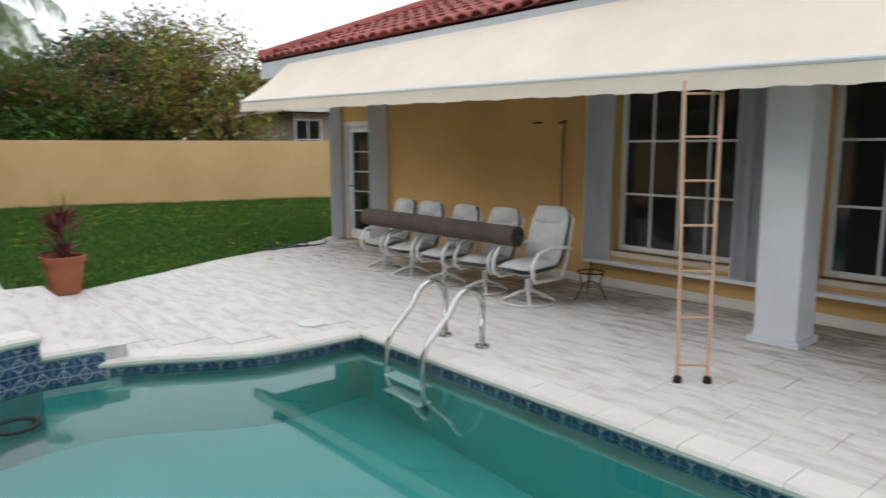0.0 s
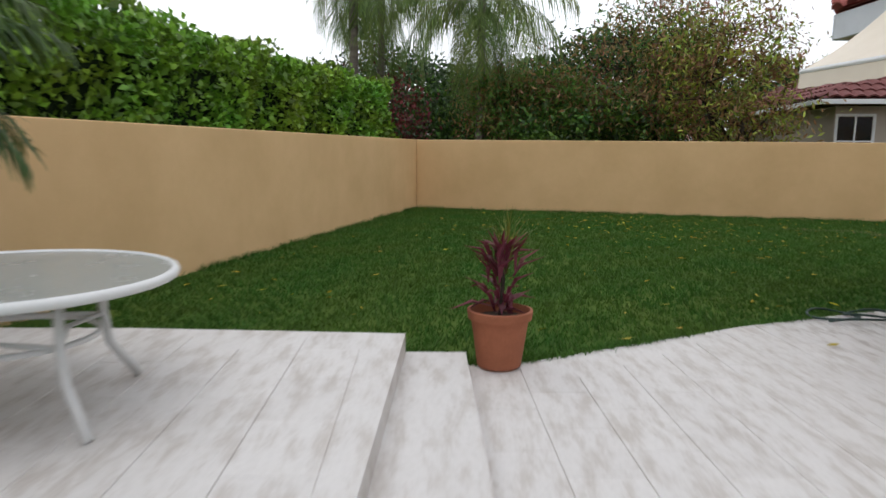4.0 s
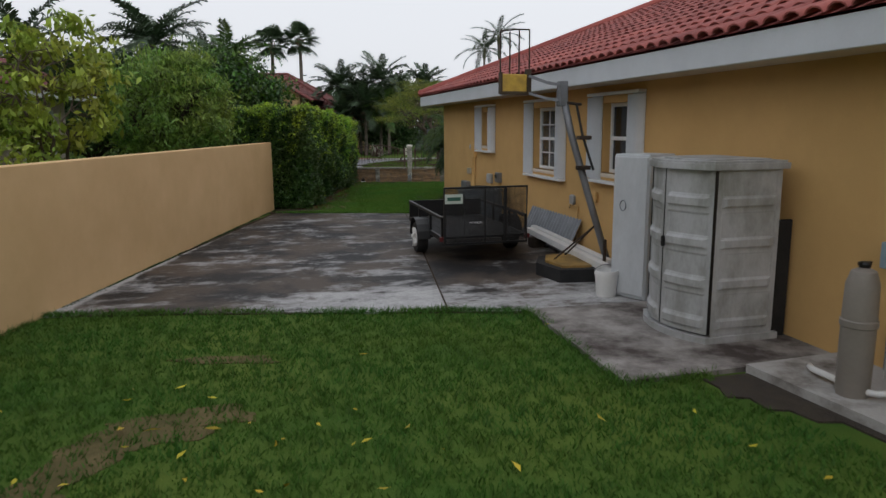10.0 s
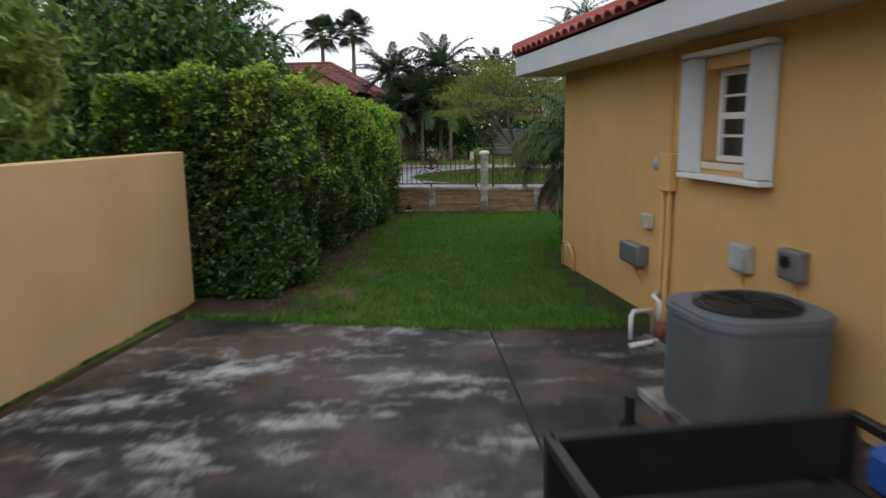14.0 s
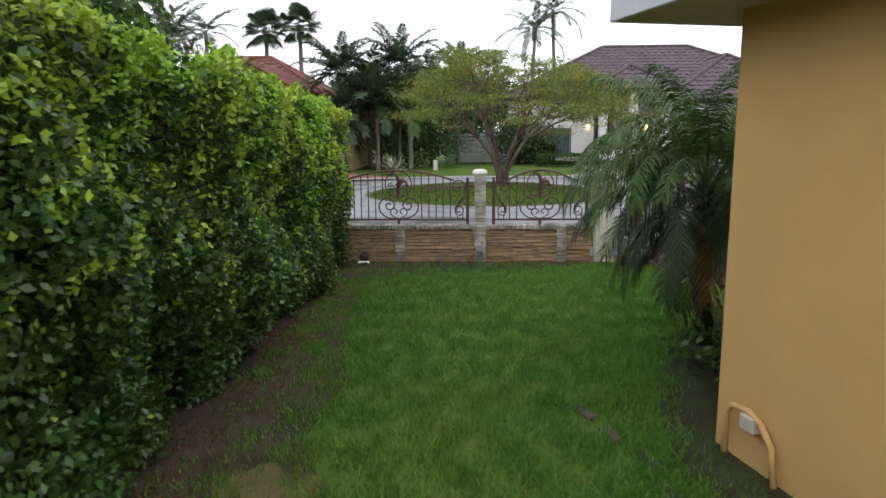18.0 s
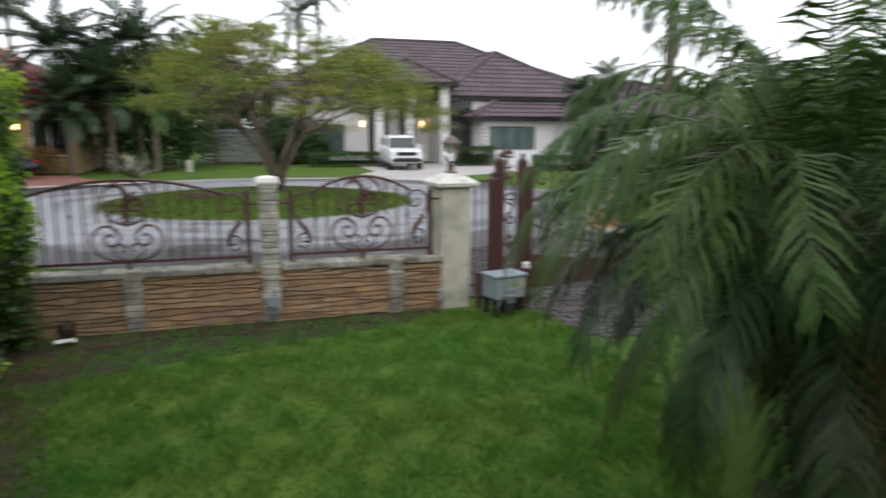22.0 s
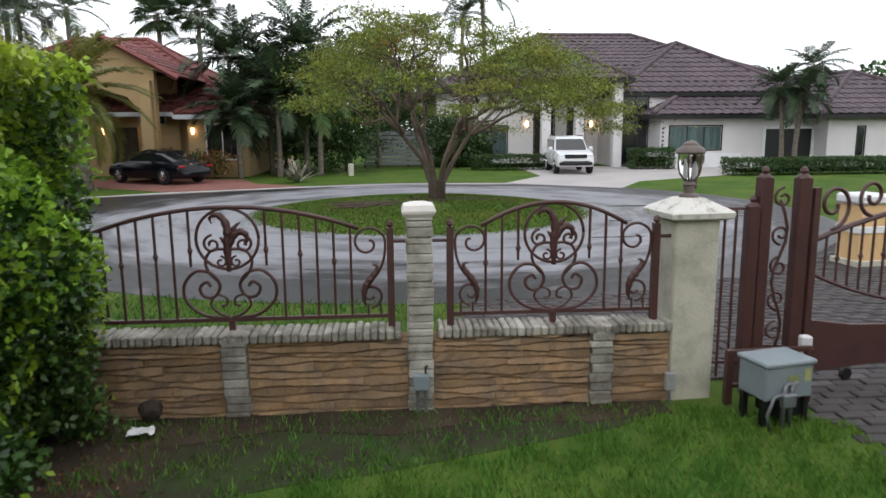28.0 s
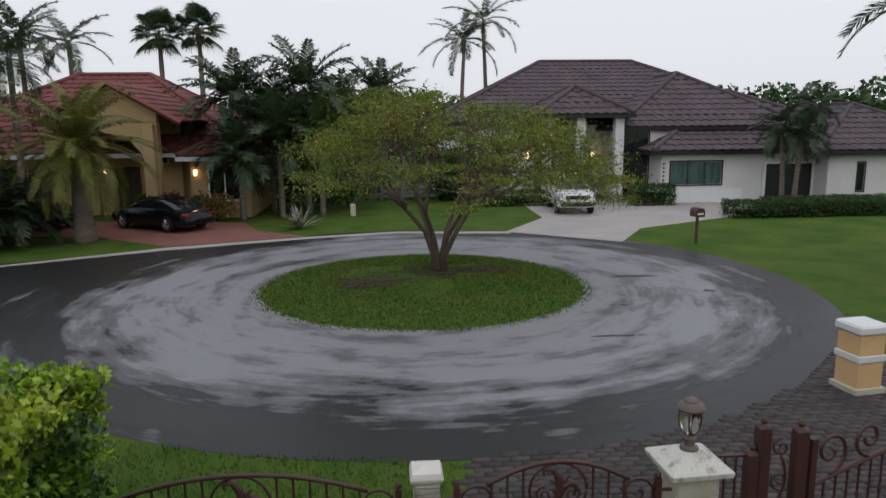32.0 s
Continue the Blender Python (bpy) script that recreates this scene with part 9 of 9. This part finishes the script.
l1 = node_math("LESS_THAN", node_math("MINIMUM", ux, uy), 0.03)
l2 = node_math("LESS_THAN", node_math("ABSOLUTE", node_math("SUBTRACT", node_math("ADD", ux, uy), 0.62)), 0.045)
l3 = node_math("GREATER_THAN", node_math("MAXIMUM", ux, uy), 0.47)
line = node_math("MAXIMUM", l2, node_math("MAXIMUM", node_math("MULTIPLY", l1, 0.55), l3))
nz = N.new("ShaderNodeTexNoise")
nz.inputs["Scale"].default_value = 9
oi = N.new("ShaderNodeObjectInfo")
mixc = N.new("ShaderNodeMix")
mixc.data_type = "RGBA"
mixc.inputs["A"].default_value = (0.012, 0.035, 0.095, 1)
mixc.inputs["B"].default_value = (0.05, 0.11, 0.19, 1)
Lk.new(node_math("MULTIPLY", nz.outputs["Fac"], oi.outputs["Random"]), mixc.inputs["Factor"])
mixl = N.new("ShaderNodeMix")
mixl.data_type = "RGBA"
mixl.inputs["B"].default_value = (0.38, 0.45, 0.50, 1)
Lk.new(mixc.outputs["Result"], mixl.inputs["A"])
Lk.new(node_math("MULTIPLY", line, 0.75), mixl.inputs["Factor"])
Lk.new(mixl.outputs["Result"], bs.inputs["Base Color"])


def uv_tile(w, h):
    me = Shape().box(-w / 2 + 0.002, w / 2 - 0.002, -0.012, 0, 0.002, h - 0.002).mesh("pool_tile", pm_)
    uv = me.uv_layers.new(name="uv")
    for lp in me.loops:
        c = me.vertices[lp.vertex_index].co
        uv.data[lp.index].uv = ((c.x + w / 2) / w, c.z / h)
    return me


tb_ = thing("pool_tiles", "glossy blue tiles with pale star lattice along the waterline", "pool tiles", HM, kind="structure")
cache = {}
for pts, z0, rows_ in ((EDGE_LOW, -0.18, 1), (EDGE_UP, -0.21, 3), ([(5.6, -25.6), (5.66, -25.16)], -0.21, 2)):
    for x, y, a, L in along(pts, 0.155):
        h = 0.155
        key = round(L, 4)
        if key not in cache:
            cache[key] = uv_tile(L, h)
        for k in range(rows_):
            ox, oy = math.cos(radians(a - 90)), math.sin(radians(a - 90))
            part("pool_tile", cache[key], None, tb_, m=pose(x + ox * 0.006, y + oy * 0.006, z0 + h * k, 0, 0, a))

# barrel tiles on the house's roof: the courses nearest the eaves piece by piece, the rest joined
def barrel(length, r):
    s = Shape()
    rows = []
    for k in range(2):
        rr = r * (1.0 - 0.12 * k)
        rows.append([(rr * math.cos(math.pi * i / 6), length * k, rr * 0.62 * math.sin(math.pi * i / 6)) for i in range(7)])
    inner = [[(p[0] * 0.86, p[1], p[2] * 0.82 - 0.004) for p in rows[0]]]
    s.sheet(rows)
    s.sheet([inner[0], rows[0]])
    return s


TL, TR, TW = 0.46, 0.115, 0.265
bt = barrel(TL, TR)
bt_me = bt.mesh("roof_tile", M["tile_red"], True)
roof_ob = [o for o in house.children if o.name.startswith("roof")][0]
bv, bf = np.array(bt.v), bt.f


# the house roof's outline
x0, x1, y0, y1 = -OV, LX + OV, LY - 1.0, OV
zr, pitch = 3.25, 0.40
hw = (x1 - x0) / 2
ridge = zr + hw * pitch


def lay_tiles(corner, along_dir, up_dir, eave_len, slope_len, near_rows, limit0, limit1):
    """Rows of barrel tiles up one slope; the hips cut the rows at both ends."""
    u, w = Vector(along_dir).normalized(), Vector(up_dir).normalized()
    n = u.cross(w).normalized()
    if n.z < 0:
        n = -n
    V, F = [], []
    rows_n = int(slope_len / 0.38)
    for r_ in range(rows_n):
        v = r_ * 0.38
        flat = v * math.hypot(w.x, w.y)
        a, b = flat * limit0 + 0.05, eave_len - flat * limit1 - 0.05
        k = int((b - a) / TW)
        for i in range(k):
            q = a + (b - a) * (i + 0.5) / k
            p = Vector(corner) + u * q + w * (v - 0.06) + n * 0.035
            mt = Matrix(((u.x, w.x, n.x, p.x), (u.y, w.y, n.y, p.y), (u.z, w.z, n.z, p.z), (0, 0, 0, 1)))
            tilt = mt @ pose(random.uniform(-0.006, 0.006), 0, 0.0, -3 + random.uniform(-1, 1), 0, random.uniform(-1.2, 1.2))
            if r_ < near_rows:
                part("roof_tile", bt_me, None, roof_ob, m=tilt)
            else:
                mm = np.array(tilt)
                o = len(V) * len(bv)
                V.append(bv @ mm[:3, :3].T + mm[:3, 3])
                F += [tuple(j + o for j in f) for f in bf]
    if not V:
        return
    me = raw_mesh("roof_tiles", np.concatenate(V), np.array(F), M["tile_red"], True)
    part("tile_field", me, None, roof_ob, kind="stuff")


sl = math.hypot(1, pitch)
lay_tiles((x0, y0, zr), (0, 1, 0), (1, 0, pitch), y1 - y0, 8.5 * sl, 4, 1, 1)
lay_tiles((x1, y0, zr), (-1, 0, 0), (0, 1, pitch), x1 - x0, 3.5 * sl, 2, 1, 1)
part("hip_cap", Shape().tube([(x0, y0, zr + 0.08), (x0 + hw, y0 + hw, ridge + 0.08)], 0.12, 8), M["tile_red"], house)
part("hip_cap", Shape().tube([(x0, y1, zr + 0.08), (x0 + hw, y1 - hw, ridge + 0.08)], 0.12, 8), M["tile_red"], house)

# grey pavers of the gate drive
def paver_field(poly, seed, z):
    me = bx(-0.115, 0.115, -0.055, 0.055, -0.04, 0.0, bev=0.008).mesh("paver", M["paver"])
    holder = thing("paver_drive", "weathered grey interlocking pavers at the gate", "paving", ID, kind="structure")
    rng = np.random.default_rng(seed)
    xs, ys = [p[0] for p in poly], [p[1] for p in poly]
    cnt, y, j = 0, min(ys), 0
    V, F = [], []
    src = bx(-0.115, 0.115, -0.055, 0.055, -0.04, 0.0)
    sv = np.array(src.v)
    while y < max(ys):
        x = min(xs) + (0.12 if j % 2 else 0)
        while x < max(xs):
            if poly_inside(poly, x, y):
                zz = z + rng.uniform(-0.006, 0.006)
                if cnt < 300 and y < 37.9 and x < 8.6:
                    part("paver", me, None, holder, m=pose(x, y, zz, 0, 0, rng.uniform(-2, 2)))
                    cnt += 1
                else:
                    o = 8 * len(V)
                    V.append(sv + (x, y, zz))
                    F += [tuple(i + o for i in f) for f in src.f]
            x += 0.245
        y += 0.122
        j += 1
    part("paver_field", raw_mesh("pavers", np.concatenate(V), np.array(F), M["paver"]), None, holder, kind="stuff")
    whole("paver_bed", Shape().prism(poly, -0.2, z - 0.02), M["soil"], "dark bedding under the pavers", "paving", kind="structure")


paver_field([(3.9, 37.85), (3.4, 36.4), (4.4, 35.2), (5.7, 35.0), (6.1, 34.2), (6.3, 33.0), (9.5, 33.5), (11.0, 38.8), (11.4, 41.7), (9.6, 39.95), (7.6, 38.7), (5.6, 38.0)], 6, 0.0)

# ---- grass: blades over the lawns, thickest where the camera goes low ----
def grass(name, label, poly, density, h, seed, z=-0.015, cut=None, w=0.005, col="grass_blade", m=ID):
    rng = np.random.default_rng(seed)
    xs, ys = np.array([p[0] for p in poly]), np.array([p[1] for p in poly])
    area = (xs.max() - xs.min()) * (ys.max() - ys.min())
    n = int(area * density)
    p = np.stack([rng.uniform(xs.min(), xs.max(), n), rng.uniform(ys.min(), ys.max(), n)], 1)
    ins = np.zeros(n, bool)
    for (a, b), (c, d) in zip(poly, poly[1:] + poly[:1]):
        cross = ((b > p[:, 1]) != (d > p[:, 1]))
        ins ^= cross & (p[:, 0] < (c - a) * (p[:, 1] - b) / (d - b + 1e-12) + a)
    if cut is not None:
        ins &= ~cut(p)
    p = p[ins]
    tuft = clumps(rng, np.c_[p, np.zeros(len(p))], 0.22)  # thick tufts and thin places
    thick = rng.uniform(0, 1, len(p)) < 0.74 + 0.3 * tuft
    p, tuft = p[thick], tuft[thick]
    n = len(p)
    th = rng.uniform(0, 2 * math.pi, n)
    hh = h * rng.uniform(0.5, 1.3, n) * (1 + 0.25 * tuft)
    lean = rng.uniform(0.2, 1.0, n) * hh
    ld = rng.uniform(0, 2 * math.pi, n)
    sx, sy = np.cos(th) * w, np.sin(th) * w
    V = np.zeros((n, 3, 3))
    V[:, 0] = np.stack([p[:, 0] - sx, p[:, 1] - sy, np.full(n, z)], 1)
    V[:, 1] = np.stack([p[:, 0] + sx, p[:, 1] + sy, np.full(n, z)], 1)
    V[:, 2] = np.stack([p[:, 0] + np.cos(ld) * lean, p[:, 1] + np.sin(ld) * lean, z + hh], 1)
    me = raw_mesh(name, V.reshape(-1, 3), np.arange(3 * n).reshape(n, 3), M[col])
    return whole(name, me, None, label, "grass", m, kind="stuff")


M["grass_blade"] = leaf_mat("grass_blade", (0.060, 0.138, 0.021), 0.3, 0.02, 0.25, 0.6, 0.2)
M["grass_front"] = leaf_mat("grass_front", (0.096, 0.205, 0.030), 0.36, 0.02, 0.25, 0.6, 0.2)
M["grass_rough"] = leaf_mat("grass_rough", (0.095, 0.148, 0.024), 0.55, 0.03, 0.25, 0.6, 0.2)


def hloc(p):
    c, s = math.cos(radians(HA)), math.sin(radians(HA))
    dx, dy = p[:, 0] - HX, p[:, 1] - HY
    return dx * c + dy * s, -dx * s + dy * c


WORN = [(2.42, 9.3, 0.3, 0.55), (2.5, 10.1, 0.24, 0.45), (2.78, 10.62, 0.45, 0.28), (3.2, 10.95, 0.34, 0.2), (2.9, 12.3, 0.5, 0.12), (1.78, 25.7, 0.36, 0.55), (1.8, 26.9, 0.3, 0.45), (1.35, 28.8, 0.2, 0.9), (2.2, 34.1, 1.3, 0.2), (1.6, 33.5, 0.6, 0.3), (4.0, 34.0, 0.7, 0.2)]


def thin_foot(p):
    """Where the front lawn thins out towards the wall and the hedge."""
    edge = 33.15 + 0.28 * (p[:, 0] - 1.0) + 0.12 * np.sin(p[:, 0] * 5.0) + 0.07 * np.sin(p[:, 0] * 13.0)
    return (p[:, 1] > edge) & (p[:, 0] < 4.9)


def bare_front(p):
    rng = np.random.default_rng(32)
    u = rng.uniform(0, 1, len(p))
    under = 1.45 + 0.16 * np.sin(p[:, 1] * 2.3) + 0.09 * np.sin(p[:, 1] * 7.1 + p[:, 0] * 5)
    return bare(p) | (thin_foot(p) & (u < 0.62)) | (u < np.clip((under + 0.38 - p[:, 0]) / 0.85, 0, 0.96) * np.clip((32.0 - p[:, 1]) / 3.5, 0.35, 1.0))


def bare(p):
    """Worn spots of the lawn, ragged at their edges."""
    rng = np.random.default_rng(31)
    out = np.zeros(len(p), bool)
    for x, y, a, b in WORN:
        d = np.hypot((p[:, 0] - x) / a, (p[:, 1] - y) / b)
        out |= (d + 0.25 * np.sin(p[:, 0] * 9 + y) * np.sin(p[:, 1] * 7)) < rng.uniform(0.3, 1.15, len(p))
    return out & (rng.uniform(0, 1, len(p)) < 0.66)


M["dry_turf"] = mat("dry_turf", (0.135, 0.105, 0.050), 0.95, 0.3, 3, 60, 0.5, col2=(0.075, 0.068, 0.028), spec=0.1, depth=0.02)
for k_, (x, y, a, b) in enumerate(WORN[:7]):
    outline("ground_worn_patch", [(x + a * 1.02 * (1 + 0.22 * math.sin(3 * t_ + k_) + 0.1 * math.sin(8 * t_)) * math.cos(t_), y + b * 1.02 * (1 + 0.2 * math.sin(4 * t_ + k_)) * math.sin(t_)) for t_ in [2 * math.pi * i / 36 for i in range(36)]],
            -0.1, -0.013 + 0.001 * k_, M["dry_turf"], "worn brown patch in the lawn")


outline("soil_wall_foot", [(0.95, 33.15), (1.6, 33.3), (2.3, 33.55), (3.0, 33.7), (3.8, 33.95), (4.6, 34.2), (4.9, 34.4), (4.9, 34.56), (0.95, 34.56)], -0.2, -0.012, M["moss"], "damp mossy soil at the foot of the front wall")

wl = lambda x, y: tuple((HM @ Vector((x, y, 0)))[:2])
FRONT = [(1.0, 24.3), wl(-3.3, -2.85), wl(-1.96, -3.3), wl(-0.6, -3.5), wl(-0.55, -0.3), wl(-0.1, 0.6), wl(0.35, 1.6), (6.1, 31.0), (6.2, 34.1), (5.1, 34.55), (1.0, 34.55), (1.0, 25.2)]
BACK = [(0.02, 0.02), (16.0, 0.02), wl(2.4, -27.5), wl(2.5, -25.4), wl(2.3, -24.45), wl(1.2, -22.25), wl(0.3, -20.0), wl(0.0, -19.5), wl(-1.2, -18.2), wl(-1.7, -16.2), wl(-2.4, -16.2), wl(-2.36, -13.6), wl(-3.3, -13.27), wl(-8.3, -12.18)]
grass("front_grass", "thick green grass of the front garden", FRONT, 3600, 0.052, 201, w=0.0065, col="grass_front", cut=bare_front)
grass("strip_grass", "sparse weedy grass on the damp soil along the wall", [wl(-0.6, -3.4), wl(-0.02, -3.4), wl(-0.02, 0.0), wl(0.3, 1.2), wl(-0.1, 0.6), wl(-0.5, -0.3)], 900, 0.045, 207, z=-0.006, col="grass_blade")
grass("back_grass", "mown green grass of the back garden", BACK, 1700, 0.048, 202, w=0.0075, cut=bare)
grass("verge_grass", "green grass verge along the street", [(-6, 36.0), (-6, 38.6), (-1.2, 38.9), (0.8, 38.2), (2.6, 37.95), (3.8, 37.7), (3.3, 36.3), (4.2, 35.1), (-1, 34.9)], 700, 0.06, 203, w=0.007)
rgi = np.random.default_rng(204)
rr, aa = RI * np.sqrt(rgi.uniform(0, 1, 26000)) * 1.01, rgi.uniform(0, 2 * math.pi, 26000)
keep = (rr > 1.5 + 0.7 * np.sin(aa * 3)) | (rgi.uniform(0, 1, 26000) < 0.25)
rr, aa = rr[keep], aa[keep]
gx, gy, gz = CX + rr * np.cos(aa), CY + rr * np.sin(aa), -0.05 + 0.32 * (1 - (rr / RI) ** 2)
lx_, ly_ = rgi.normal(size=len(rr)) * 0.04, rgi.normal(size=len(rr)) * 0.04
V = np.stack([np.stack([gx - 0.012, gy, gz], 1), np.stack([gx + 0.012, gy, gz], 1), np.stack([gx + lx_, gy + ly_, gz + rgi.uniform(0.03, 0.075, len(rr))], 1)], 1)
whole("island_grass", raw_mesh("island_grass", V.reshape(-1, 3), np.arange(3 * len(rr)).reshape(-1, 3), M["grass_rough"]), None, "thin patchy grass on the island", "grass", kind="stuff")
twigs = Shape()
for i in range(34):
    tx, ty, ta, tn = rgi.normal(2.35, 0.42), rgi.normal(46.7, 0.25), rgi.normal(0.25, 0.5), rgi.uniform(0.2, 0.55)
    tz = -0.05 + 0.32 * (1 - ((tx - CX) ** 2 + (ty - CY) ** 2) / RI ** 2) + rgi.uniform(0.01, 0.06)
    twigs.tube([(tx - tn * math.cos(ta), ty - tn * math.sin(ta), tz), (tx, ty + 0.03, tz + 0.03), (tx + tn * math.cos(ta), ty + tn * math.sin(ta), tz + 0.01)], [0.012, 0.016, 0.007], 5)
whole("fallen_twigs", twigs, M["bark"], "dry grey-brown twigs lying on the island's grass", "twigs", kind="stuff")
isl_soil = Shape()
rows = []
for k in range(6):
    r_ = 2.1 * (1 - k / 5)
    rows.append([(CX + 0.2 + r_ * (1 + 0.18 * math.sin(3 * t_) + 0.1 * math.sin(7 * t_)) * math.cos(t_), CY + 0.2 + r_ * 0.85 * (1 + 0.15 * math.sin(4 * t_)) * math.sin(t_),
                  -0.045 + 0.32 * (1 - min(1, (r_ * 1.15 / RI)) ** 2)) for t_ in [2 * math.pi * i / 40 for i in range(41)]])
isl_soil.sheet(rows)
whole("soil_island", isl_soil, M["soil"], "bare brown soil round the island tree", "soil", kind="structure")
# fallen yellow leaves on the back lawn
rl_ = np.random.default_rng(205)
n = 420
px = np.concatenate([rl_.uniform(0.3, 13, n // 2), rl_.normal(3.2, 1.8, n // 2)])
py = np.concatenate([rl_.uniform(0.4, 11, n // 2), rl_.normal(6.5, 2.4, n // 2)])
ok = (px > 0.1) & (py > 0.1)
P = np.stack([px[ok], py[ok], np.full(ok.sum(), 0.035)], 1)
V, F = leaves(P, 0.13, rl_, 0.05, 0.35, np.zeros((len(P), 3)), 0.5)
V[:, 2] = 0.03 + (V[:, 2] - 0.03) * 0.25
M["leaf_fallen"] = leaf_mat("leaf_fallen", (0.42, 0.33, 0.03), 0.4, 0.03, 0.1, 0.6, 0.2)
whole("fallen_leaves", raw_mesh("fallen_leaves", V, F, M["leaf_fallen"]), None, "scattered fallen yellow leaves on the lawn", "fallen leaves", kind="stuff")
# soil under the hedge
outline("soil_hedge", [(-1.3, 25.15), (0.02, 25.05), (0.05, 24.25), (0.7, 24.0), (1.6, 24.2), (2.15, 25.2), (1.95, 26.1), (2.2, 26.9), (1.85, 27.8), (1.95, 28.9), (1.7, 30.2), (1.75, 31.4), (1.5, 32.6), (1.6, 34.56), (-1.3, 34.6)], -0.2, -0.009, M["soil"], "bare dark soil under the hedge")

# damp hollows in the road
M["damp"] = mat("damp_asphalt", (0.018, 0.017, 0.018), 0.25, 0.15, 3, 50, 0.15)
for x, y, a, b in ((9.45, 47.86, 0.62, 0.16), (10.75, 46.0, 0.16, 0.12), (12.1, 46.2, 0.22, 0.12), (11.2, 45.4, 0.12, 0.08), (8.1, 44.9, 0.25, 0.07), (7.3, 42.6, 0.5, 0.06)):
    outline("road_patch", [(x + a * (1 + 0.25 * math.sin(5 * t_ + x)) * math.cos(t_), y + b * (1 + 0.2 * math.sin(4 * t_)) * math.sin(t_)) for t_ in [2 * math.pi * i / 24 for i in range(24)]], -0.1, -0.008, M["damp"], "dark damp patch in the asphalt")

# ragged grass and dark bits along the edges of the slabs and the foot of the walls
def fringe(name, label, pts, n, spread, h, seed, col, m=ID, w=0.006):
    rng = np.random.default_rng(seed)
    seg = [math.hypot(c - a, d - b) for (a, b), (c, d) in zip(pts, pts[1:])]
    k = rng.choice(len(seg), n, p=np.array(seg) / sum(seg))
    t = rng.uniform(0, 1, n)
    A, B = np.array(pts)[k], np.array(pts)[k + 1]
    c = A + (B - A) * t[:, None]
    clump = 0.5 + 0.5 * np.sin(c[:, 0] * 4.1 + c[:, 1] * 3.3 + seed) * np.sin(c[:, 0] * 1.3 - c[:, 1] * 2.1)
    keep = rng.uniform(0, 1, n) < clump
    c = c[keep] + rng.normal(size=(keep.sum(), 2)) * spread
    n = len(c)
    th, ld = rng.uniform(0, 6.283, n), rng.uniform(0, 6.283, n)
    hh = h * rng.uniform(0.4, 1.4, n)
    V = np.zeros((n, 3, 3))
    V[:, 0] = np.stack([c[:, 0] - np.cos(th) * w, c[:, 1] - np.sin(th) * w, np.full(n, 0.0)], 1)
    V[:, 1] = np.stack([c[:, 0] + np.cos(th) * w, c[:, 1] + np.sin(th) * w, np.full(n, 0.0)], 1)
    V[:, 2] = np.stack([c[:, 0] + np.cos(ld) * hh * 0.9, c[:, 1] + np.sin(ld) * hh * 0.9, 0.005 + hh], 1)
    return whole(name, raw_mesh(name, V.reshape(-1, 3), np.arange(3 * n).reshape(n, 3), M[col]), None, label, "grass" if "grass" in name else "litter", m, kind="stuff")


fringe("edge_grass", "ragged grass growing over the slab edges", [(-8.3, -12.12), (-5.72, -12.66), (-4.22, -13.10), (-3.30, -13.26), (-2.33, -13.57), (-2.40, -16.16), (-1.5, -16.18)], 9000, 0.05, 0.06, 301, "grass_blade", HM)
fringe("edge_grass", "ragged grass growing over the far slab edge", [(-5.3, -2.2), (-3.3, -2.88), (-1.96, -3.36), (-0.5, -3.5)], 5000, 0.05, 0.06, 302, "grass_front", HM)
fringe("edge_grass", "ragged grass creeping over the damp soil by the house", [(-0.6, -3.3), (-0.58, -0.3), (-0.15, 0.55), (0.35, 1.6), (1.3, 2.0)], 9000, 0.10, 0.055, 308, "grass_front", HM)
fringe("edge_grass", "ragged grass along the patio's edge", [(0.35, -20.0), (1.24, -22.3), (2.35, -24.5), (2.5, -25.42), (2.45, -28.5)], 5000, 0.03, 0.05, 303, "grass_blade", HM)
# dark bits added in place of the dirt line along the wall's base
fringe("leaf_litter", "small dark bits laid as the dirt line at the foot of the garden wall", [(0.03, 14.2), (0.03, 25.0)], 5000, 0.025, 0.012, 304, "leaf_dark", w=0.012)
fringe("edge_grass", "taller grass at the foot of the garden wall", [(0.04, 13.6), (0.04, 0.06), (17.0, 0.05)], 9000, 0.03, 0.07, 305, "grass_blade")
fringe("leaf_litter", "dry leaf litter on the soil under the hedge", [(1.0, 25.4), (1.1, 29.0), (1.05, 34.3)], 7000, 0.22, 0.012, 306, "frond_dry", w=0.014)
